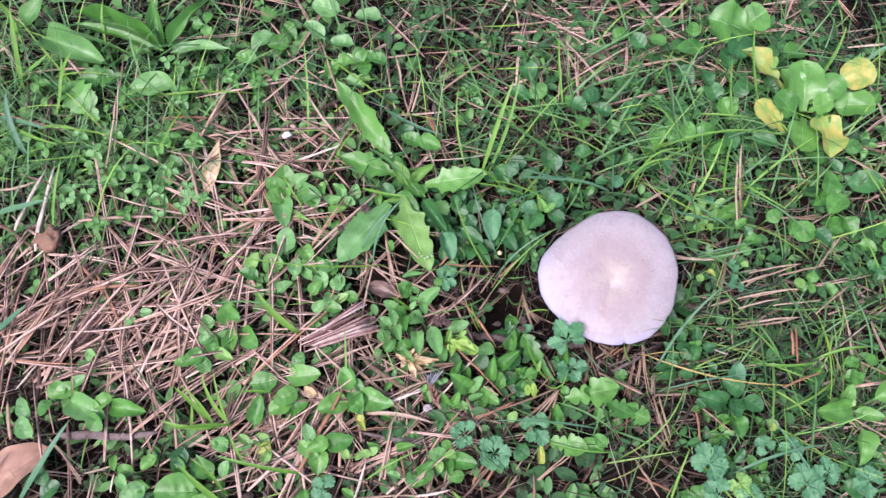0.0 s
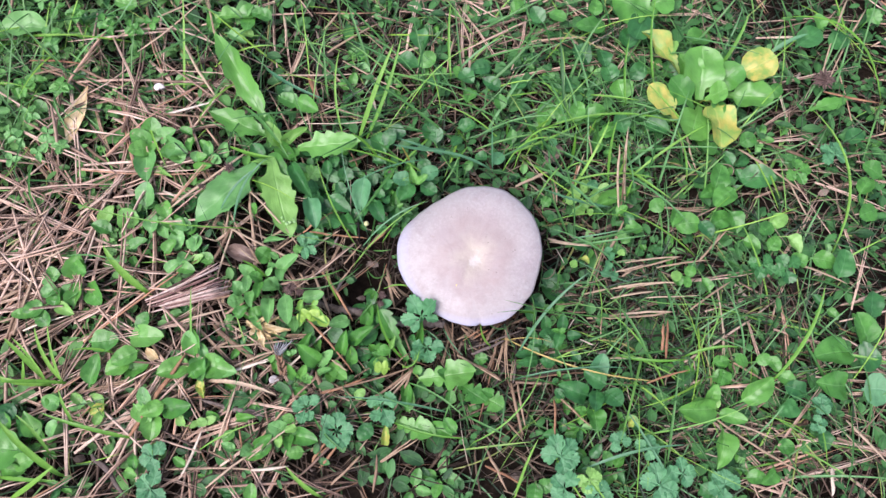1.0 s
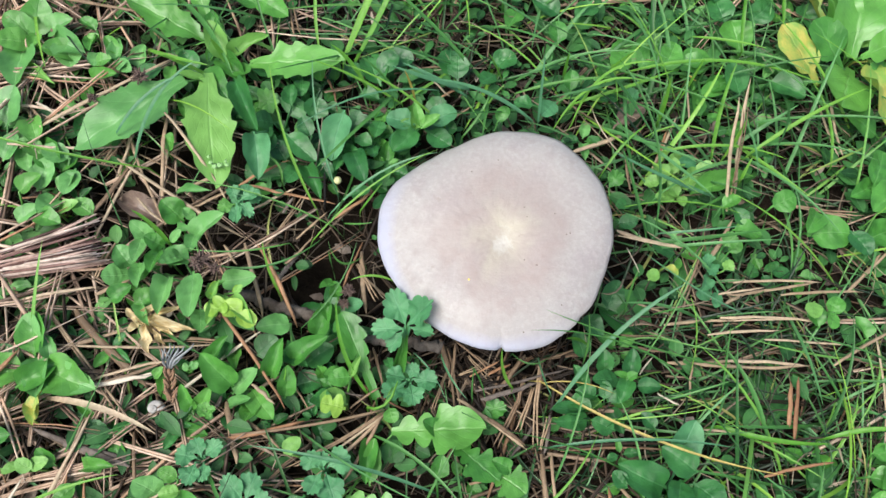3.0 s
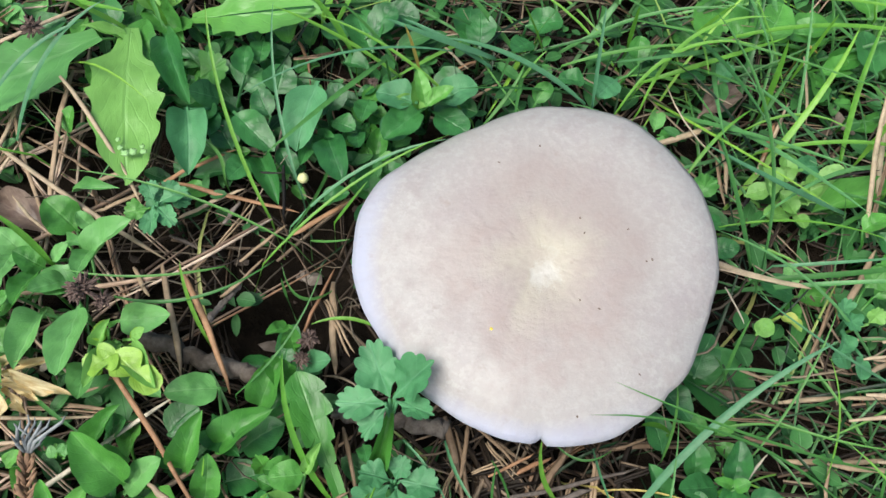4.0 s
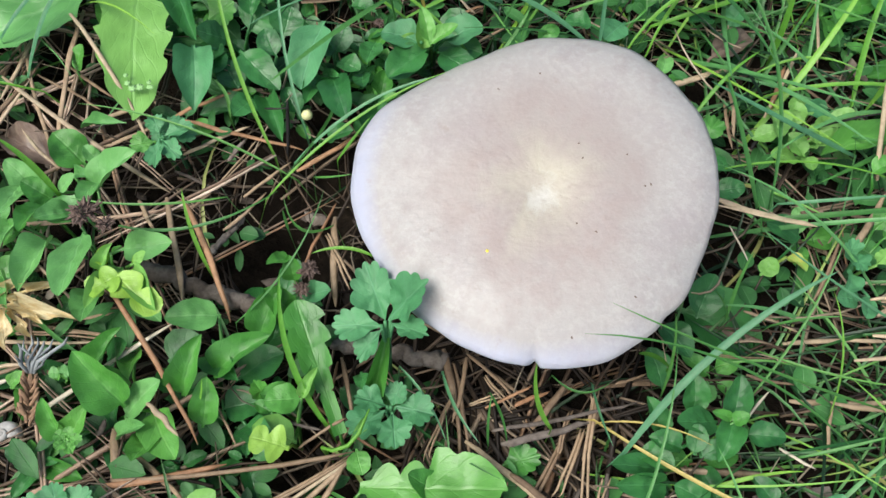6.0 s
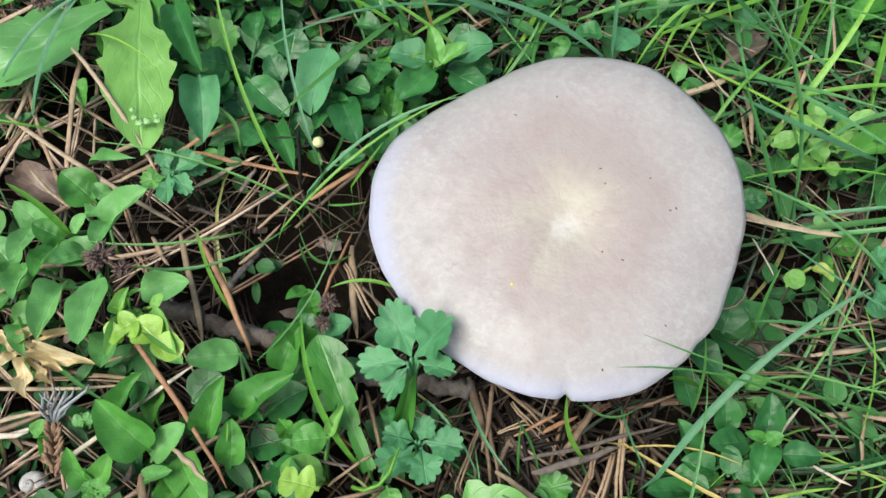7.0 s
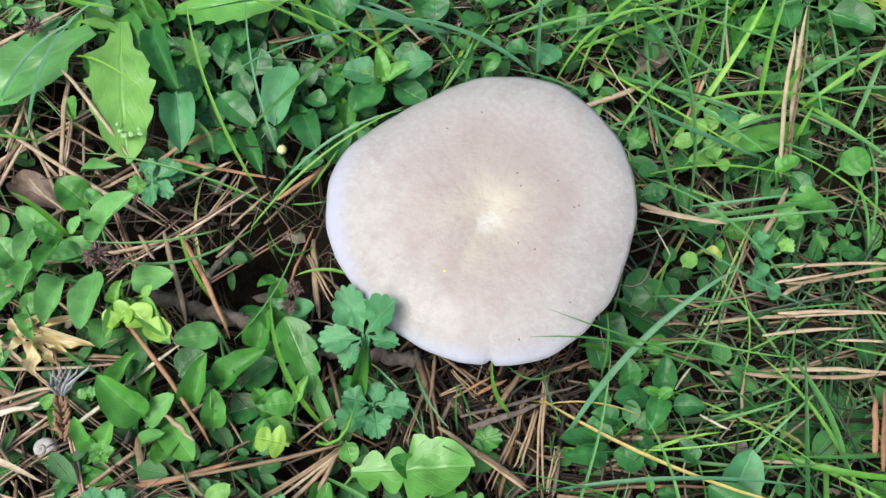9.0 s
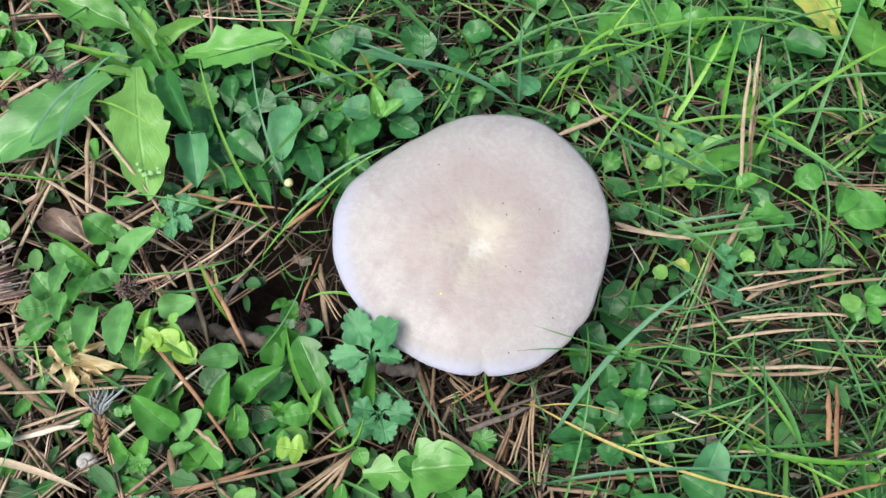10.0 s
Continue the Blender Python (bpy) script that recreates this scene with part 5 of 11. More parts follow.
leaf(p, "round", "mint", -0.1505, -0.0135, 0.0112, -0.1457, -0.0084, 0.0170, 0.0054)
leaf(p, "oval", "mint", -0.1590, -0.0135, 0.0060, -0.1694, -0.0082, 0.0160, 0.0093)
leaf(p, "round", "mint", -0.1433, 0.0015, 0.0075, -0.1488, 0.0039, 0.0129, 0.0051)
p = thing("selfheal", -0.1568, 0.0135, 0.0, "green selfheal seedling with folded oval leaves", "selfheal", "selfheal plants")
leaf(p, "lance", "mint", -0.1568, 0.0135, 0.0060, -0.1400, 0.0151, 0.0160, 0.0049)
p = thing("dead_leaf", -0.1585, -0.0022, 0.0, "crumpled grey brown dead leaf lying in the litter", "dead leaf", "dead leaf plants")
leaf(p, "round", "brown", -0.1585, -0.0022, 0.0040, -0.1851, 0.0083, 0.0060, 0.0150)
grass("light", -0.0885, 0.0162, 0.0080, -0.1171, 0.0660, 0.0500, 0.0013, 0.0037)
grass("grass", -0.0618, 0.0718, 0.0300, -0.0874, 0.0229, 0.0400, 0.0019, 0.0013)
grass("blue", -0.0404, 0.0761, 0.0350, -0.1012, 0.0407, 0.0400, 0.0011, -0.0049)
grass("light", -0.0588, 0.0801, 0.0100, -0.1022, 0.0811, 0.0350, 0.0017, 0.0000)
grass("grass", -0.0613, 0.0851, 0.0100, -0.0812, 0.0911, 0.0300, 0.0016, 0.0000)
grass("blue", -0.1874, 0.0331, 0.0200, -0.1600, 0.0619, 0.0350, 0.0020, 0.0000)
grass("blue", -0.1796, 0.0265, 0.0100, -0.1540, 0.0670, 0.0400, 0.0022, 0.0054)
grass("blue", -0.0806, 0.0265, 0.0080, -0.1027, 0.0827, 0.0350, 0.0011, 0.0033)
grass("grass", -0.0781, 0.0084, 0.0100, -0.1537, 0.0160, 0.0180, 0.0009, -0.0027)
grass("light", -0.1502, -0.0141, 0.0120, -0.1645, -0.0075, 0.0300, 0.0021, 0.0000)
grass("blue", -0.0822, 0.0163, 0.0060, -0.0357, 0.0463, 0.0300, 0.0013, 0.0043)
grass("yellow", -0.0525, 0.0828, 0.0120, -0.0588, 0.0874, 0.0300, 0.0014, 0.0000)
grass("light", -0.0681, 0.0197, 0.0080, -0.0589, 0.0313, 0.0200, 0.0011, 0.0000)
grass("grass", -0.1079, 0.0272, 0.0080, -0.1177, 0.0360, 0.0180, 0.0013, -0.0030)
grass("grass", -0.0746, 0.0128, 0.0060, -0.0604, 0.0121, 0.0150, 0.0009, 0.0000)
grass("light", -0.0873, 0.0015, 0.0060, -0.0360, 0.0478, 0.0300, 0.0011, 0.0000)
needle("straw", -0.1867, 0.0237, 0.0120, -0.1177, -0.0042, 0.0080, 0.0019, 0.0000, "dry_stalk")
needle("straw", -0.1677, 0.0471, 0.0220, -0.1296, 0.0103, 0.0120, 0.0017, 0.0000, "dry_stalk")
needle("needle", -0.1711, 0.0564, 0.0120, -0.1565, -0.0045, 0.0080, 0.0019, -0.0023)
needle("needle", -0.1868, 0.0395, 0.0100, -0.1567, -0.0038, 0.0080, 0.0015, 0.0000)
needle("straw", -0.1851, 0.0415, 0.0100, -0.1849, 0.0157, 0.0100, 0.0017, 0.0000, "dry_stalk")
needle("red", -0.1281, 0.0222, 0.0080, -0.1075, 0.0401, 0.0080, 0.0017, 0.0000)
needle("red", -0.1234, 0.0237, 0.0070, -0.0805, 0.0217, 0.0070, 0.0017, 0.0000)
needle("red", -0.0808, 0.0137, 0.0060, -0.0639, 0.0306, 0.0080, 0.0019, 0.0000)
needle("needle", -0.1468, 0.0081, 0.0060, -0.1290, 0.0231, 0.0060, 0.0015, 0.0000)
needle("needle", -0.1800, 0.0305, 0.0060, -0.1659, 0.0275, 0.0040, 0.0010, 0.0000)
needle("needle", -0.1708, 0.0367, 0.0050, -0.1510, 0.0283, 0.0040, 0.0012, 0.0000)
needle("needle", -0.1689, 0.0284, 0.0050, -0.1543, 0.0229, 0.0040, 0.0012, 0.0000)
needle("straw", -0.1199, 0.0115, 0.0050, -0.1008, 0.0265, 0.0070, 0.0015, 0.0000, "dry_stalk")
needle("bark", -0.1209, 0.0056, 0.0040, -0.1016, 0.0006, 0.0040, 0.0013, 0.0000, "twig")
needle("black", -0.0867, 0.0310, 0.0200, -0.0855, 0.0186, 0.0040, 0.0013, 0.0000, "rotten_stalk")
needle("black", -0.0947, 0.0291, 0.0160, -0.0857, 0.0286, 0.0200, 0.0008, 0.0000, "rotten_stalk")
needle("needle", -0.1847, 0.0169, 0.0060, -0.1805, 0.0370, 0.0060, 0.0014, 0.0000)
needle("needle", -0.1061, 0.0014, 0.0040, -0.0969, 0.0241, 0.0040, 0.0013, 0.0000)
needle("needle", -0.0955, 0.0014, 0.0040, -0.0842, 0.0177, 0.0040, 0.0013, 0.0000)
needle("bark", -0.1046, 0.0134, 0.0040, -0.1020, 0.0230, 0.0040, 0.0019, 0.0000, "twig")
p = thing("weed", -0.1581, 0.0731, 0.0, "bright green weed sprig at the dandelion's edge", "weed", "weed plants")
leaf(p, "lance", "light", -0.1581, 0.0731, 0.0100, -0.1701, 0.0726, 0.0200, 0.0053)
p = thing("weed", -0.2043, 0.0761, 0.0, "bright green weed sprig at the dandelion's edge", "weed", "weed plants")
leaf(p, "round", "mint", -0.2043, 0.0761, 0.0117, -0.1945, 0.0709, 0.0144, 0.0087)
p = thing("weed", 0.0553, 0.1296, 0.0, "round-leaved green weed behind the mushroom", "weed", "weed plants")
leaf(p, "round", "mid", 0.0516, 0.1335, 0.0108, 0.0460, 0.1197, 0.0139, 0.0123)
leaf(p, "oval", "mid", 0.0590, 0.1258, 0.0080, 0.0691, 0.1389, 0.0140, 0.0135)
p = thing("weed", 0.0903, 0.1264, 0.0, "round-leaved green weed behind the mushroom", "weed", "weed plants")
leaf(p, "round", "mid", 0.0954, 0.1326, 0.0091, 0.0785, 0.1327, 0.0115, 0.0138)
leaf(p, "round", "mid", 0.0811, 0.1325, 0.0086, 0.0672, 0.1281, 0.0108, 0.0117)
leaf(p, "oval", "mid", 0.0944, 0.1209, 0.0060, 0.1077, 0.1259, 0.0140, 0.0089)
leaf(p, "oval", "mid", 0.0905, 0.1195, 0.0060, 0.0903, 0.1012, 0.0140, 0.0088)
p = thing("weed", 0.0168, 0.0976, 0.0, "round-leaved green weed behind the mushroom", "weed", "weed plants")
leaf(p, "round", "blue", 0.0182, 0.0971, 0.0095, 0.0117, 0.0862, 0.0129, 0.0098)
leaf(p, "round", "mid", 0.0249, 0.1037, 0.0102, 0.0239, 0.1144, 0.0150, 0.0080)
leaf(p, "round", "deep", 0.0073, 0.0920, 0.0108, -0.0031, 0.0908, 0.0134, 0.0084)
p = thing("weed", 0.0522, 0.1060, 0.0, "round-leaved green weed behind the mushroom", "weed", "weed plants")
leaf(p, "round", "deep", 0.0493, 0.1059, 0.0092, 0.0407, 0.1012, 0.0134, 0.0085)
leaf(p, "crenate", "blue", 0.0551, 0.1062, 0.0060, 0.0579, 0.1095, 0.0140, 0.0073)
p = thing("weed", -0.0335, 0.1006, 0.0, "round-leaved green weed behind the mushroom", "weed", "weed plants")
leaf(p, "round", "deep", -0.0335, 0.1006, 0.0076, -0.0356, 0.1144, 0.0116, 0.0116)
p = thing("weed", -0.0144, 0.1081, 0.0, "round-leaved green weed behind the mushroom", "weed", "weed plants")
leaf(p, "round", "deep", -0.0144, 0.1081, 0.0077, -0.0213, 0.0993, 0.0131, 0.0086)
p = thing("weed", -0.0100, 0.0785, 0.0, "round-leaved green weed behind the mushroom", "weed", "weed plants")
leaf(p, "round", "mid", -0.0100, 0.0785, 0.0106, -0.0058, 0.0866, 0.0144, 0.0069)
p = thing("weed", 0.1028, 0.0997, 0.0, "round-leaved green weed behind the mushroom", "weed", "weed plants")
leaf(p, "round", "mid", 0.1028, 0.0997, 0.0107, 0.0950, 0.1008, 0.0156, 0.0061)
p = thing("weed", 0.0807, 0.0614, 0.0, "small pale green creeping weed with round leaves", "weed", "weed plants")
leaf(p, "round", "light", 0.0817, 0.0685, 0.0060, 0.0797, 0.0748, 0.0120, 0.0065)
leaf(p, "round", "light", 0.0865, 0.0641, 0.0060, 0.0911, 0.0670, 0.0120, 0.0075)
leaf(p, "round", "light", 0.0671, 0.0608, 0.0060, 0.0743, 0.0627, 0.0120, 0.0069)
leaf(p, "round", "light", 0.0832, 0.0560, 0.0060, 0.0725, 0.0521, 0.0120, 0.0071)
leaf(p, "round", "light", 0.0852, 0.0574, 0.0059, 0.0864, 0.0508, 0.0105, 0.0053)
p = thing("weed", 0.0927, 0.0776, 0.0, "small pale green creeping weed with round leaves", "weed", "weed plants")
leaf(p, "oval", "blue", 0.0927, 0.0776, 0.0065, 0.0832, 0.0743, 0.0096, 0.0076)
p = thing("broad_leaf", 0.0896, 0.0578, 0.0, "broad bright green leaf lying across the grass", "leaf", "leaf plants")
leaf(p, "lance", "lime", 0.0896, 0.0578, 0.0080, 0.1216, 0.0770, 0.0120, 0.0113)
p = thing("weed", 0.0552, 0.0461, 0.0, "lobed green weed beside the mushroom's rim", "weed", "weed plants")
leaf(p, "crenate", "mid", 0.0494, 0.0537, 0.0080, 0.0544, 0.0629, 0.0120, 0.0073)
leaf(p, "oval", "deep", 0.0610, 0.0490, 0.0070, 0.0538, 0.0447, 0.0097, 0.0065)
leaf(p, "oval", "deep", 0.0552, 0.0355, 0.0092, 0.0644, 0.0380, 0.0121, 0.0077)
p = thing("weed", 0.1117, 0.0494, 0.0, "lobed green weed beside the mushroom's rim", "weed", "weed plants")
leaf(p, "oval", "mid", 0.1052, 0.0527, 0.0105, 0.1127, 0.0589, 0.0144, 0.0073)
leaf(p, "oval", "deep", 0.1182, 0.0462, 0.0081, 0.1122, 0.0542, 0.0104, 0.0078)
grass("light", 0.0194, 0.0835, 0.0080, 0.0568, 0.0970, 0.0400, 0.0017, 0.0100)
grass("light", 0.0276, 0.0863, 0.0080, 0.0590, 0.1050, 0.0450, 0.0017, 0.0102)
grass("light", 0.0397, 0.1143, 0.0120, 0.0491, 0.1123, 0.0400, 0.0035, 0.0000)
grass("blue", 0.0078, 0.0830, 0.0100, -0.0440, 0.0851, 0.0300, 0.0025, 0.0000)
grass("blue", 0.0104, 0.0829, 0.0100, 0.0072, 0.1065, 0.0350, 0.0014, 0.0000)
grass("grass", 0.0704, 0.0341, 0.0060, 0.0483, 0.0634, 0.0350, 0.0018, 0.0005)
grass("grass", 0.0743, 0.0349, 0.0060, 0.0405, 0.1042, 0.0450, 0.0015, -0.0090)
grass("blue", 0.1005, 0.0583, 0.0100, 0.0454, 0.0623, 0.0300, 0.0023, 0.0000)
grass("light", 0.0565, 0.0446, 0.0080, 0.1161, 0.0500, 0.0120, 0.0009, 0.0036)
grass("blue", 0.0718, 0.0287, 0.0200, 0.1065, 0.0348, 0.0300, 0.0012, 0.0000)
grass("light", 0.0997, 0.0807, 0.0080, 0.0993, 0.1171, 0.0400, 0.0021, 0.0000)
grass("light", 0.1062, 0.0825, 0.0080, 0.1069, 0.0892, 0.0350, 0.0021, 0.0000)
grass("light", 0.1142, 0.0691, 0.0080, 0.1160, 0.0780, 0.0200, 0.0017, 0.0000)
grass("grass", -0.0026, 0.0978, 0.0100, 0.0508, 0.1112, 0.0200, 0.0016, 0.0000)
grass("grass", 0.0190, 0.1248, 0.0100, 0.1086, 0.0951, 0.0300, 0.0014, -0.0019)
grass("light", 0.0660, 0.0874, 0.0060, 0.0983, 0.0872, 0.0180, 0.0012, 0.0054)
grass("light", 0.0715, 0.0953, 0.0060, 0.0691, 0.1054, 0.0350, 0.0025, 0.0000)
grass("light", 0.0828, 0.1142, 0.0080, 0.0836, 0.1160, 0.0400, 0.0014, 0.0000)
grass("light", -0.0175, 0.0847, 0.0080, -0.0094, 0.0954, 0.0200, 0.0012, 0.0000)
grass("grass", -0.0261, 0.0684, 0.0080, -0.0156, 0.0906, 0.0200, 0.0014, 0.0000)
grass("light", 0.0461, 0.0627, 0.0080, 0.0635, 0.0867, 0.0200, 0.0014, 0.0000)
grass("light", -0.0132, 0.1118, 0.0100, -0.0072, 0.1082, 0.0300, 0.0014, 0.0000)
grass("light", -0.0105, 0.1032, 0.0100, -0.0204, 0.1053, 0.0300, 0.0014, 0.0000)
grass("light", 0.0203, 0.1117, 0.0100, 0.0194, 0.1140, 0.0300, 0.0018, 0.0000)
grass("yellow", 0.0824, 0.1188, 0.0200, 0.0859, 0.1160, 0.0200, 0.0012, 0.0000)
needle("straw", 0.1083, 0.0524, 0.0080, 0.1010, 0.0970, 0.0400, 0.0020, 0.0000, "dry_stalk")
needle("needle", 0.1089, 0.0558, 0.0080, 0.1041, 0.0942, 0.0400, 0.0013, 0.0000)
needle("red", 0.0723, 0.0738, 0.0060, 0.0764, 0.0923, 0.0080, 0.0018, 0.0000)
needle("needle", 0.0571, 0.0757, 0.0050, 0.0615, 0.0564, 0.0040, 0.0014, 0.0000)
needle("straw", 0.0368, 0.0752, 0.0060, 0.0517, 0.0850, 0.0080, 0.0020, 0.0000, "dry_stalk")
needle("black", 0.0673, 0.0571, 0.0050, 0.0751, 0.0719, 0.0060, 0.0014, 0.0000, "rotten_stalk")
needle("black", 0.0834, 0.0650, 0.0100, 0.1092, 0.0746, 0.0160, 0.0010, 0.0000, "rotten_stalk")
needle("straw", 0.0811, 0.1135, 0.0200, 0.0875, 0.0940, 0.0080, 0.0012, 0.0000, "dry_stalk")
needle("straw", -0.0462, 0.0997, 0.0060, -0.0359, 0.0919, 0.0060, 0.0012, 0.0000, "dry_stalk")
needle("red", -0.0401, 0.0910, 0.0060, -0.0337, 0.0960, 0.0060, 0.0012, 0.0000)
needle("needle", -0.0335, 0.0791, 0.0050, -0.0237, 0.0891, 0.0050, 0.0012, 0.0000)
needle("needle", 0.0802, 0.0897, 0.0050, 0.0956, 0.0797, 0.0050, 0.0012, 0.0000)
p = thing("dead_leaf", 0.0502, 0.0917, 0.0, "curled brown dead leaf in the grass", "dead leaf", "dead leaf plants")
leaf(p, "round", "brown", 0.0502, 0.0917, 0.0040, 0.0644, 0.1073, 0.0060, 0.0107)
p = thing("flowering_selfheal", -0.1355, -0.0293, 0.0, "green selfheal with a withered flower head", "selfheal", "selfheal plants")
leaf(p, "oval", "mint", -0.1450, -0.0302, 0.0140, -0.1433, -0.0468, 0.0260, 0.0103)
leaf(p, "oval", "mint", -0.1346, -0.0263, 0.0160, -0.1279, -0.0493, 0.0300, 0.0119)
leaf(p, "oval", "mint", -0.1227, -0.0285, 0.0140, -0.1064, -0.0256, 0.0220, 0.0098)
leaf(p, "oval", "mint", -0.1287, -0.0413, 0.0100, -0.1238, -0.0523, 0.0200, 0.0092)
leaf(p, "oval", "light", -0.1166, -0.0359, 0.0200, -0.1186, -0.0500, 0.0300, 0.0067)
leaf(p, "oval", "light", -0.1139, -0.0366, 0.0200, -0.1020, -0.0466, 0.0300, 0.0078)
leaf(p, "oval", "light", -0.1216, -0.0394, 0.0220, -0.1191, -0.0338, 0.0300, 0.0042)
leaf(p, "round", "light", -0.1125, -0.0355, 0.0240, -0.1079, -0.0330, 0.0300, 0.0033)
leaf(p, "oval", "mint", -0.1171, -0.0409, 0.0100, -0.1017, -0.0478, 0.0200, 0.0076)
leaf(p, "oval", "mint", -0.1437, -0.0180, 0.0100, -0.1490, -0.0249, 0.0200, 0.0077)
leaf(p, "oval", "mid", -0.1544, -0.0179, 0.0100, -0.1533, -0.0291, 0.0200, 0.0077)
leaf(p, "oval", "mint", -0.1604, -0.0252, 0.0100, -0.1575, -0.0367, 0.0200, 0.0078)
leaf(p, "oval", "mint", -0.1552, -0.0439, 0.0100, -0.1486, -0.0529, 0.0200, 0.0058)
leaf(p, "oval", "mint", -0.1646, -0.0127, 0.0100, -0.1613, -0.0265, 0.0200, 0.0073)
leaf(p, "oval", "mint", -0.1410, -0.0064, 0.0100, -0.1380, -0.0171, 0.0200, 0.0073)
p = thing("dry_sprig", -0.1507, -0.0519, 0.0, "withered yellow tan sprig with shrivelled leaves", "dry plant", "dry plant plants")
leaf(p, "shrivel", "dry", -0.1517, -0.0524, 0.0120, -0.1288, -0.0524, 0.0180, 0.0046)
leaf(p, "shrivel", "dry", -0.1500, -0.0530, 0.0120, -0.1455, -0.0649, 0.0140, 0.0050)
leaf(p, "shrivel", "dry", -0.1496, -0.0510, 0.0120, -0.1375, -0.0450, 0.0200, 0.0030)
leaf(p, "shrivel", "dry", -0.1531, -0.0515, 0.0100, -0.1597, -0.0485, 0.0140, 0.0040)
leaf(p, "shrivel", "dry", -0.1540, -0.0523, 0.0100, -0.1557, -0.0574, 0.0140, 0.0039)
leaf(p, "shrivel", "dry", -0.1470, -0.0521, 0.0120, -0.1364, -0.0558, 0.0160, 0.0030)
leaf(p, "shrivel", "dry", -0.1515, -0.0499, 0.0120, -0.1462, -0.0446, 0.0200, 0.0028)
leaf(p, "shrivel", "dry", -0.1484, -0.0530, 0.0120, -0.1400, -0.0602, 0.0120, 0.0025)
p = thing("selfheal", -0.1093, -0.0730, 0.0, "dense green selfheal clump with glossy oval leaves", "selfheal", "selfheal plants")
leaf(p, "oval", "mid", -0.1050, -0.0730, 0.0100, -0.1173, -0.0662, 0.0260, 0.0130)
leaf(p, "oval", "mid", -0.1174, -0.0653, 0.0100, -0.1128, -0.0556, 0.0220, 0.0065)
leaf(p, "oval", "mint", -0.1058, -0.0759, 0.0060, -0.0963, -0.0655, 0.0180, 0.0086)
leaf(p, "oval", "lime", -0.0981, -0.0720, 0.0080, -0.0851, -0.0838, 0.0180, 0.0113)
leaf(p, "oval", "lime", -0.1184, -0.0856, 0.0060, -0.1135, -0.0774, 0.0180, 0.0070)
leaf(p, "oval", "mid", -0.1204, -0.0854, 0.0060, -0.1253, -0.0789, 0.0180, 0.0070)
leaf(p, "round", "mint", -0.1059, -0.0812, 0.0060, -0.0973, -0.0778, 0.0180, 0.0055)
leaf(p, "round", "lime", -0.1100, -0.0569, 0.0060, -0.1056, -0.0643, 0.0180, 0.0068)
leaf(p, "oval", "deep", -0.1171, -0.0607, 0.0060, -0.1093, -0.0572, 0.0180, 0.0079)
leaf(p, "oval", "mint", -0.1089, -0.0684, 0.0060, -0.1109, -0.0653, 0.0180, 0.0067)
leaf(p, "oval", "lime", -0.0951, -0.0791, 0.0060, -0.0956, -0.0857, 0.0180, 0.0098)
p = thing("selfheal", -0.0845, -0.0595, 0.0, "dense green selfheal clump with glossy oval leaves", "selfheal", "selfheal plants")
leaf(p, "oval", "mint", -0.0866, -0.0417, 0.0120, -0.0991, -0.0471, 0.0200, 0.0100)
leaf(p, "oval", "mid", -0.0838, -0.0586, 0.0100, -0.0710, -0.0478, 0.0240, 0.0100)
leaf(p, "oval", "mid", -0.0900, -0.0667, 0.0100, -0.0878, -0.0540, 0.0240, 0.0088)
leaf(p, "oval", "deep", -0.0992, -0.0574, 0.0060, -0.0923, -0.0481, 0.0100, 0.0121)
leaf(p, "oval", "mid", -0.0829, -0.0736, 0.0060, -0.0828, -0.0623, 0.0180, 0.0087)
leaf(p, "oval", "deep", -0.0778, -0.0574, 0.0040, -0.0674, -0.0471, 0.0080, 0.0134)
leaf(p, "oval", "deep", -0.0799, -0.0667, 0.0030, -0.0692, -0.0615, 0.0050, 0.0115)
leaf(p, "oval", "mid", -0.0753, -0.0442, 0.0060, -0.0722, -0.0318, 0.0180, 0.0098)
leaf(p, "oval", "deep", -0.0885, -0.0526, 0.0060, -0.0778, -0.0587, 0.0180, 0.0091)
leaf(p, "round", "deep", -0.0939, -0.0654, 0.0060, -0.0960, -0.0624, 0.0180, 0.0067)
leaf(p, "oval", "deep", -0.0712, -0.0700, 0.0060, -0.0611, -0.0737, 0.0180, 0.0088)
p = thing("selfheal", -0.0681, -0.0341, 0.0, "dense green selfheal clump with glossy oval leaves", "selfheal", "selfheal plants")
leaf(p, "oval", "mid", -0.0681, -0.0341, 0.0060, -0.0736, -0.0327, 0.0180, 0.0087)
p = thing("dandelion", -0.0431, -0.0688, 0.0, "narrow jagged green dandelion leaf by the mushroom", "dandelion", "dandelion plants")
leaf(p, "jagged", "mid", -0.0431, -0.0670, 0.0080, -0.0645, -0.0345, 0.0210, 0.0155, 0)
p = thing("weed", -0.0587, -0.0637, 0.0, "pale green round-leaved seedling", "weed", "weed plants")
leaf(p, "round", "mid", -0.0584, -0.0609, 0.0060, -0.0667, -0.0614, 0.0140, 0.0090)
leaf(p, "lance", "mid", -0.0548, -0.0600, 0.0120, -0.0543, -0.0531, 0.0200, 0.0042)
leaf(p, "round", "light", -0.0551, -0.0717, 0.0060, -0.0667, -0.0710, 0.0140, 0.0105)
leaf(p, "crenate", "mid", -0.0665, -0.0622, 0.0060, -0.0706, -0.0588, 0.0140, 0.0049)
p = thing("weed", -0.0694, -0.0240, 0.0, "pale green round-leaved seedling", "weed", "weed plants")
leaf(p, "oval", "mid", -0.0698, -0.0242, 0.0060, -0.0718, -0.0198, 0.0140, 0.0065)
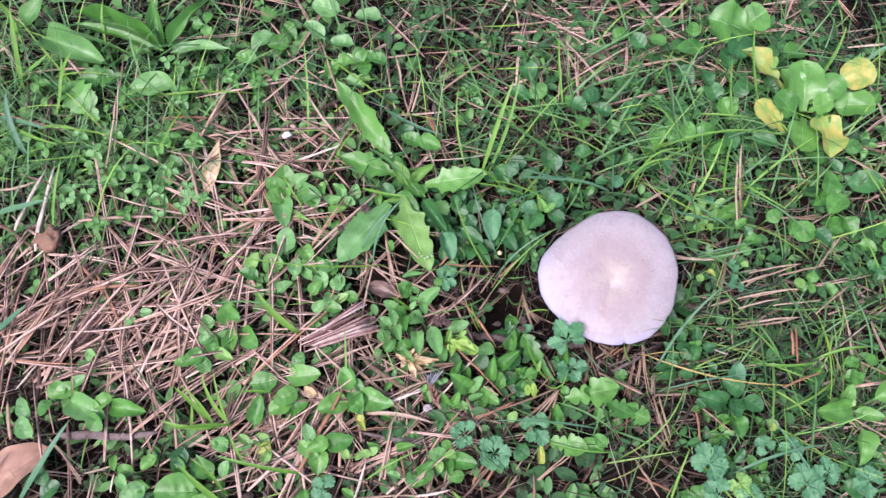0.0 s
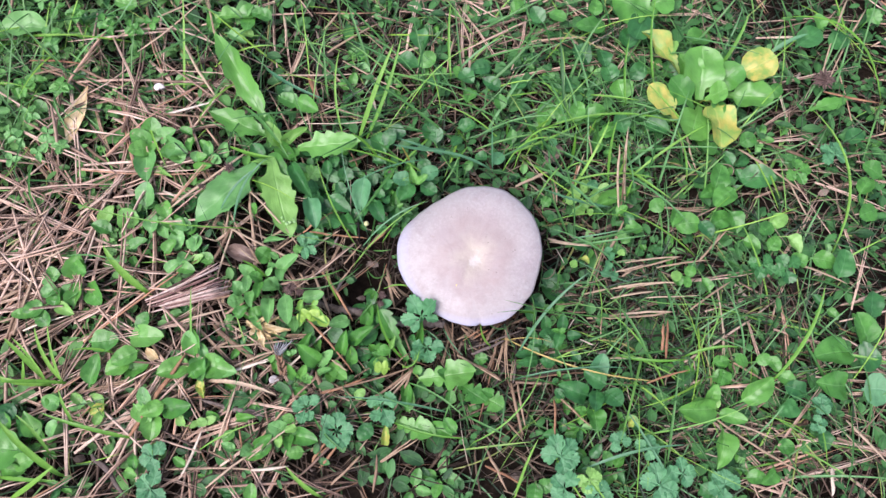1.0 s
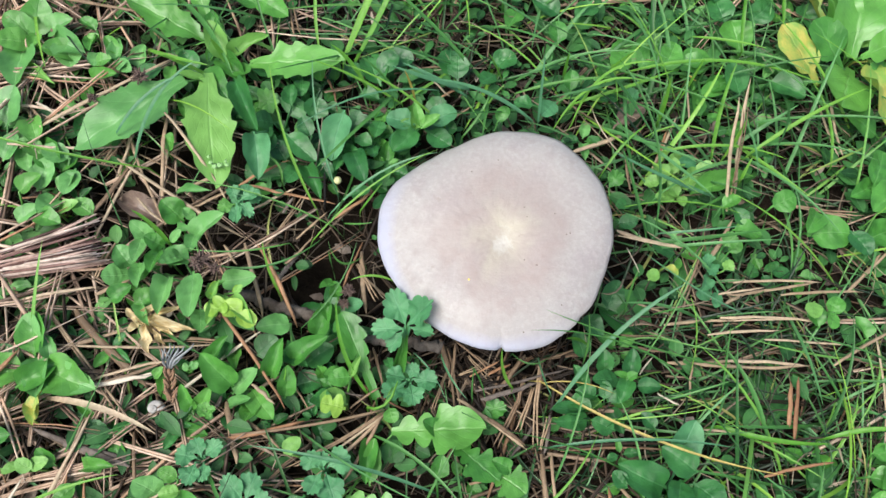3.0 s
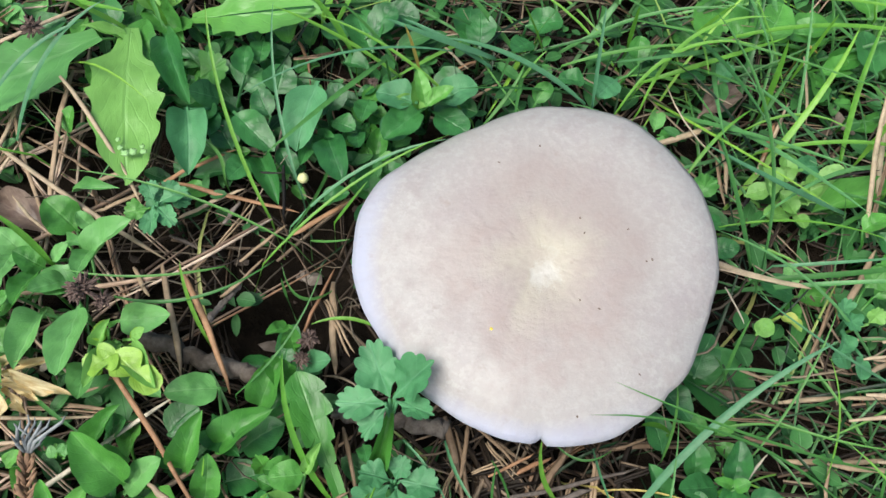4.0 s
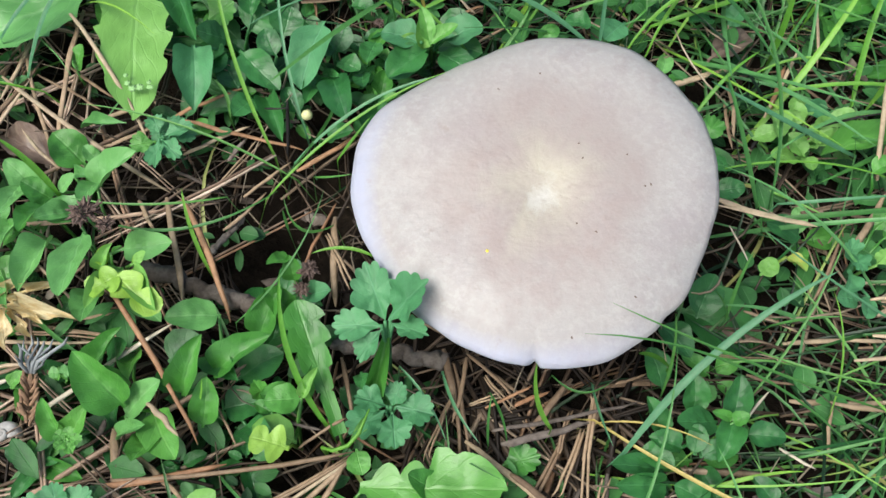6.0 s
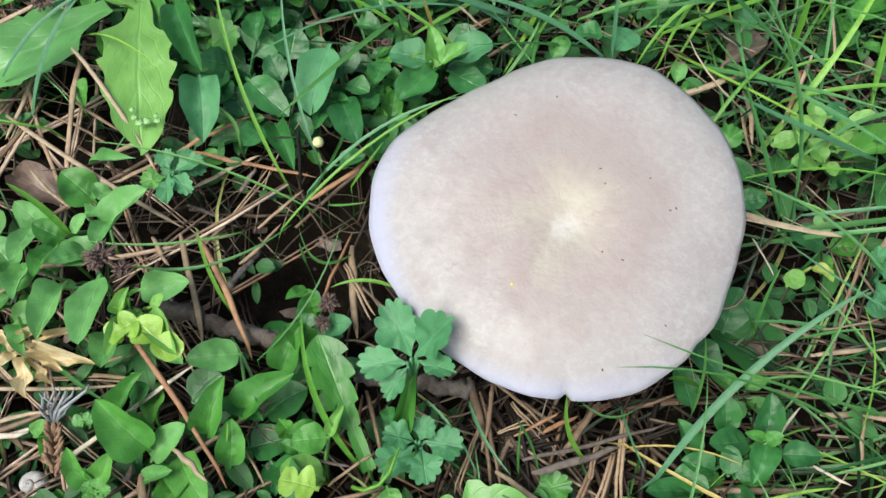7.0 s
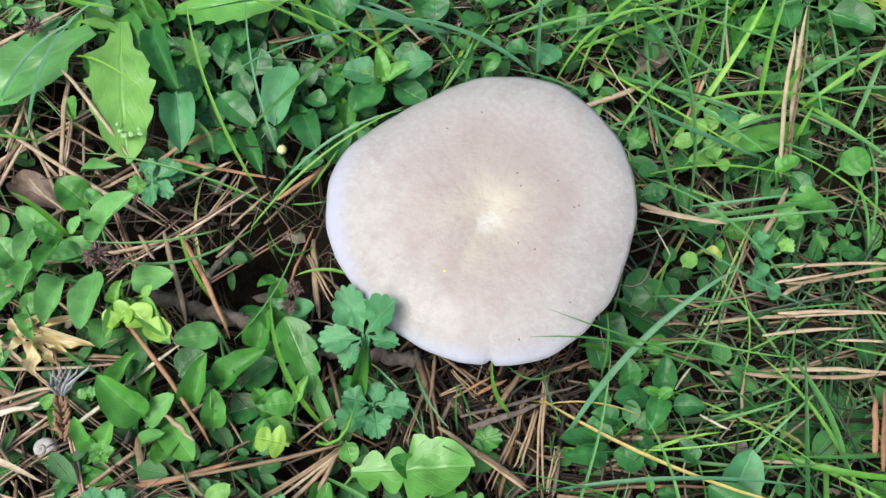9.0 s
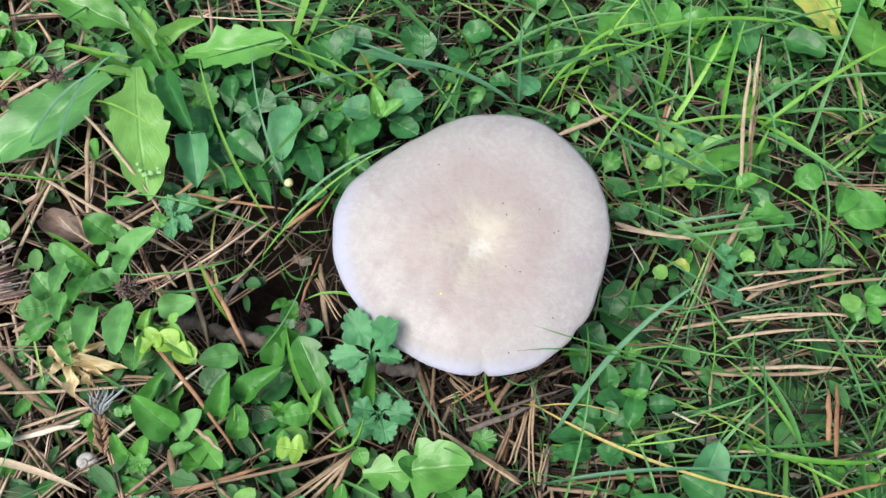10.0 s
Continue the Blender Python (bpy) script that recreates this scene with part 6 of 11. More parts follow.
leaf(p, "round", "blue", -0.0661, -0.0286, 0.0060, -0.0579, -0.0270, 0.0140, 0.0071)
leaf(p, "oval", "mid", -0.0723, -0.0190, 0.0108, -0.0769, -0.0227, 0.0164, 0.0048)
p = thing("weed", -0.1304, -0.0692, 0.0, "pale green round-leaved seedling", "weed", "weed plants")
leaf(p, "round", "lime", -0.1308, -0.0671, 0.0072, -0.1271, -0.0696, 0.0108, 0.0039)
leaf(p, "oval", "mid", -0.1252, -0.0649, 0.0103, -0.1219, -0.0686, 0.0145, 0.0038)
leaf(p, "round", "lime", -0.1250, -0.0695, 0.0087, -0.1260, -0.0664, 0.0128, 0.0027)
leaf(p, "oval", "lime", -0.1405, -0.0752, 0.0083, -0.1375, -0.0706, 0.0122, 0.0045)
p = thing("weed", -0.0416, -0.0489, 0.0, "pale green round-leaved seedling", "weed", "weed plants")
leaf(p, "round", "deep", -0.0416, -0.0489, 0.0108, -0.0393, -0.0539, 0.0160, 0.0045)
p = thing("cinquefoil", -0.0351, -0.0431, 0.0, "blue green five-lobed cinquefoil leaf against the mushroom cap", "cinquefoil", "cinquefoil plants")
leaf(p, "crenate", "blue", -0.0349, -0.0405, 0.0360, -0.0439, -0.0275, 0.0440, 0.0106)
leaf(p, "crenate", "blue", -0.0342, -0.0398, 0.0360, -0.0269, -0.0321, 0.0530, 0.0099)
leaf(p, "crenate", "blue", -0.0355, -0.0411, 0.0360, -0.0498, -0.0433, 0.0340, 0.0085)
leaf(p, "crenate", "blue", -0.0336, -0.0402, 0.0360, -0.0232, -0.0430, 0.0440, 0.0054)
leaf(p, "crenate", "blue", -0.0354, -0.0417, 0.0360, -0.0413, -0.0508, 0.0320, 0.0063)
leaf(p, "lance", "mid", -0.0371, -0.0553, 0.0060, -0.0343, -0.0415, 0.0340, 0.0057)
grass("light", -0.0464, -0.0664, 0.0060, -0.0657, -0.0344, 0.0400, 0.0019, 0.0043)
grass("grass", -0.1259, -0.0215, 0.0150, -0.0803, -0.0015, 0.0200, 0.0012, -0.0076)
grass("grass", -0.0946, -0.0068, 0.0200, -0.1421, -0.0177, 0.0200, 0.0009, 0.0040)
grass("light", -0.0962, -0.0274, 0.0060, -0.1046, -0.0114, 0.0300, 0.0013, 0.0000)
grass("grass", -0.0823, -0.0422, 0.0100, -0.0636, -0.0026, 0.0300, 0.0007, -0.0047)
grass("light", -0.0453, -0.0161, 0.0200, -0.0642, -0.0193, 0.0200, 0.0012, -0.0019)
grass("blue", -0.0304, -0.0469, 0.0200, -0.0129, -0.0635, 0.0120, 0.0008, 0.0000)
grass("light", -0.0846, -0.0687, 0.0100, -0.0832, -0.0624, 0.0200, 0.0006, 0.0000)
grass("grass", -0.0757, -0.0095, 0.0100, -0.0767, -0.0071, 0.0200, 0.0009, 0.0000)
grass("grass", -0.0624, -0.0032, 0.0080, -0.0781, -0.0021, 0.0200, 0.0011, 0.0075)
needle("red", -0.1175, -0.0431, 0.0240, -0.0806, -0.0790, 0.0120, 0.0017, 0.0000)
needle("pale", -0.1302, -0.0830, 0.0100, -0.0974, -0.0471, 0.0160, 0.0016, 0.0000, "dry_stalk")
needle("red", -0.1094, -0.0088, 0.0160, -0.0845, -0.0419, 0.0080, 0.0022, 0.0000)
needle("needle", -0.1175, -0.0069, 0.0100, -0.1009, -0.0407, 0.0060, 0.0021, 0.0000)
needle("needle", -0.1486, -0.0550, 0.0060, -0.1125, -0.0526, 0.0060, 0.0014, 0.0000)
needle("needle", -0.1470, -0.0590, 0.0060, -0.1123, -0.0533, 0.0060, 0.0013, 0.0000)
needle("needle", -0.1345, -0.0525, 0.0070, -0.1210, -0.0461, 0.0060, 0.0012, 0.0000)
needle("straw", -0.1513, -0.0717, 0.0080, -0.1363, -0.0677, 0.0100, 0.0013, 0.0000, "dry_stalk")
needle("pale", -0.1505, -0.0761, 0.0060, -0.1409, -0.0722, 0.0080, 0.0013, 0.0000, "dry_stalk")
needle("needle", -0.0630, -0.0006, 0.0080, -0.0554, -0.0294, 0.0060, 0.0027, 0.0000)
needle("needle", -0.0640, -0.0070, 0.0080, -0.0521, -0.0234, 0.0080, 0.0018, 0.0000)
needle("red", -0.0683, -0.0194, 0.0080, -0.0631, 0.0025, 0.0120, 0.0012, 0.0000)
needle("needle", -0.0492, -0.0445, 0.0060, -0.0402, -0.0633, 0.0060, 0.0015, 0.0000)
needle("red", -0.0500, -0.0461, 0.0060, -0.0476, -0.0647, 0.0060, 0.0010, 0.0000)
needle("bark", -0.0626, -0.0663, 0.0080, -0.0486, -0.0671, 0.0080, 0.0011, 0.0000, "twig")
needle("needle", -0.0538, -0.0733, 0.0080, -0.0424, -0.0624, 0.0100, 0.0011, 0.0000)
needle("needle", -0.0807, -0.0668, 0.0060, -0.0714, -0.0766, 0.0060, 0.0008, 0.0000)
needle("straw", -0.0955, -0.0722, 0.0200, -0.0840, -0.0790, 0.0200, 0.0017, 0.0000, "dry_stalk")
needle("needle", -0.1275, -0.0081, 0.0060, -0.1192, -0.0168, 0.0060, 0.0016, 0.0000)
needle("needle", -0.0974, -0.0123, 0.0060, -0.0867, 0.0020, 0.0100, 0.0013, 0.0000)
needle("bark", -0.1113, -0.0823, 0.0060, -0.1091, -0.0780, 0.0100, 0.0019, 0.0000, "twig")
needle("needle", -0.1104, -0.0081, 0.0060, -0.1052, -0.0000, 0.0060, 0.0013, 0.0000)
needle("needle", -0.0755, -0.0447, 0.0040, -0.0810, -0.0625, 0.0040, 0.0010, 0.0000)
twig(-0.1192, -0.0295, 0.0020, -0.0741, -0.0358, 0.0020, 0.0064)
twig(-0.0536, -0.0405, 0.0020, -0.0180, -0.0382, 0.0020, 0.0055)
twig(-0.0993, -0.0201, 0.0040, -0.0931, -0.0065, 0.0040, 0.0025)
p = thing("cinquefoil", -0.0310, -0.0589, 0.0, "blue green five-lobed cinquefoil leaf over the needles", "cinquefoil", "cinquefoil plants")
leaf(p, "crenate", "blue", -0.0303, -0.0580, 0.0160, -0.0287, -0.0511, 0.0200, 0.0062)
leaf(p, "crenate", "blue", -0.0293, -0.0576, 0.0160, -0.0178, -0.0576, 0.0200, 0.0084)
leaf(p, "crenate", "blue", -0.0295, -0.0590, 0.0160, -0.0261, -0.0691, 0.0200, 0.0088)
leaf(p, "crenate", "blue", -0.0312, -0.0590, 0.0160, -0.0398, -0.0679, 0.0200, 0.0085)
leaf(p, "crenate", "blue", -0.0309, -0.0579, 0.0160, -0.0406, -0.0575, 0.0200, 0.0071)
leaf(p, "lance", "light", -0.0350, -0.0617, 0.0160, -0.0383, -0.0697, 0.0200, 0.0030)
p = thing("weed", 0.0034, -0.0646, 0.0, "pale green lobed seedling leaf on the needles", "weed", "weed plants")
leaf(p, "crenate", "mid", 0.0034, -0.0646, 0.0000, 0.0143, -0.0595, 0.0040, 0.0082)
p = thing("broad_leaf", 0.0491, -0.0137, 0.0, "broad dark green leaf half under the mushroom cap", "leaf", "leaf plants")
leaf(p, "oval", "deep", 0.0510, -0.0021, -0.0060, 0.0796, -0.0114, -0.0030, 0.0221)
leaf(p, "oval", "deep", 0.0559, -0.0061, 0.0000, 0.0602, 0.0087, 0.0040, 0.0113)
leaf(p, "round", "deep", 0.0466, -0.0333, 0.0059, 0.0408, -0.0222, 0.0101, 0.0094)
leaf(p, "oval", "deep", 0.0428, -0.0134, 0.0071, 0.0529, -0.0217, 0.0109, 0.0107)
p = thing("selfheal", 0.0601, -0.0437, 0.0, "pale green selfheal seedling with oval leaves in the grass", "selfheal", "selfheal plants")
leaf(p, "oval", "deep", 0.0668, -0.0384, 0.0080, 0.0662, -0.0277, 0.0160, 0.0084)
leaf(p, "oval", "deep", 0.0688, -0.0433, 0.0140, 0.0786, -0.0421, 0.0180, 0.0075)
leaf(p, "oval", "deep", 0.0650, -0.0399, 0.0140, 0.0615, -0.0515, 0.0180, 0.0081)
leaf(p, "oval", "deep", 0.0627, -0.0397, 0.0080, 0.0498, -0.0435, 0.0160, 0.0088)
leaf(p, "oval", "mid", 0.0643, -0.0401, 0.0160, 0.0579, -0.0403, 0.0200, 0.0033)
leaf(p, "oval", "mid", 0.0643, -0.0412, 0.0160, 0.0672, -0.0390, 0.0200, 0.0044)
leaf(p, "oval", "deep", 0.0555, -0.0386, 0.0080, 0.0532, -0.0302, 0.0160, 0.0084)
leaf(p, "oval", "deep", 0.0472, -0.0470, 0.0080, 0.0417, -0.0397, 0.0160, 0.0072)
leaf(p, "oval", "deep", 0.0527, -0.0500, 0.0105, 0.0436, -0.0488, 0.0140, 0.0071)
leaf(p, "round", "deep", 0.0559, -0.0514, 0.0110, 0.0554, -0.0434, 0.0150, 0.0060)
leaf(p, "round", "deep", 0.0579, -0.0516, 0.0104, 0.0630, -0.0467, 0.0142, 0.0055)
p = thing("selfheal", 0.0409, -0.0524, 0.0, "pale green selfheal seedling with oval leaves in the grass", "selfheal", "selfheal plants")
leaf(p, "oval", "deep", 0.0409, -0.0524, 0.0081, 0.0498, -0.0556, 0.0138, 0.0078)
p = thing("trefoil", 0.1046, 0.0205, 0.0, "stacked blue green leaflets of a low creeping weed", "weed", "weed plants")
leaf(p, "crenate", "blue", 0.1011, 0.0207, 0.0080, 0.0971, 0.0250, 0.0140, 0.0071)
leaf(p, "crenate", "blue", 0.1012, 0.0248, 0.0080, 0.1012, 0.0153, 0.0140, 0.0057)
leaf(p, "round", "blue", 0.1005, 0.0166, 0.0080, 0.0975, 0.0080, 0.0140, 0.0066)
leaf(p, "round", "blue", 0.1028, 0.0078, 0.0080, 0.0939, 0.0044, 0.0140, 0.0068)
leaf(p, "round", "blue", 0.1059, 0.0097, 0.0080, 0.1028, 0.0003, 0.0140, 0.0058)
leaf(p, "crenate", "mid", 0.1069, 0.0330, 0.0080, 0.1115, 0.0383, 0.0140, 0.0076)
leaf(p, "crenate", "light", 0.1080, 0.0208, 0.0080, 0.1099, 0.0243, 0.0140, 0.0053)
leaf(p, "round", "mid", 0.1101, 0.0307, 0.0072, 0.1152, 0.0366, 0.0111, 0.0063)
grass("blue", 0.0365, -0.0552, 0.0100, 0.0794, -0.0027, 0.0450, 0.0023, 0.0045)
grass("grass", 0.1094, -0.0262, 0.0100, 0.0200, -0.0283, 0.0540, 0.0009, 0.0038)
grass("grass", 0.1029, -0.0416, 0.0100, 0.0152, -0.0374, 0.0530, 0.0009, -0.0074)
needle("needle", -0.0159, -0.0386, 0.0040, -0.0063, -0.0667, 0.0040, 0.0024)
needle("needle", 0.0200, -0.0351, 0.0030, 0.0106, -0.0523, 0.0030, 0.0020)
needle("needle", 0.0273, -0.0368, 0.0060, 0.0295, -0.0767, 0.0060, 0.0019)
needle("needle", 0.0254, -0.0495, 0.0040, 0.0204, -0.0707, 0.0040, 0.0019)
needle("needle", 0.0202, -0.0514, 0.0020, 0.0116, -0.0785, 0.0020, 0.0019)
needle("bark", 0.0022, -0.0593, 0.0070, 0.0262, -0.0478, 0.0070, 0.0024, 0.0, "twig")
needle("straw", -0.0079, -0.0607, 0.0060, 0.0254, -0.0777, 0.0060, 0.0021, 0.0, "dry_stalk")
needle("needle", -0.0141, -0.0483, 0.0070, -0.0177, -0.0694, 0.0070, 0.0013)
needle("bark", 0.0343, -0.0604, 0.0030, 0.0337, -0.0778, 0.0030, 0.0019, 0.0, "twig")
needle("red", 0.0042, -0.0471, 0.0040, 0.0141, -0.0406, 0.0040, 0.0014)
needle("needle", -0.0060, -0.0394, 0.0010, 0.0052, -0.0478, 0.0010, 0.0014)
needle("needle", -0.0089, -0.0496, 0.0030, 0.0004, -0.0446, 0.0030, 0.0011)
needle("bark", 0.0198, -0.0805, 0.0010, 0.0284, -0.0645, 0.0010, 0.0017, 0.0, "twig")
needle("needle", 0.0318, -0.0763, 0.0050, 0.0337, -0.0614, 0.0050, 0.0015)
needle("needle", 0.0075, -0.0433, 0.0020, -0.0033, -0.0384, 0.0020, 0.0012)
grass("light", 0.0150, -0.0537, 0.0140, 0.0061, -0.0420, 0.0370, 0.0015, 0.0024)
grass("grass", 0.0460, -0.0355, 0.0060, 0.0407, -0.0198, 0.0350, 0.0010, -0.0013)
grass("light", 0.0464, -0.0279, 0.0120, 0.0332, -0.0318, 0.0300, 0.0018, 0.0000)
grass("light", 0.0953, -0.0307, 0.0060, 0.0851, -0.0015, 0.0300, 0.0007, -0.0026)
grass("blue", 0.1178, 0.0012, 0.0080, 0.0636, 0.0140, 0.0300, 0.0010, 0.0034)
grass("grass", 0.0709, 0.0233, 0.0100, 0.0657, 0.0289, 0.0200, 0.0009, 0.0000)
grass("grass", 0.0632, -0.0073, 0.0060, 0.0622, 0.0059, 0.0300, 0.0012, 0.0000)
grass("grass", 0.0644, -0.0071, 0.0060, 0.0553, -0.0043, 0.0200, 0.0009, 0.0000)
grass("grass", 0.0771, -0.0058, 0.0060, 0.0922, -0.0042, 0.0200, 0.0009, 0.0000)
grass("grass", 0.1101, -0.0386, 0.0060, 0.1041, -0.0126, 0.0300, 0.0011, 0.0000)
grass("grass", 0.0723, -0.0165, 0.0100, 0.1099, -0.0217, 0.0200, 0.0008, 0.0000)
grass("grass", 0.0616, -0.0230, 0.0080, 0.0833, -0.0195, 0.0120, 0.0008, 0.0000)
grass("grass", 0.0720, -0.0301, 0.0060, 0.0876, 0.0149, 0.0300, 0.0008, 0.0000)
grass("grass", 0.0854, -0.0453, 0.0080, 0.1088, -0.0351, 0.0200, 0.0010, 0.0000)
grass("grass", -0.0039, -0.0452, 0.0060, 0.0032, -0.0613, 0.0200, 0.0008, 0.0000)
grass("blue", -0.0186, -0.0430, 0.0100, -0.0039, -0.0621, 0.0150, 0.0010, 0.0000)
grass("grass", -0.0011, -0.0603, 0.0040, -0.0033, -0.0487, 0.0200, 0.0008, 0.0000)
grass("grass", 0.0132, -0.0373, 0.0100, 0.0301, -0.0360, 0.0120, 0.0008, -0.0043)
grass("blue", 0.0251, -0.0362, 0.0080, 0.0326, -0.0549, 0.0150, 0.0008, 0.0000)
grass("yellow", 0.0284, -0.0480, 0.0100, 0.0595, -0.0485, 0.0150, 0.0006, 0.0000)
needle("straw", 0.0532, 0.0275, 0.0180, 0.0842, 0.0236, 0.0200, 0.0023, 0.0000, "dry_stalk")
needle("straw", 0.0540, 0.0249, 0.0190, 0.0792, 0.0234, 0.0200, 0.0010, 0.0000, "dry_stalk")
needle("straw", 0.1081, 0.0179, 0.0000, 0.1235, 0.0213, 0.0000, 0.0020, 0.0000, "dry_stalk")
needle("straw", 0.1124, 0.0076, 0.0000, 0.1232, 0.0151, 0.0000, 0.0018, 0.0000, "dry_stalk")
needle("straw", 0.0841, -0.0077, -0.0020, 0.1238, 0.0012, -0.0020, 0.0016, 0.0000, "dry_stalk")
needle("straw", 0.0706, -0.0002, 0.0000, 0.0884, -0.0034, -0.0000, 0.0013, 0.0000, "dry_stalk")
needle("needle", 0.0287, -0.0344, -0.0020, 0.0558, -0.0279, -0.0020, 0.0016, 0.0000)
needle("bark", -0.0009, -0.0565, 0.0080, 0.0401, -0.0382, 0.0060, 0.0015, 0.0000, "twig")
needle("needle", 0.0103, -0.0528, 0.0050, 0.0188, -0.0369, 0.0060, 0.0020, 0.0000)
needle("needle", 0.0270, -0.0553, 0.0040, 0.0261, -0.0392, 0.0060, 0.0020, 0.0000)
needle("needle", 0.0193, -0.0579, 0.0040, 0.0210, -0.0449, 0.0060, 0.0017, 0.0000)
needle("needle", -0.0200, -0.0350, 0.0050, -0.0118, -0.0541, 0.0050, 0.0025, 0.0000)
needle("needle", -0.0126, -0.0360, 0.0050, -0.0126, -0.0562, 0.0050, 0.0015, 0.0000)
needle("straw", 0.0869, -0.0259, -0.0020, 0.1219, -0.0184, -0.0020, 0.0019, 0.0000, "dry_stalk")
needle("needle", 0.0713, -0.0226, 0.0040, 0.0854, -0.0227, 0.0050, 0.0012, 0.0000)
needle("pale", 0.0722, -0.0358, 0.0060, 0.0770, -0.0271, 0.0080, 0.0008, 0.0000, "dry_stalk")
needle("pale", 0.0602, 0.0224, 0.0120, 0.0669, 0.0110, 0.0120, 0.0007, 0.0000, "dry_stalk")
needle("needle", -0.0128, -0.0346, 0.0040, 0.0045, -0.0458, 0.0060, 0.0012, 0.0000)
needle("red", -0.0042, -0.0499, 0.0060, 0.0082, -0.0408, 0.0080, 0.0010, 0.0000)
needle("needle", 0.0326, -0.0342, 0.0050, 0.0416, -0.0288, 0.0050, 0.0010, 0.0000)
needle("needle", 0.0962, -0.0422, 0.0040, 0.0964, -0.0252, 0.0060, 0.0012, 0.0000)
needle("needle", 0.0627, -0.0182, 0.0040, 0.0866, -0.0147, 0.0040, 0.0010, 0.0000)
needle("needle", 0.0977, 0.0291, 0.0060, 0.0900, 0.0051, 0.0040, 0.0013, 0.0000)
p = thing("weed", 0.0794, 0.0184, 0.0, "yellowing small leaf at the foot of the grass", "weed", "weed plants")
leaf(p, "round", "yellow", 0.0804, 0.0186, 0.0060, 0.0849, 0.0136, 0.0120, 0.0052)
leaf(p, "round", "light", 0.0729, 0.0103, 0.0060, 0.0754, 0.0140, 0.0120, 0.0062)
leaf(p, "oval", "deep", 0.0849, 0.0262, 0.0062, 0.0733, 0.0281, 0.0102, 0.0102)
p = thing("weed", -0.2149, 0.0753, 0.0, "leafy green weed at the edge of the needle litter", "weed", "weed plants")
leaf(p, "oval", "lime", -0.2245, 0.0794, 0.0060, -0.2404, 0.0763, 0.0160, 0.0153)
leaf(p, "oval", "mid", -0.2169, 0.0671, 0.0060, -0.2029, 0.0678, 0.0160, 0.0080)
leaf(p, "oval", "deep", -0.2044, 0.0711, 0.0060, -0.1990, 0.0765, 0.0160, 0.0103)
leaf(p, "oval", "mint", -0.2037, 0.0765, 0.0106, -0.2061, 0.0868, 0.0166, 0.0084)
leaf(p, "round", "lime", -0.2249, 0.0836, 0.0071, -0.2183, 0.0903, 0.0119, 0.0078)
leaf(p, "oval", "lime", -0.2152, 0.0742, 0.0107, -0.2061, 0.0757, 0.0154, 0.0076)
p = thing("weed", -0.2504, 0.0776, 0.0, "leafy green weed at the edge of the needle litter", "weed", "weed plants")
leaf(p, "lance", "light", -0.2504, 0.0680, 0.0060, -0.2300, 0.0569, 0.0160, 0.0061)
leaf(p, "round", "lime", -0.2505, 0.0872, 0.0071, -0.2486, 0.0768, 0.0114, 0.0085)
p = thing("weed", -0.1946, 0.0764, 0.0, "leafy green weed at the edge of the needle litter", "weed", "weed plants")
leaf(p, "oval", "mint", -0.1946, 0.0764, 0.0072, -0.1948, 0.0884, 0.0128, 0.0097)
p = thing("selfheal", -0.2353, 0.0375, 0.0, "low green selfheal with rounded leaves on pine litter", "selfheal", "selfheal plants")
leaf(p, "oval", "lime", -0.2353, 0.0375, 0.0103, -0.2274, 0.0252, 0.0150, 0.0118)
p = thing("selfheal", -0.2130, 0.0110, 0.0, "low green selfheal with rounded leaves on pine litter", "selfheal", "selfheal plants")
leaf(p, "oval", "mint", -0.2090, 0.0198, 0.0105, -0.2229, 0.0229, 0.0137, 0.0109)
leaf(p, "round", "lime", -0.2228, 0.0192, 0.0095, -0.2345, 0.0245, 0.0146, 0.0106)
leaf(p, "round", "mint", -0.2102, 0.0025, 0.0060, -0.2049, 0.0117, 0.0140, 0.0109)
leaf(p, "round", "light", -0.2137, 0.0101, 0.0067, -0.2224, 0.0113, 0.0107, 0.0069)
leaf(p, "round", "mint", -0.2099, 0.0002, 0.0060, -0.2136, -0.0084, 0.0140, 0.0133)
leaf(p, "oval", "mid", -0.2125, 0.0142, 0.0069, -0.2083, 0.0239, 0.0092, 0.0081)
p = thing("selfheal", -0.2047, -0.0078, 0.0, "low green selfheal with rounded leaves on pine litter", "selfheal", "selfheal plants")
leaf(p, "oval", "lime", -0.1901, -0.0053, 0.0087, -0.2010, 0.0002, 0.0109, 0.0097)
leaf(p, "round", "light", -0.2076, -0.0069, 0.0073, -0.1983, -0.0014, 0.0131, 0.0093)
leaf(p, "oval", "lime", -0.2162, -0.0112, 0.0096, -0.2025, -0.0131, 0.0144, 0.0103)
p = thing("selfheal", -0.2261, -0.0080, 0.0, "low green selfheal with rounded leaves on pine litter", "selfheal", "selfheal plants")
leaf(p, "oval", "mint", -0.2248, -0.0150, 0.0066, -0.2159, -0.0064, 0.0119, 0.0097)
leaf(p, "oval", "lime", -0.2274, -0.0011, 0.0096, -0.2196, 0.0077, 0.0152, 0.0097)
grass("light", -0.1891, 0.0839, 0.0150, -0.1510, 0.0718, 0.0300, 0.0024, 0.0000)
grass("light", -0.1475, 0.0843, 0.0120, -0.1548, 0.0869, 0.0300, 0.0030, 0.0000)
grass("light", -0.1594, 0.0777, 0.0120, -0.1754, 0.0735, 0.0300, 0.0024, 0.0000)
grass("light", -0.0781, 0.0864, 0.0100, -0.0968, 0.0950, 0.0300, 0.0024, 0.0000)
grass("blue", -0.0267, 0.0954, 0.0100, -0.0657, 0.0885, 0.0300, 0.0030, 0.0000)
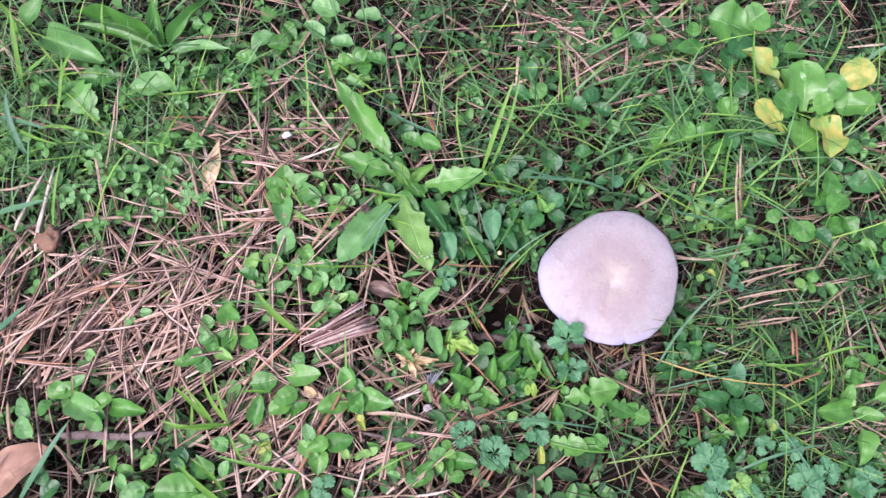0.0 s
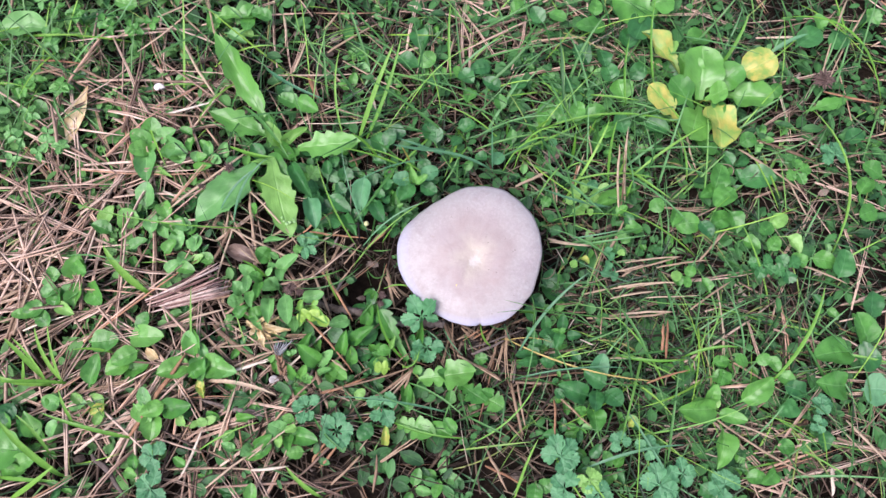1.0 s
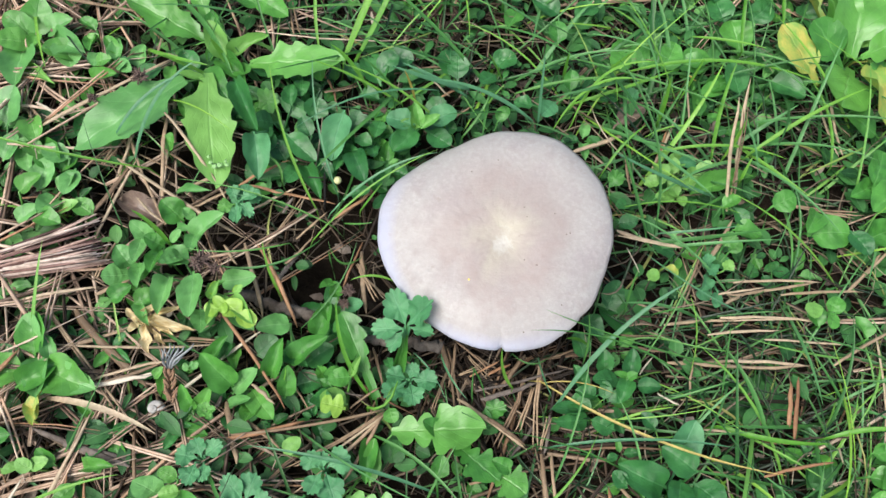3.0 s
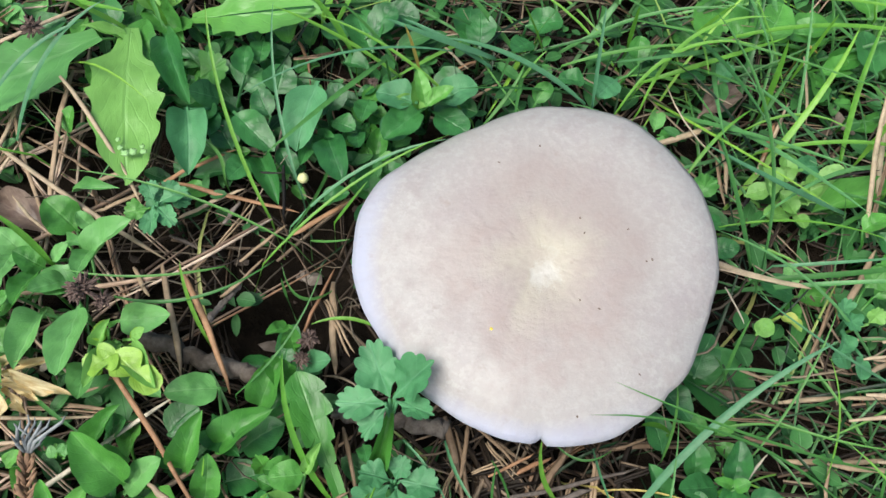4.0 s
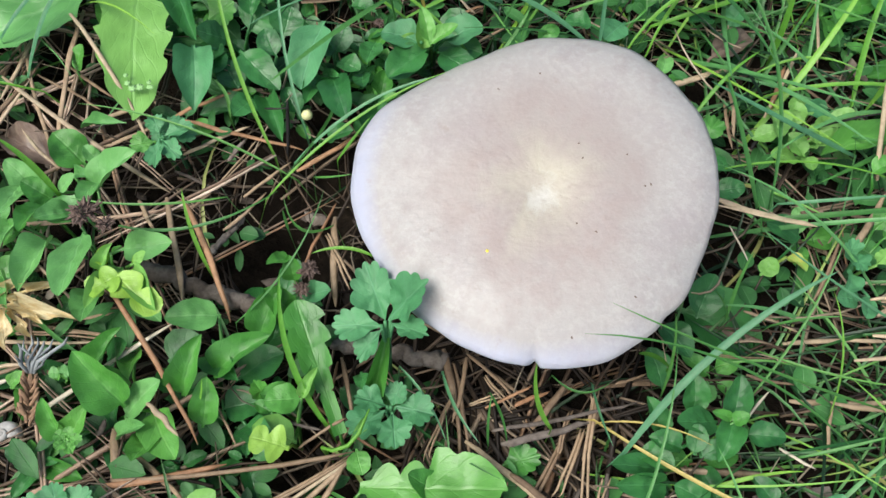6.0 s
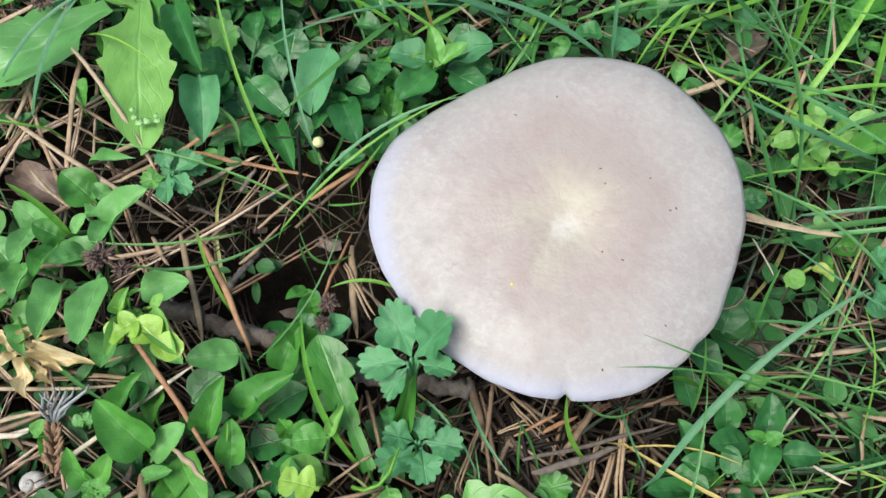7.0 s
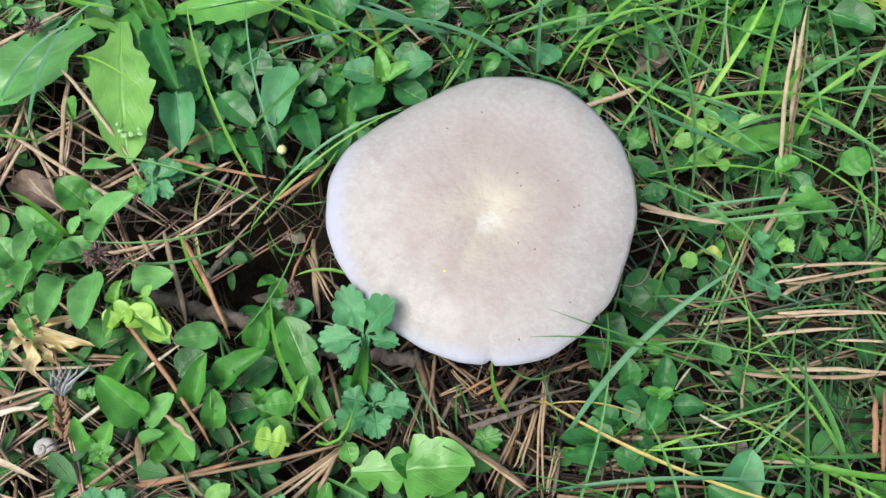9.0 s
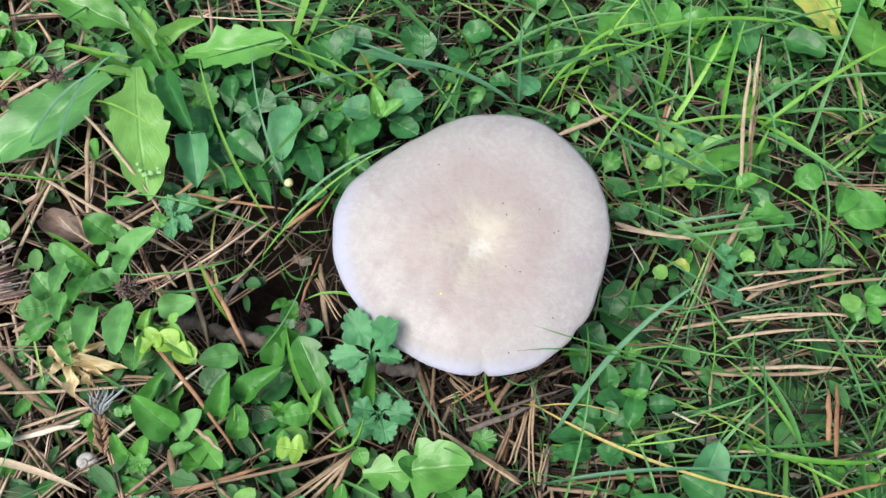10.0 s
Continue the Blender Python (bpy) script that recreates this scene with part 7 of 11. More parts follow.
needle("straw", -0.2271, 0.0322, 0.0140, -0.1747, 0.0817, 0.0160, 0.0022, 0.0000, "dry_stalk")
needle("straw", -0.2252, 0.0202, 0.0060, -0.1886, 0.0108, 0.0060, 0.0009, 0.0000, "dry_stalk")
needle("needle", -0.1921, -0.0057, 0.0080, -0.1815, 0.0244, 0.0080, 0.0024, 0.0000)
needle("straw", -0.1871, -0.0159, 0.0060, -0.1784, 0.0260, 0.0100, 0.0016, 0.0000, "dry_stalk")
needle("needle", -0.1808, -0.0340, 0.0060, -0.1781, -0.0124, 0.0060, 0.0021, 0.0000)
needle("needle", -0.1917, 0.0263, 0.0050, -0.1940, 0.0408, 0.0050, 0.0019, 0.0000)
needle("needle", -0.2323, 0.0651, 0.0050, -0.2252, 0.0485, 0.0050, 0.0014, 0.0000)
needle("pale", -0.2357, 0.0469, 0.0100, -0.2184, 0.0402, 0.0100, 0.0016, 0.0000, "dry_stalk")
needle("needle", -0.2455, 0.0532, 0.0060, -0.2328, 0.0379, 0.0060, 0.0027, 0.0000)
needle("straw", -0.1561, -0.0038, 0.0080, -0.1729, 0.0065, 0.0100, 0.0012, 0.0000, "dry_stalk")
p = thing("selfheal", -0.1623, -0.0323, 0.0, "green selfheal shoot with rounded leaves", "selfheal", "selfheal plants")
leaf(p, "oval", "mint", -0.1651, -0.0269, 0.0080, -0.1715, -0.0207, 0.0160, 0.0112)
leaf(p, "oval", "mint", -0.1647, -0.0302, 0.0080, -0.1740, -0.0355, 0.0160, 0.0122)
leaf(p, "oval", "mid", -0.1627, -0.0322, 0.0080, -0.1545, -0.0273, 0.0160, 0.0094)
leaf(p, "oval", "mid", -0.1531, -0.0150, 0.0080, -0.1606, -0.0136, 0.0160, 0.0088)
leaf(p, "oval", "mid", -0.1592, -0.0445, 0.0082, -0.1493, -0.0365, 0.0105, 0.0104)
leaf(p, "oval", "mid", -0.1692, -0.0449, 0.0109, -0.1614, -0.0377, 0.0154, 0.0086)
p = thing("selfheal", -0.1400, -0.0186, 0.0, "green selfheal shoot with rounded leaves", "selfheal", "selfheal plants")
leaf(p, "oval", "mint", -0.1400, -0.0186, 0.0080, -0.1509, -0.0211, 0.0160, 0.0123)
p = thing("selfheal", -0.1901, -0.0784, 0.0, "green selfheal with large oval leaves beside bare needles", "selfheal", "selfheal plants")
leaf(p, "oval", "mint", -0.1951, -0.0741, 0.0060, -0.1985, -0.0584, 0.0180, 0.0128)
leaf(p, "round", "mint", -0.1891, -0.0798, 0.0060, -0.1625, -0.0843, 0.0180, 0.0163)
leaf(p, "oval", "mint", -0.1930, -0.0730, 0.0060, -0.1853, -0.0908, 0.0180, 0.0123)
leaf(p, "round", "yellow", -0.1877, -0.0896, 0.0060, -0.1827, -0.1019, 0.0180, 0.0079)
leaf(p, "round", "mint", -0.1857, -0.0755, 0.0102, -0.1899, -0.0657, 0.0141, 0.0084)
p = thing("cinquefoil", -0.1100, -0.1053, 0.0, "blue green cinquefoil leaf with scalloped lobes", "cinquefoil", "cinquefoil plants")
leaf(p, "crenate", "blue", -0.1097, -0.1044, 0.0140, -0.1141, -0.0976, 0.0180, 0.0072)
leaf(p, "crenate", "blue", -0.1090, -0.1040, 0.0140, -0.1024, -0.0973, 0.0180, 0.0072)
leaf(p, "crenate", "blue", -0.1112, -0.1051, 0.0140, -0.1202, -0.1052, 0.0180, 0.0077)
leaf(p, "crenate", "blue", -0.1116, -0.1067, 0.0140, -0.1124, -0.1166, 0.0180, 0.0077)
leaf(p, "crenate", "blue", -0.1084, -0.1063, 0.0140, -0.1061, -0.1142, 0.0180, 0.0069)
p = thing("cinquefoil", -0.0879, -0.1199, 0.0, "blue green cinquefoil leaf with scalloped lobes", "cinquefoil", "cinquefoil plants")
leaf(p, "crenate", "blue", -0.0882, -0.1190, 0.0140, -0.0985, -0.1104, 0.0180, 0.0090)
leaf(p, "crenate", "blue", -0.0876, -0.1182, 0.0140, -0.0858, -0.1069, 0.0180, 0.0091)
leaf(p, "crenate", "blue", -0.0865, -0.1196, 0.0140, -0.0759, -0.1182, 0.0180, 0.0104)
leaf(p, "crenate", "blue", -0.0869, -0.1212, 0.0140, -0.0797, -0.1300, 0.0180, 0.0103)
leaf(p, "crenate", "blue", -0.0885, -0.1214, 0.0140, -0.0909, -0.1317, 0.0180, 0.0097)
leaf(p, "crenate", "blue", -0.0896, -0.1200, 0.0140, -0.0981, -0.1264, 0.0180, 0.0095)
p = thing("cinquefoil", -0.0588, -0.1008, 0.0, "blue green cinquefoil leaf with scalloped lobes", "cinquefoil", "cinquefoil plants")
leaf(p, "crenate", "blue", -0.0589, -0.1004, 0.0140, -0.0619, -0.0944, 0.0180, 0.0072)
leaf(p, "crenate", "blue", -0.0575, -0.0994, 0.0140, -0.0486, -0.0939, 0.0180, 0.0103)
leaf(p, "crenate", "blue", -0.0578, -0.1018, 0.0140, -0.0505, -0.1141, 0.0180, 0.0105)
leaf(p, "crenate", "blue", -0.0594, -0.1021, 0.0140, -0.0630, -0.1119, 0.0180, 0.0077)
leaf(p, "crenate", "blue", -0.0605, -0.1006, 0.0140, -0.0681, -0.0963, 0.0180, 0.0083)
p = thing("dandelion", -0.0419, -0.0953, 0.0, "bright green jagged dandelion leaves spread over needles", "dandelion", "dandelion plants")
leaf(p, "dent", "lime", -0.0340, -0.0800, 0.0080, 0.0052, -0.0716, 0.0160, 0.0235)
leaf(p, "dent", "lime", -0.0480, -0.1100, 0.0080, -0.0205, -0.1165, 0.0150, 0.0180)
leaf(p, "round", "mid", -0.0255, -0.1105, 0.0080, -0.0090, -0.1175, 0.0130, 0.0105)
leaf(p, "oval", "lime", -0.0390, -0.1040, 0.0060, -0.0405, -0.0850, 0.0120, 0.0085)
leaf(p, "dent", "mid", -0.0060, -0.0800, 0.0070, 0.0145, -0.0925, 0.0140, 0.0170)
leaf(p, "dent", "lime", 0.0105, -0.0890, 0.0080, 0.0265, -0.0960, 0.0130, 0.0165)
leaf(p, "oval", "mid", -0.0430, -0.0830, 0.0060, -0.0405, -0.1018, 0.0160, 0.0082)
leaf(p, "round", "light", -0.0772, -0.0971, 0.0116, -0.0716, -0.0904, 0.0158, 0.0072)
leaf(p, "oval", "yellow", -0.0545, -0.1273, 0.0060, -0.0537, -0.1152, 0.0160, 0.0061)
leaf(p, "oval", "mid", -0.0117, -0.0765, 0.0060, -0.0205, -0.0743, 0.0160, 0.0084)
grass("straw", -0.1832, -0.0913, 0.0080, -0.1325, -0.0981, 0.0100, 0.0029, 0.0028)
grass("blue", -0.0127, -0.1019, 0.0100, -0.0912, -0.0971, 0.0200, 0.0016, 0.0000)
grass("grass", -0.0410, -0.0832, 0.0100, 0.0008, -0.1068, 0.0200, 0.0016, 0.0000)
grass("grass", -0.1083, -0.1064, 0.0080, -0.0794, -0.1339, 0.0200, 0.0016, 0.0000)
grass("light", -0.1803, -0.1380, 0.0100, -0.1399, -0.1170, 0.0180, 0.0014, 0.0000)
grass("grass", -0.0150, -0.1084, 0.0060, -0.0060, -0.0825, 0.0200, 0.0012, 0.0000)
grass("light", -0.0507, -0.1108, 0.0100, 0.0028, -0.1187, 0.0150, 0.0016, 0.0000)
needle("straw", -0.1713, -0.1389, 0.0080, -0.1614, -0.0934, 0.0100, 0.0016, 0.0000, "dry_stalk")
needle("bark", -0.1703, -0.1083, 0.0060, -0.1396, -0.1125, 0.0080, 0.0035, 0.0000, "twig")
needle("red", -0.1583, -0.1446, 0.0060, -0.1643, -0.1194, 0.0080, 0.0016, 0.0000)
needle("red", -0.1527, -0.1361, 0.0060, -0.1562, -0.1203, 0.0100, 0.0014, 0.0000)
needle("straw", -0.1468, -0.1422, 0.0100, -0.1127, -0.1139, 0.0120, 0.0011, 0.0000, "dry_stalk")
needle("needle", -0.1429, -0.0986, 0.0060, -0.1283, -0.1410, 0.0080, 0.0019, 0.0000)
needle("needle", -0.1011, -0.0932, 0.0100, -0.0376, -0.0715, 0.0120, 0.0016, -0.0015)
needle("needle", -0.0387, -0.0727, 0.0100, -0.0757, -0.1035, 0.0080, 0.0017, 0.0000)
needle("needle", -0.0385, -0.0736, 0.0100, -0.0707, -0.1127, 0.0060, 0.0017, 0.0000)
needle("needle", -0.0394, -0.0737, 0.0100, -0.0508, -0.1041, 0.0060, 0.0017, 0.0000)
needle("straw", -0.0392, -0.0745, 0.0100, -0.0606, -0.0959, 0.0080, 0.0011, 0.0000, "dry_stalk")
needle("needle", -0.1671, -0.0828, 0.0080, -0.1378, -0.0679, 0.0100, 0.0017, 0.0000)
needle("pale", -0.1671, -0.0827, 0.0080, -0.1405, -0.0742, 0.0120, 0.0022, 0.0000, "dry_stalk")
needle("needle", -0.1976, -0.0513, 0.0080, -0.1354, -0.1046, 0.0060, 0.0022, 0.0000)
needle("needle", -0.1888, -0.0710, 0.0060, -0.1594, -0.0556, 0.0060, 0.0020, 0.0000)
needle("straw", -0.1872, -0.0677, 0.0080, -0.1117, -0.0534, 0.0060, 0.0013, 0.0000, "dry_stalk")
needle("needle", -0.1072, -0.0792, 0.0060, -0.0960, -0.1044, 0.0060, 0.0027, 0.0000)
needle("needle", -0.0990, -0.0848, 0.0060, -0.0796, -0.0953, 0.0060, 0.0017, 0.0000)
needle("needle", -0.0816, -0.1087, 0.0060, -0.0711, -0.0956, 0.0060, 0.0012, 0.0000)
needle("straw", -0.2088, -0.0519, 0.0100, -0.1758, -0.0393, 0.0100, 0.0017, 0.0000, "dry_stalk")
needle("needle", -0.1765, -0.0430, 0.0100, -0.1634, -0.0335, 0.0100, 0.0020, 0.0000)
needle("needle", -0.1051, -0.1345, 0.0060, -0.0991, -0.1257, 0.0060, 0.0016, 0.0000)
needle("red", -0.0984, -0.1350, 0.0060, -0.0892, -0.1258, 0.0060, 0.0016, 0.0000)
needle("straw", -0.0716, -0.1311, 0.0060, -0.0641, -0.1205, 0.0060, 0.0010, 0.0000, "dry_stalk")
needle("needle", -0.0558, -0.1209, 0.0060, -0.0447, -0.1096, 0.0060, 0.0016, 0.0000)
needle("needle", -0.1756, -0.1387, 0.0060, -0.1606, -0.1450, 0.0060, 0.0014, 0.0000)
needle("needle", -0.1122, -0.1324, 0.0060, -0.1196, -0.1288, 0.0060, 0.0014, 0.0000)
p = thing("selfheal", -0.1192, -0.1235, 0.0, "green selfheal seedling with oval leaves on brown needles", "selfheal", "selfheal plants")
leaf(p, "oval", "mint", -0.1235, -0.1226, 0.0060, -0.1339, -0.1190, 0.0160, 0.0129)
leaf(p, "oval", "mid", -0.1209, -0.1242, 0.0060, -0.1015, -0.1268, 0.0160, 0.0128)
leaf(p, "oval", "mid", -0.1209, -0.1242, 0.0060, -0.1195, -0.1335, 0.0160, 0.0076)
leaf(p, "oval", "light", -0.1153, -0.1191, 0.0116, -0.1230, -0.1219, 0.0146, 0.0064)
leaf(p, "oval", "light", -0.1273, -0.1244, 0.0083, -0.1273, -0.1328, 0.0108, 0.0067)
leaf(p, "round", "lime", -0.1178, -0.1149, 0.0095, -0.1261, -0.1124, 0.0134, 0.0071)
leaf(p, "oval", "lime", -0.1091, -0.1348, 0.0075, -0.1209, -0.1371, 0.0111, 0.0095)
p = thing("selfheal", -0.1485, -0.1350, 0.0, "green selfheal seedling with oval leaves on brown needles", "selfheal", "selfheal plants")
leaf(p, "oval", "mint", -0.1450, -0.1335, 0.0060, -0.1503, -0.1394, 0.0160, 0.0095)
leaf(p, "oval", "mid", -0.1443, -0.1344, 0.0060, -0.1331, -0.1263, 0.0160, 0.0086)
leaf(p, "oval", "mint", -0.1561, -0.1371, 0.0117, -0.1643, -0.1332, 0.0167, 0.0069)
p = thing("selfheal", -0.1719, -0.1193, 0.0, "green selfheal seedling with oval leaves on brown needles", "selfheal", "selfheal plants")
leaf(p, "oval", "lime", -0.1593, -0.1172, 0.0060, -0.1472, -0.1139, 0.0160, 0.0065)
leaf(p, "oval", "light", -0.1769, -0.1207, 0.0113, -0.1844, -0.1184, 0.0138, 0.0064)
leaf(p, "oval", "light", -0.1795, -0.1200, 0.0103, -0.1724, -0.1158, 0.0126, 0.0064)
p = thing("selfheal", -0.0645, -0.1121, 0.0, "green selfheal seedling with oval leaves on brown needles", "selfheal", "selfheal plants")
leaf(p, "round", "deep", -0.0645, -0.1121, 0.0119, -0.0719, -0.1247, 0.0144, 0.0112)
p = thing("selfheal", -0.0083, -0.1062, 0.0, "green selfheal seedling with oval leaves on brown needles", "selfheal", "selfheal plants")
leaf(p, "round", "mid", -0.0115, -0.0970, 0.0088, -0.0105, -0.0870, 0.0132, 0.0082)
leaf(p, "round", "mid", -0.0051, -0.1155, 0.0110, -0.0141, -0.1068, 0.0144, 0.0096)
p = thing("weed", 0.0923, -0.0821, 0.0, "cluster of rounded dull green leaves in the grass", "weed", "weed plants")
leaf(p, "oval", "deep", 0.0873, -0.0832, 0.0060, 0.0669, -0.0786, 0.0160, 0.0156)
leaf(p, "oval", "deep", 0.0986, -0.0795, 0.0060, 0.1088, -0.0885, 0.0160, 0.0149)
leaf(p, "oval", "deep", 0.0935, -0.0787, 0.0060, 0.0907, -0.0935, 0.0160, 0.0116)
leaf(p, "oval", "blue", 0.0910, -0.0713, 0.0060, 0.0965, -0.0551, 0.0160, 0.0152)
leaf(p, "oval", "deep", 0.0990, -0.0754, 0.0110, 0.0829, -0.0682, 0.0151, 0.0133)
leaf(p, "oval", "mid", 0.0909, -0.0922, 0.0060, 0.0925, -0.1066, 0.0160, 0.0147)
leaf(p, "round", "mid", 0.0860, -0.0945, 0.0080, 0.0772, -0.0939, 0.0126, 0.0066)
p = thing("weed", 0.0695, -0.0865, 0.0, "cluster of rounded dull green leaves in the grass", "weed", "weed plants")
leaf(p, "oval", "deep", 0.0695, -0.0865, 0.0107, 0.0625, -0.0811, 0.0128, 0.0076)
p = thing("weed", 0.0544, -0.0599, 0.0, "cluster of rounded dull green leaves in the grass", "weed", "weed plants")
leaf(p, "oval", "deep", 0.0491, -0.0568, 0.0060, 0.0341, -0.0591, 0.0160, 0.0075)
leaf(p, "oval", "deep", 0.0511, -0.0599, 0.0060, 0.0364, -0.0649, 0.0160, 0.0081)
leaf(p, "round", "deep", 0.0632, -0.0630, 0.0070, 0.0521, -0.0609, 0.0115, 0.0085)
p = thing("weed", 0.0198, -0.0873, 0.0, "cluster of rounded dull green leaves in the grass", "weed", "weed plants")
leaf(p, "oval", "mid", 0.0198, -0.0873, 0.0086, 0.0114, -0.0852, 0.0132, 0.0073)
p = thing("weed", 0.0804, -0.0597, 0.0, "cluster of rounded dull green leaves in the grass", "weed", "weed plants")
leaf(p, "round", "deep", 0.0804, -0.0597, 0.0089, 0.0736, -0.0538, 0.0115, 0.0068)
grass("yellow", 0.0273, -0.0471, 0.0080, 0.1356, -0.0709, 0.0160, 0.0012, -0.0074)
grass("light", 0.0073, -0.1210, 0.0100, 0.0504, -0.0704, 0.0300, 0.0014, -0.0070)
grass("grass", 0.0015, -0.1038, 0.0100, 0.0315, -0.1168, 0.0200, 0.0016, 0.0000)
grass("blue", 0.0362, -0.0748, 0.0100, 0.1116, -0.0637, 0.0200, 0.0014, 0.0027)
needle("red", 0.1275, -0.0724, 0.0120, 0.1573, -0.0615, 0.0140, 0.0017, 0.0000)
needle("red", 0.1424, -0.0531, 0.0080, 0.1443, -0.0245, 0.0080, 0.0020, 0.0000)
needle("red", 0.0637, -0.1119, 0.0080, 0.0627, -0.0870, 0.0060, 0.0019, 0.0000)
needle("needle", 0.0321, -0.0782, 0.0060, 0.0420, -0.1142, 0.0060, 0.0022, 0.0000)
needle("needle", 0.0363, -0.0776, 0.0060, 0.0430, -0.1078, 0.0060, 0.0017, 0.0000)
needle("needle", 0.0065, -0.0671, 0.0080, 0.0250, -0.0760, 0.0060, 0.0020, 0.0000)
needle("straw", 0.0957, -0.0262, 0.0060, 0.1509, -0.0179, 0.0060, 0.0017, 0.0000, "dry_stalk")
needle("straw", 0.1144, -0.0027, 0.0060, 0.1507, 0.0046, 0.0060, 0.0011, 0.0000, "dry_stalk")
needle("straw", 0.1291, -0.0089, 0.0060, 0.1689, -0.0044, 0.0060, 0.0012, 0.0000, "dry_stalk")
needle("straw", 0.1616, -0.0158, 0.0060, 0.1928, 0.0079, 0.0060, 0.0014, 0.0000, "dry_stalk")
needle("straw", 0.1053, 0.0079, 0.0100, 0.1269, 0.0153, 0.0100, 0.0012, 0.0000, "dry_stalk")
needle("needle", 0.0631, -0.0819, 0.0060, 0.0901, -0.1055, 0.0060, 0.0017, 0.0000)
needle("straw", 0.1025, -0.0555, 0.0060, 0.1268, -0.0535, 0.0060, 0.0012, 0.0000, "dry_stalk")
needle("straw", 0.1633, -0.0531, 0.0060, 0.1620, -0.0609, 0.0120, 0.0010, 0.0000, "dry_stalk")
needle("straw", 0.1864, -0.0284, 0.0060, 0.1842, -0.0482, 0.0060, 0.0014, 0.0000, "dry_stalk")
needle("needle", 0.0265, -0.1022, 0.0060, 0.0396, -0.1146, 0.0060, 0.0019, 0.0000)
needle("pale", 0.0798, -0.0440, 0.0100, 0.0904, -0.0476, 0.0100, 0.0010, 0.0000, "dry_stalk")
needle("straw", 0.1132, 0.0640, 0.0060, 0.1100, 0.1161, 0.0300, 0.0022, 0.0000, "dry_stalk")
needle("straw", 0.0710, 0.0702, 0.0060, 0.0811, 0.1018, 0.0080, 0.0015, 0.0000, "dry_stalk")
needle("needle", 0.0576, 0.0810, 0.0060, 0.0612, 0.0600, 0.0060, 0.0019, 0.0000)
needle("straw", 0.1550, 0.1226, 0.0080, 0.1639, 0.0925, 0.0100, 0.0015, 0.0000, "dry_stalk")
needle("straw", 0.1370, 0.0622, 0.0080, 0.1723, 0.0603, 0.0080, 0.0011, 0.0000, "dry_stalk")
needle("straw", 0.1137, 0.0165, 0.0060, 0.1562, 0.0244, 0.0060, 0.0016, 0.0000, "dry_stalk")
needle("needle", 0.1021, 0.0275, 0.0060, 0.1124, 0.0496, 0.0060, 0.0022, 0.0000)
needle("straw", 0.1691, 0.0225, 0.0060, 0.1863, 0.0453, 0.0060, 0.0018, 0.0000, "dry_stalk")
p = thing("weed", 0.1758, -0.0786, 0.0, "pale round bright green leaf sprig in the grass", "weed", "weed plants")
leaf(p, "oval", "lime", 0.1781, -0.0842, 0.0080, 0.1527, -0.0937, 0.0180, 0.0188)
leaf(p, "oval", "light", 0.1719, -0.0745, 0.0096, 0.1773, -0.0862, 0.0142, 0.0099)
leaf(p, "round", "mid", 0.1774, -0.0773, 0.0080, 0.1725, -0.0711, 0.0180, 0.0086)
p = thing("weed", 0.1792, -0.0569, 0.0, "pale round bright green leaf sprig in the grass", "weed", "weed plants")
leaf(p, "oval", "mid", 0.1745, -0.0544, 0.0114, 0.1856, -0.0521, 0.0149, 0.0084)
leaf(p, "oval", "mid", 0.1838, -0.0594, 0.0124, 0.1780, -0.0704, 0.0182, 0.0100)
p = thing("weed", 0.1740, -0.0030, 0.0, "pale round bright green leaf sprig in the grass", "weed", "weed plants")
leaf(p, "oval", "mid", 0.1740, -0.0030, 0.0129, 0.1691, 0.0068, 0.0159, 0.0088)
p = thing("weed", 0.1547, 0.0102, 0.0, "pale round bright green leaf sprig in the grass", "weed", "weed plants")
leaf(p, "round", "light", 0.1512, 0.0129, 0.0092, 0.1490, 0.0032, 0.0138, 0.0079)
leaf(p, "round", "mid", 0.1583, 0.0075, 0.0136, 0.1558, -0.0013, 0.0163, 0.0071)
p = thing("weed", 0.1159, -0.1033, 0.0, "pale round bright green leaf sprig in the grass", "weed", "weed plants")
leaf(p, "oval", "yellow", 0.1159, -0.1033, 0.0080, 0.1161, -0.0981, 0.0180, 0.0049)
p = thing("yellowing_rosette", 0.1719, 0.1563, 0.0, "rosette of broad spoon leaves, green and turning yellow", "rosette plant", "rosette plant plants")
leaf(p, "spoon", "lime", 0.1691, 0.1511, 0.0140, 0.1685, 0.1870, 0.0340, 0.0318)
leaf(p, "spoon", "lime", 0.1677, 0.1533, 0.0120, 0.1535, 0.1815, 0.0300, 0.0211)
leaf(p, "spoon", "yellow", 0.1567, 0.1712, 0.0100, 0.1276, 0.2034, 0.0280, 0.0161)
leaf(p, "spoon", "yellow", 0.1533, 0.1335, 0.0100, 0.1275, 0.1538, 0.0280, 0.0170)
leaf(p, "spoon", "mid", 0.1645, 0.1442, 0.0120, 0.1449, 0.1606, 0.0280, 0.0204)
leaf(p, "spoon", "mid", 0.1814, 0.1587, 0.0120, 0.1976, 0.1744, 0.0300, 0.0211)
leaf(p, "spoon", "yellow", 0.1994, 0.1744, 0.0100, 0.2263, 0.1863, 0.0280, 0.0247)
leaf(p, "spoon", "lime", 0.1897, 0.1580, 0.0100, 0.2219, 0.1520, 0.0280, 0.0205)
leaf(p, "spoon", "yellow", 0.1775, 0.1517, 0.0140, 0.1845, 0.1109, 0.0300, 0.0279)
leaf(p, "spoon", "lime", 0.1713, 0.1473, 0.0100, 0.1585, 0.1124, 0.0280, 0.0259)
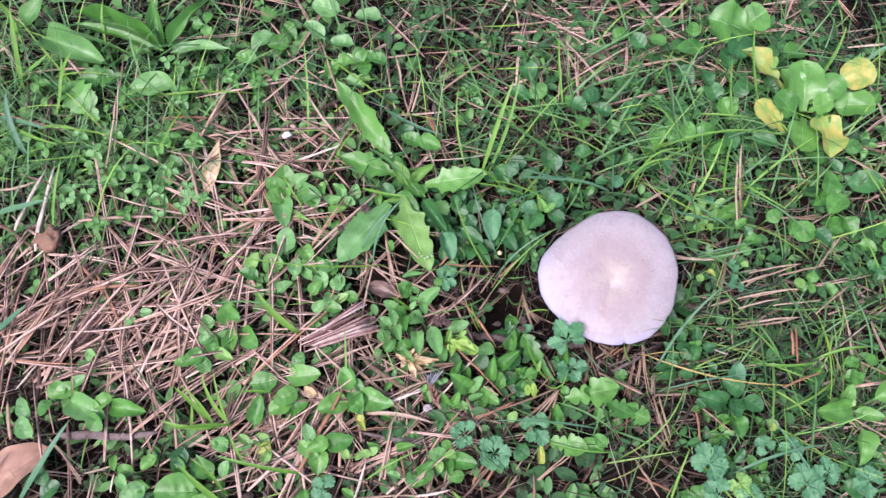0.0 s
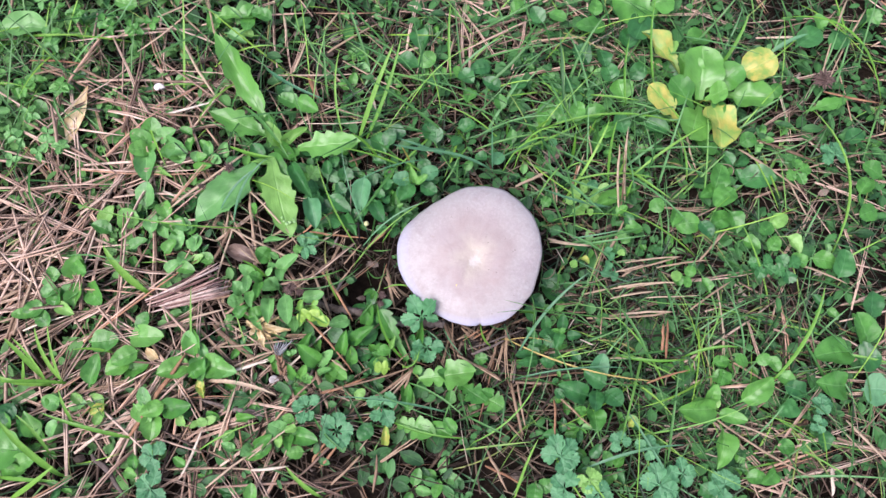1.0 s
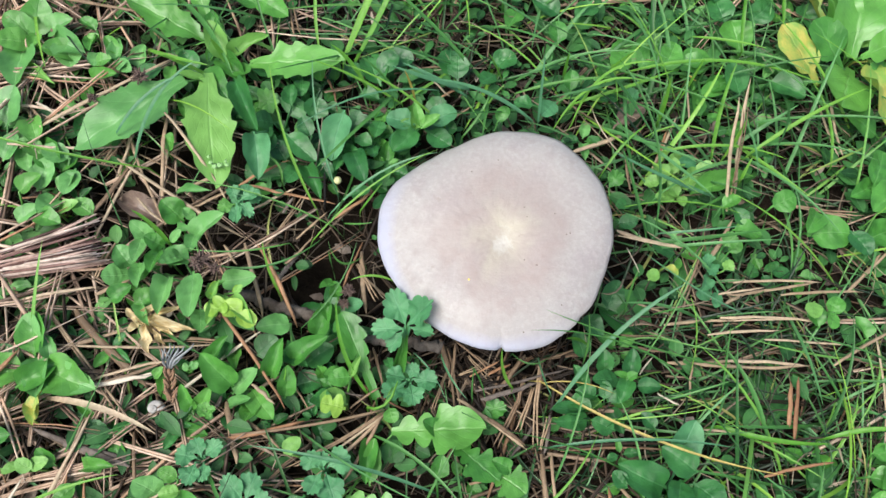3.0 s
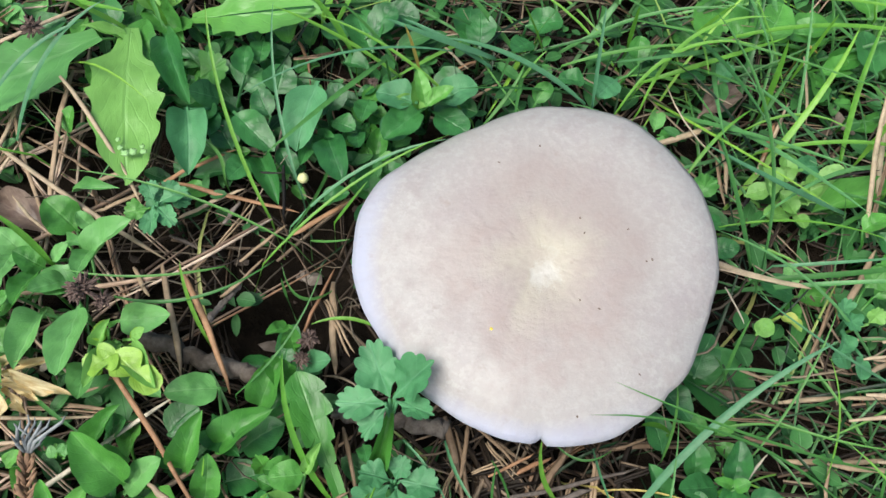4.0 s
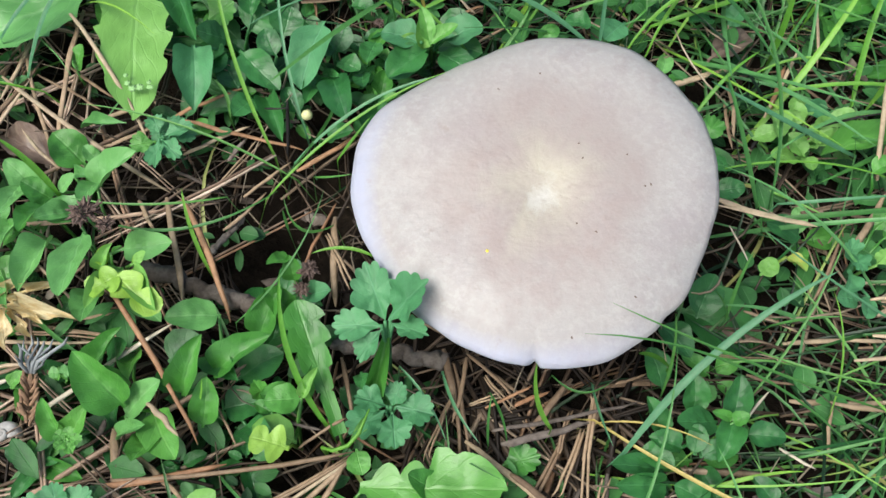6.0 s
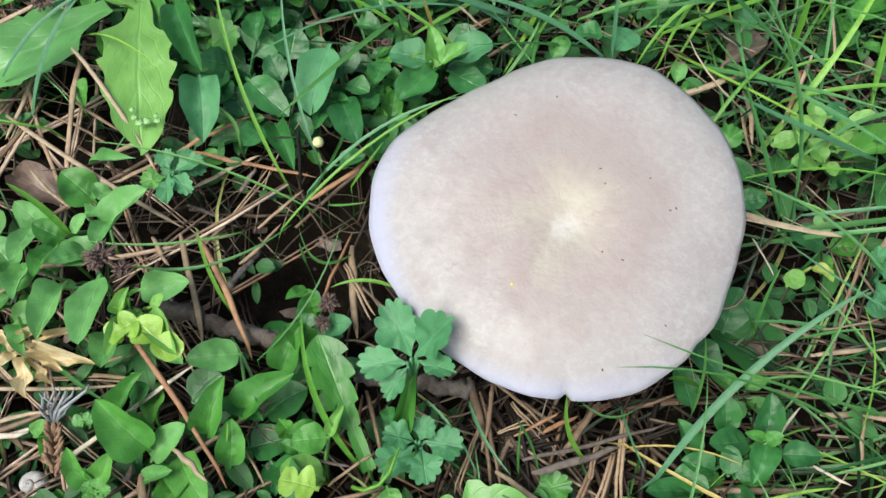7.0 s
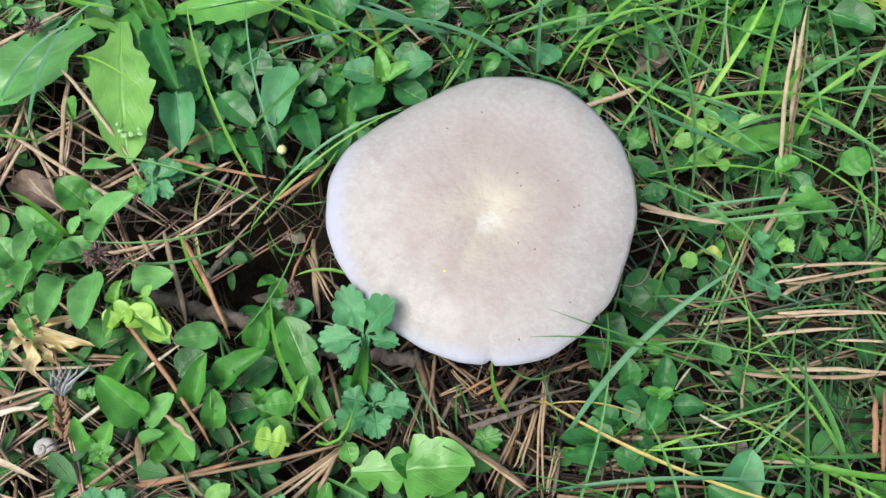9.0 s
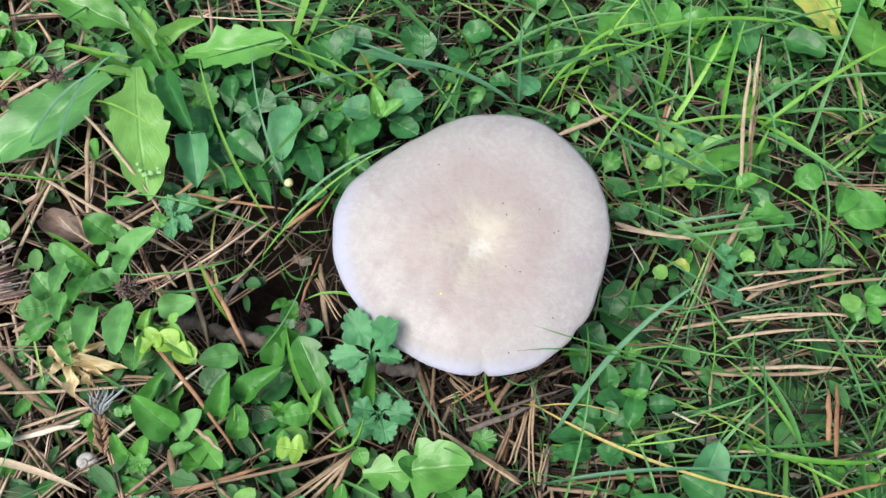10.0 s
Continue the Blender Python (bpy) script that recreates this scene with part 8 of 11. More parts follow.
leaf(p, "spoon", "lime", 0.1738, 0.1505, 0.0160, 0.1836, 0.1524, 0.0340, 0.0169)
leaf(p, "oval", "light", 0.1731, 0.1607, 0.0100, 0.1840, 0.1581, 0.0280, 0.0110)
leaf(p, "oval", "light", 0.1491, 0.2004, 0.0164, 0.1476, 0.1872, 0.0191, 0.0087)
leaf(p, "round", "mid", 0.1796, 0.1328, 0.0159, 0.1840, 0.1493, 0.0203, 0.0124)
p = thing("weed", 0.1617, 0.2033, 0.0, "round-leaved dark green weed round the rosette", "weed", "weed plants")
leaf(p, "oval", "mid", 0.1617, 0.2033, 0.0060, 0.1834, 0.2121, 0.0097, 0.0179)
p = thing("weed", 0.0926, 0.2185, 0.0, "round-leaved dark green weed round the rosette", "weed", "weed plants")
leaf(p, "oval", "mid", 0.0986, 0.2154, 0.0060, 0.0723, 0.2101, 0.0140, 0.0154)
leaf(p, "oval", "mid", 0.0865, 0.2217, 0.0082, 0.0887, 0.2373, 0.0109, 0.0124)
p = thing("weed", 0.0819, 0.1947, 0.0, "round-leaved dark green weed round the rosette", "weed", "weed plants")
leaf(p, "oval", "deep", 0.0726, 0.1968, 0.0062, 0.0829, 0.1795, 0.0104, 0.0153)
leaf(p, "round", "deep", 0.0912, 0.1927, 0.0095, 0.0967, 0.1755, 0.0142, 0.0134)
p = thing("weed", 0.1144, 0.1920, 0.0, "round-leaved dark green weed round the rosette", "weed", "weed plants")
leaf(p, "round", "deep", 0.1144, 0.1920, 0.0096, 0.1161, 0.2136, 0.0120, 0.0165)
p = thing("weed", 0.1136, 0.1466, 0.0, "round-leaved dark green weed round the rosette", "weed", "weed plants")
leaf(p, "spoon", "mid", 0.1136, 0.1466, 0.0060, 0.1068, 0.1642, 0.0140, 0.0185)
p = thing("weed", 0.0607, 0.1250, 0.0, "round-leaved dark green weed round the rosette", "weed", "weed plants")
leaf(p, "oval", "mid", 0.0513, 0.1249, 0.0063, 0.0521, 0.1435, 0.0099, 0.0161)
leaf(p, "oval", "mid", 0.0702, 0.1251, 0.0108, 0.0764, 0.1423, 0.0153, 0.0142)
p = thing("weed", 0.0588, 0.1487, 0.0, "round-leaved dark green weed round the rosette", "weed", "weed plants")
leaf(p, "oval", "mid", 0.0588, 0.1487, 0.0062, 0.0651, 0.1377, 0.0108, 0.0102)
p = thing("weed", 0.0811, 0.1324, 0.0, "round-leaved dark green weed round the rosette", "weed", "weed plants")
leaf(p, "oval", "mid", 0.0811, 0.1324, 0.0087, 0.0961, 0.1412, 0.0111, 0.0143)
p = thing("weed", 0.0376, 0.1239, 0.0, "round-leaved dark green weed round the rosette", "weed", "weed plants")
leaf(p, "round", "mid", 0.0376, 0.1239, 0.0090, 0.0450, 0.1145, 0.0111, 0.0100)
p = thing("weed", 0.1077, 0.1200, 0.0, "round-leaved dark green weed round the rosette", "weed", "weed plants")
leaf(p, "oval", "mid", 0.1033, 0.1215, 0.0084, 0.0922, 0.1162, 0.0129, 0.0100)
leaf(p, "oval", "deep", 0.1122, 0.1185, 0.0106, 0.1059, 0.1350, 0.0159, 0.0142)
p = thing("weed", 0.1097, 0.1645, 0.0, "round-leaved dark green weed round the rosette", "weed", "weed plants")
leaf(p, "round", "deep", 0.1159, 0.1664, 0.0088, 0.1271, 0.1797, 0.0139, 0.0139)
leaf(p, "oval", "deep", 0.1034, 0.1625, 0.0101, 0.0966, 0.1789, 0.0124, 0.0151)
p = thing("weed", 0.0697, 0.1669, 0.0, "round-leaved dark green weed round the rosette", "weed", "weed plants")
leaf(p, "round", "deep", 0.0697, 0.1669, 0.0063, 0.0655, 0.1535, 0.0091, 0.0121)
p = thing("weed", -0.0155, 0.1565, 0.0, "round-leaved dark green weed round the rosette", "weed", "weed plants")
leaf(p, "round", "deep", -0.0200, 0.1635, 0.0104, -0.0085, 0.1534, 0.0155, 0.0132)
leaf(p, "round", "mid", -0.0084, 0.1487, 0.0096, -0.0123, 0.1364, 0.0149, 0.0107)
leaf(p, "round", "mid", -0.0180, 0.1572, 0.0088, -0.0228, 0.1671, 0.0114, 0.0090)
p = thing("weed", 0.0057, 0.1694, 0.0, "round-leaved dark green weed round the rosette", "weed", "weed plants")
leaf(p, "oval", "deep", 0.0057, 0.1694, 0.0098, -0.0109, 0.1633, 0.0144, 0.0132)
p = thing("weed", 0.0148, 0.1417, 0.0, "round-leaved dark green weed round the rosette", "weed", "weed plants")
leaf(p, "oval", "deep", 0.0145, 0.1514, 0.0089, -0.0003, 0.1570, 0.0135, 0.0120)
leaf(p, "oval", "mid", 0.0152, 0.1319, 0.0094, 0.0124, 0.1441, 0.0144, 0.0107)
p = thing("weed", -0.0184, 0.1159, 0.0, "round-leaved dark green weed round the rosette", "weed", "weed plants")
leaf(p, "round", "deep", -0.0184, 0.1159, 0.0061, -0.0051, 0.1203, 0.0096, 0.0119)
p = thing("weed", 0.0334, 0.1595, 0.0, "round-leaved dark green weed round the rosette", "weed", "weed plants")
leaf(p, "round", "deep", 0.0334, 0.1595, 0.0107, 0.0225, 0.1502, 0.0145, 0.0120)
p = thing("weed", 0.0478, 0.2181, 0.0, "round-leaved dark green weed round the rosette", "weed", "weed plants")
leaf(p, "oval", "deep", 0.0465, 0.2133, 0.0070, 0.0363, 0.2258, 0.0115, 0.0136)
leaf(p, "round", "mid", 0.0492, 0.2230, 0.0082, 0.0642, 0.2169, 0.0107, 0.0124)
p = thing("weed", 0.0184, 0.2188, 0.0, "round-leaved dark green weed round the rosette", "weed", "weed plants")
leaf(p, "oval", "mid", 0.0184, 0.2188, 0.0096, 0.0325, 0.2284, 0.0123, 0.0136)
p = thing("weed", 0.1274, 0.1311, 0.0, "round-leaved dark green weed round the rosette", "weed", "weed plants")
leaf(p, "oval", "deep", 0.1274, 0.1311, 0.0098, 0.1445, 0.1239, 0.0157, 0.0148)
p = thing("weed", 0.1464, 0.1875, 0.0, "round-leaved dark green weed round the rosette", "weed", "weed plants")
leaf(p, "oval", "deep", 0.1464, 0.1875, 0.0065, 0.1529, 0.1723, 0.0087, 0.0134)
p = thing("rosette_plant", 0.1333, 0.2297, 0.0, "broad-leaved green rosette at the turf's edge", "rosette plant", "rosette plant plants")
leaf(p, "spoon", "mid", 0.1374, 0.2265, 0.0100, 0.1019, 0.2352, 0.0220, 0.0333)
leaf(p, "spoon", "mid", 0.1313, 0.2331, 0.0100, 0.1465, 0.2405, 0.0220, 0.0282)
leaf(p, "spoon", "deep", 0.1312, 0.2295, 0.0100, 0.1187, 0.1986, 0.0220, 0.0209)
p = thing("weed", 0.0848, 0.0677, 0.0, "small pale creeping weed with paired round leaves", "weed", "weed plants")
leaf(p, "round", "light", 0.0872, 0.0788, 0.0052, 0.0782, 0.0740, 0.0107, 0.0082)
leaf(p, "round", "light", 0.0883, 0.0607, 0.0073, 0.0922, 0.0730, 0.0105, 0.0098)
leaf(p, "oval", "light", 0.0721, 0.0719, 0.0088, 0.0748, 0.0602, 0.0141, 0.0098)
leaf(p, "round", "light", 0.0843, 0.0559, 0.0081, 0.0776, 0.0607, 0.0134, 0.0069)
leaf(p, "round", "light", 0.0919, 0.0712, 0.0069, 0.0991, 0.0760, 0.0119, 0.0070)
p = thing("weed", 0.1940, 0.1141, 0.0, "heart-leaved green weed on the litter", "weed", "weed plants")
leaf(p, "round", "mid", 0.1866, 0.1107, 0.0060, 0.1683, 0.1177, 0.0140, 0.0165)
leaf(p, "round", "mid", 0.2013, 0.1175, 0.0074, 0.2148, 0.1247, 0.0108, 0.0130)
p = thing("weed", 0.1851, 0.0736, 0.0, "heart-leaved green weed on the litter", "weed", "weed plants")
leaf(p, "round", "mid", 0.1800, 0.0771, 0.0105, 0.1871, 0.0988, 0.0138, 0.0174)
leaf(p, "oval", "mid", 0.1832, 0.0812, 0.0065, 0.1715, 0.0720, 0.0118, 0.0116)
leaf(p, "oval", "mid", 0.1920, 0.0625, 0.0087, 0.1973, 0.0458, 0.0131, 0.0144)
p = thing("weed", 0.1980, 0.0855, 0.0, "heart-leaved green weed on the litter", "weed", "weed plants")
leaf(p, "oval", "deep", 0.1998, 0.0901, 0.0060, 0.2277, 0.0906, 0.0140, 0.0205)
leaf(p, "oval", "mid", 0.1962, 0.0809, 0.0103, 0.1799, 0.0650, 0.0138, 0.0173)
p = thing("weed", 0.1509, 0.0539, 0.0, "heart-leaved green weed on the litter", "weed", "weed plants")
leaf(p, "round", "mid", 0.1486, 0.0472, 0.0076, 0.1692, 0.0507, 0.0111, 0.0172)
leaf(p, "oval", "mid", 0.1532, 0.0606, 0.0087, 0.1480, 0.0474, 0.0139, 0.0115)
p = thing("weed", 0.2012, 0.0404, 0.0, "heart-leaved green weed on the litter", "weed", "weed plants")
leaf(p, "oval", "mid", 0.2012, 0.0404, 0.0075, 0.2136, 0.0345, 0.0124, 0.0114)
p = thing("weed", 0.1730, 0.0509, 0.0, "heart-leaved green weed on the litter", "weed", "weed plants")
leaf(p, "round", "mid", 0.1773, 0.0492, 0.0062, 0.1937, 0.0594, 0.0094, 0.0144)
leaf(p, "oval", "deep", 0.1687, 0.0526, 0.0094, 0.1765, 0.0400, 0.0139, 0.0114)
p = thing("weed", 0.1301, 0.0585, 0.0, "heart-leaved green weed on the litter", "weed", "weed plants")
leaf(p, "round", "mid", 0.1301, 0.0585, 0.0084, 0.1414, 0.0658, 0.0118, 0.0115)
p = thing("weed", 0.1115, 0.0428, 0.0, "heart-leaved green weed on the litter", "weed", "weed plants")
leaf(p, "oval", "mid", 0.1115, 0.0428, 0.0080, 0.1255, 0.0430, 0.0107, 0.0114)
p = thing("cinquefoil", 0.2737, 0.1128, 0.0, "blue green lobed cinquefoil leaf in the turf", "cinquefoil", "cinquefoil plants")
palmate(p, "crenate", "blue", 0.2737, 0.1128, 0.0140, 0.0112, 5, 5.72)
p = thing("cinquefoil", 0.2432, 0.0964, 0.0, "dull green lobed cinquefoil leaf in the turf", "cinquefoil", "cinquefoil plants")
palmate(p, "crenate", "mid", 0.2432, 0.0964, 0.0140, 0.0111, 4, 3.85)
grass("light", 0.2698, 0.0369, 0.0080, 0.2474, 0.1439, 0.0300, 0.0024, -0.0187)
grass("light", 0.3146, 0.1632, 0.0120, 0.2304, 0.2184, 0.0300, 0.0025, -0.0258)
grass("light", 0.0530, 0.1205, 0.0120, 0.1518, 0.1265, 0.0200, 0.0021, 0.0066)
grass("light", 0.0277, 0.0987, 0.0080, 0.0751, 0.1207, 0.0200, 0.0021, 0.0000)
grass("light", 0.1353, 0.1605, 0.0100, 0.1289, 0.2236, 0.0400, 0.0021, 0.0000)
grass("light", 0.1865, 0.1812, 0.0100, 0.2012, 0.2142, 0.0400, 0.0029, 0.0000)
grass("light", 0.1185, 0.0857, 0.0100, 0.1682, 0.1215, 0.0300, 0.0021, 0.0000)
grass("light", -0.0262, 0.1588, 0.0100, -0.0301, 0.2107, 0.0300, 0.0022, 0.0000)
grass("grass", 0.0042, 0.1544, 0.0100, 0.0393, 0.1925, 0.0300, 0.0025, 0.0000)
grass("light", 0.0691, 0.0759, 0.0100, 0.1332, 0.0799, 0.0200, 0.0017, 0.0000)
grass("grass", 0.0701, 0.0275, 0.0100, 0.1272, 0.0419, 0.0200, 0.0020, 0.0000)
grass("light", 0.0855, 0.1507, 0.0100, 0.1220, 0.1435, 0.0200, 0.0018, 0.0000)
grass("light", 0.1126, 0.1462, 0.0100, 0.1106, 0.1915, 0.0300, 0.0021, 0.0000)
grass("light", 0.1595, 0.0856, 0.0100, 0.1454, 0.1276, 0.0200, 0.0018, 0.0000)
grass("blue", 0.2295, 0.1989, 0.0100, 0.2564, 0.2123, 0.0200, 0.0037, 0.0000)
needle("straw", 0.2959, 0.2533, 0.0100, 0.2671, 0.1706, 0.0100, 0.0018, 0.0000, "dry_stalk")
needle("straw", 0.3110, 0.2456, 0.0100, 0.2705, 0.1675, 0.0100, 0.0015, 0.0000, "dry_stalk")
needle("straw", 0.2001, 0.1120, 0.0120, 0.2505, 0.0792, 0.0100, 0.0021, 0.0000, "dry_stalk")
needle("straw", 0.0290, 0.0707, 0.0060, 0.0609, 0.0885, 0.0080, 0.0024, 0.0000, "dry_stalk")
needle("needle", 0.1393, 0.0617, 0.0080, 0.1777, 0.0636, 0.0080, 0.0017, 0.0000)
needle("red", 0.2716, 0.1693, 0.0080, 0.3168, 0.1627, 0.0080, 0.0022, 0.0000)
needle("straw", 0.1603, 0.1237, 0.0100, 0.1684, 0.0957, 0.0060, 0.0017, 0.0000, "dry_stalk")
needle("straw", 0.2370, 0.0952, 0.0080, 0.2562, 0.0571, 0.0060, 0.0017, 0.0000, "dry_stalk")
needle("needle", 0.2185, 0.1234, 0.0060, 0.2625, 0.1090, 0.0060, 0.0025, 0.0000)
needle("straw", 0.1770, 0.0318, 0.0060, 0.1919, 0.0494, 0.0060, 0.0016, 0.0000, "dry_stalk")
needle("straw", 0.1797, 0.2431, 0.0060, 0.1636, 0.2240, 0.0060, 0.0015, 0.0000, "dry_stalk")
needle("needle", 0.0364, 0.1965, 0.0060, 0.0826, 0.2043, 0.0060, 0.0022, 0.0000)
needle("straw", -0.0252, 0.1928, 0.0100, -0.0294, 0.1619, 0.0100, 0.0015, 0.0000, "dry_stalk")
p = thing("weed", 0.2567, 0.1508, 0.0, "green lobed weed at the grass edge", "weed", "weed plants")
leaf(p, "tooth", "mid", 0.2567, 0.1508, 0.0080, 0.2866, 0.1603, 0.0160, 0.0132)
p = thing("weed", 0.2505, 0.2060, 0.0, "green lobed weed at the grass edge", "weed", "weed plants")
leaf(p, "round", "deep", 0.2505, 0.2060, 0.0099, 0.2702, 0.2220, 0.0141, 0.0197)
p = thing("weed", 0.2755, 0.2146, 0.0, "green lobed weed at the grass edge", "weed", "weed plants")
leaf(p, "oval", "deep", 0.2772, 0.2070, 0.0092, 0.2935, 0.2188, 0.0144, 0.0166)
leaf(p, "round", "mid", 0.2738, 0.2222, 0.0102, 0.2671, 0.2350, 0.0153, 0.0124)
p = thing("weed", 0.3105, 0.2343, 0.0, "green lobed weed at the grass edge", "weed", "weed plants")
leaf(p, "crenate", "mid", 0.3105, 0.2343, 0.0080, 0.3192, 0.2406, 0.0160, 0.0134)
p = thing("weed", 0.2980, 0.0756, 0.0, "green lobed weed at the grass edge", "weed", "weed plants")
leaf(p, "oval", "mid", 0.2909, 0.0806, 0.0125, 0.2989, 0.0947, 0.0176, 0.0128)
leaf(p, "round", "mid", 0.3050, 0.0706, 0.0113, 0.2884, 0.0628, 0.0158, 0.0144)
p = thing("weed", 0.3115, 0.0975, 0.0, "green lobed weed at the grass edge", "weed", "weed plants")
leaf(p, "round", "mid", 0.3115, 0.0975, 0.0101, 0.2951, 0.1058, 0.0157, 0.0146)
p = thing("weed", 0.2832, 0.1249, 0.0, "green lobed weed at the grass edge", "weed", "weed plants")
leaf(p, "round", "deep", 0.2832, 0.1249, 0.0101, 0.2982, 0.1337, 0.0134, 0.0131)
p = thing("weed", 0.2251, 0.1600, 0.0, "green lobed weed at the grass edge", "weed", "weed plants")
leaf(p, "oval", "mid", 0.2251, 0.1600, 0.0082, 0.2365, 0.1701, 0.0126, 0.0121)
p = thing("weed", 0.2241, 0.0460, 0.0, "green lobed weed at the grass edge", "weed", "weed plants")
leaf(p, "oval", "light", 0.2197, 0.0527, 0.0116, 0.2336, 0.0583, 0.0170, 0.0120)
leaf(p, "oval", "light", 0.2336, 0.0452, 0.0096, 0.2426, 0.0328, 0.0153, 0.0120)
leaf(p, "oval", "mid", 0.2229, 0.0535, 0.0125, 0.2117, 0.0437, 0.0178, 0.0114)
leaf(p, "oval", "mid", 0.2203, 0.0327, 0.0090, 0.2277, 0.0437, 0.0116, 0.0114)
p = thing("weed", -0.1435, 0.1268, 0.0, "green weeds with small round leaves by the dandelion", "weed", "weed plants")
leaf(p, "oval", "mid", -0.1421, 0.1243, 0.0089, -0.1582, 0.1305, 0.0140, 0.0142)
leaf(p, "oval", "mid", -0.1449, 0.1292, 0.0096, -0.1280, 0.1205, 0.0141, 0.0142)
p = thing("weed", -0.1579, 0.1429, 0.0, "green weeds with small round leaves by the dandelion", "weed", "weed plants")
leaf(p, "oval", "deep", -0.1579, 0.1429, 0.0078, -0.1518, 0.1286, 0.0111, 0.0131)
p = thing("weed", -0.1912, 0.2058, 0.0, "green weeds with small round leaves by the dandelion", "weed", "weed plants")
leaf(p, "round", "mint", -0.1916, 0.2128, 0.0083, -0.2004, 0.1940, 0.0106, 0.0159)
leaf(p, "oval", "mid", -0.1908, 0.1989, 0.0110, -0.1907, 0.1845, 0.0144, 0.0121)
p = thing("weed", -0.1778, 0.1903, 0.0, "green weeds with small round leaves by the dandelion", "weed", "weed plants")
leaf(p, "round", "mid", -0.1711, 0.1971, 0.0107, -0.1882, 0.2008, 0.0166, 0.0152)
leaf(p, "oval", "light", -0.1846, 0.1836, 0.0075, -0.1964, 0.1836, 0.0126, 0.0091)
p = thing("weed", -0.2141, 0.1896, 0.0, "green weeds with small round leaves by the dandelion", "weed", "weed plants")
leaf(p, "oval", "lime", -0.2213, 0.1953, 0.0067, -0.2048, 0.1956, 0.0100, 0.0135)
leaf(p, "round", "mint", -0.2069, 0.1839, 0.0085, -0.1910, 0.1773, 0.0105, 0.0133)
p = thing("weed", -0.0724, 0.0989, 0.0, "green weeds with small round leaves by the dandelion", "weed", "weed plants")
leaf(p, "oval", "deep", -0.0715, 0.0900, 0.0075, -0.0816, 0.1065, 0.0116, 0.0146)
leaf(p, "oval", "deep", -0.0733, 0.1079, 0.0071, -0.0578, 0.1065, 0.0120, 0.0129)
p = thing("weed", -0.0621, 0.1690, 0.0, "green weeds with small round leaves by the dandelion", "weed", "weed plants")
leaf(p, "round", "mid", -0.0533, 0.1663, 0.0074, -0.0396, 0.1757, 0.0133, 0.0133)
leaf(p, "oval", "deep", -0.0710, 0.1717, 0.0088, -0.0518, 0.1664, 0.0111, 0.0151)
p = thing("weed", -0.0394, 0.1466, 0.0, "green weeds with small round leaves by the dandelion", "weed", "weed plants")
leaf(p, "oval", "deep", -0.0394, 0.1466, 0.0103, -0.0390, 0.1599, 0.0128, 0.0108)
p = thing("weed", -0.0402, 0.1208, 0.0, "green weeds with small round leaves by the dandelion", "weed", "weed plants")
leaf(p, "round", "deep", -0.0402, 0.1208, 0.0060, -0.0386, 0.1049, 0.0081, 0.0130)
p = thing("weed", -0.0569, 0.1995, 0.0, "green weeds with small round leaves by the dandelion", "weed", "weed plants")
leaf(p, "round", "deep", -0.0569, 0.1995, 0.0070, -0.0511, 0.1828, 0.0110, 0.0153)
p = thing("selfheal", -0.2474, 0.0842, 0.0, "low green selfheal clump on brown needles", "selfheal", "selfheal plants")
leaf(p, "oval", "mid", -0.2498, 0.0846, 0.0060, -0.2517, 0.1034, 0.0160, 0.0163)
leaf(p, "oval", "mid", -0.2511, 0.0836, 0.0060, -0.2657, 0.0907, 0.0160, 0.0145)
leaf(p, "oval", "lime", -0.2523, 0.0819, 0.0060, -0.2638, 0.0762, 0.0160, 0.0145)
leaf(p, "oval", "mint", -0.2541, 0.0802, 0.0060, -0.2487, 0.0549, 0.0160, 0.0173)
leaf(p, "oval", "mint", -0.2461, 0.0887, 0.0060, -0.2346, 0.0946, 0.0160, 0.0128)
leaf(p, "oval", "mint", -0.2425, 0.0842, 0.0060, -0.2239, 0.0782, 0.0160, 0.0145)
leaf(p, "oval", "mint", -0.2360, 0.0861, 0.0100, -0.2257, 0.0696, 0.0121, 0.0156)
p = thing("selfheal", -0.2061, 0.0783, 0.0, "low green selfheal clump on brown needles", "selfheal", "selfheal plants")
leaf(p, "oval", "mint", -0.2159, 0.0812, 0.0090, -0.2141, 0.0714, 0.0133, 0.0081)
leaf(p, "round", "mid", -0.1981, 0.0739, 0.0081, -0.2094, 0.0799, 0.0133, 0.0098)
leaf(p, "round", "mid", -0.2042, 0.0798, 0.0116, -0.2121, 0.0873, 0.0166, 0.0081)
p = thing("selfheal", -0.2215, 0.0923, 0.0, "low green selfheal clump on brown needles", "selfheal", "selfheal plants")
leaf(p, "round", "mid", -0.2221, 0.0907, 0.0077, -0.2202, 0.0809, 0.0136, 0.0081)
leaf(p, "round", "mid", -0.2209, 0.0939, 0.0081, -0.2302, 0.0989, 0.0120, 0.0088)
p = thing("selfheal", -0.2471, 0.0213, 0.0, "low green selfheal clump on brown needles", "selfheal", "selfheal plants")
leaf(p, "oval", "mint", -0.2471, 0.0335, 0.0060, -0.2470, 0.0511, 0.0160, 0.0165)
leaf(p, "oval", "lime", -0.2537, 0.0169, 0.0060, -0.2617, 0.0285, 0.0160, 0.0169)
leaf(p, "oval", "mint", -0.2406, 0.0134, 0.0087, -0.2376, 0.0267, 0.0143, 0.0113)
p = thing("selfheal", -0.2301, 0.0308, 0.0, "low green selfheal clump on brown needles", "selfheal", "selfheal plants")
leaf(p, "oval", "mid", -0.2266, 0.0368, 0.0070, -0.2389, 0.0231, 0.0120, 0.0142)
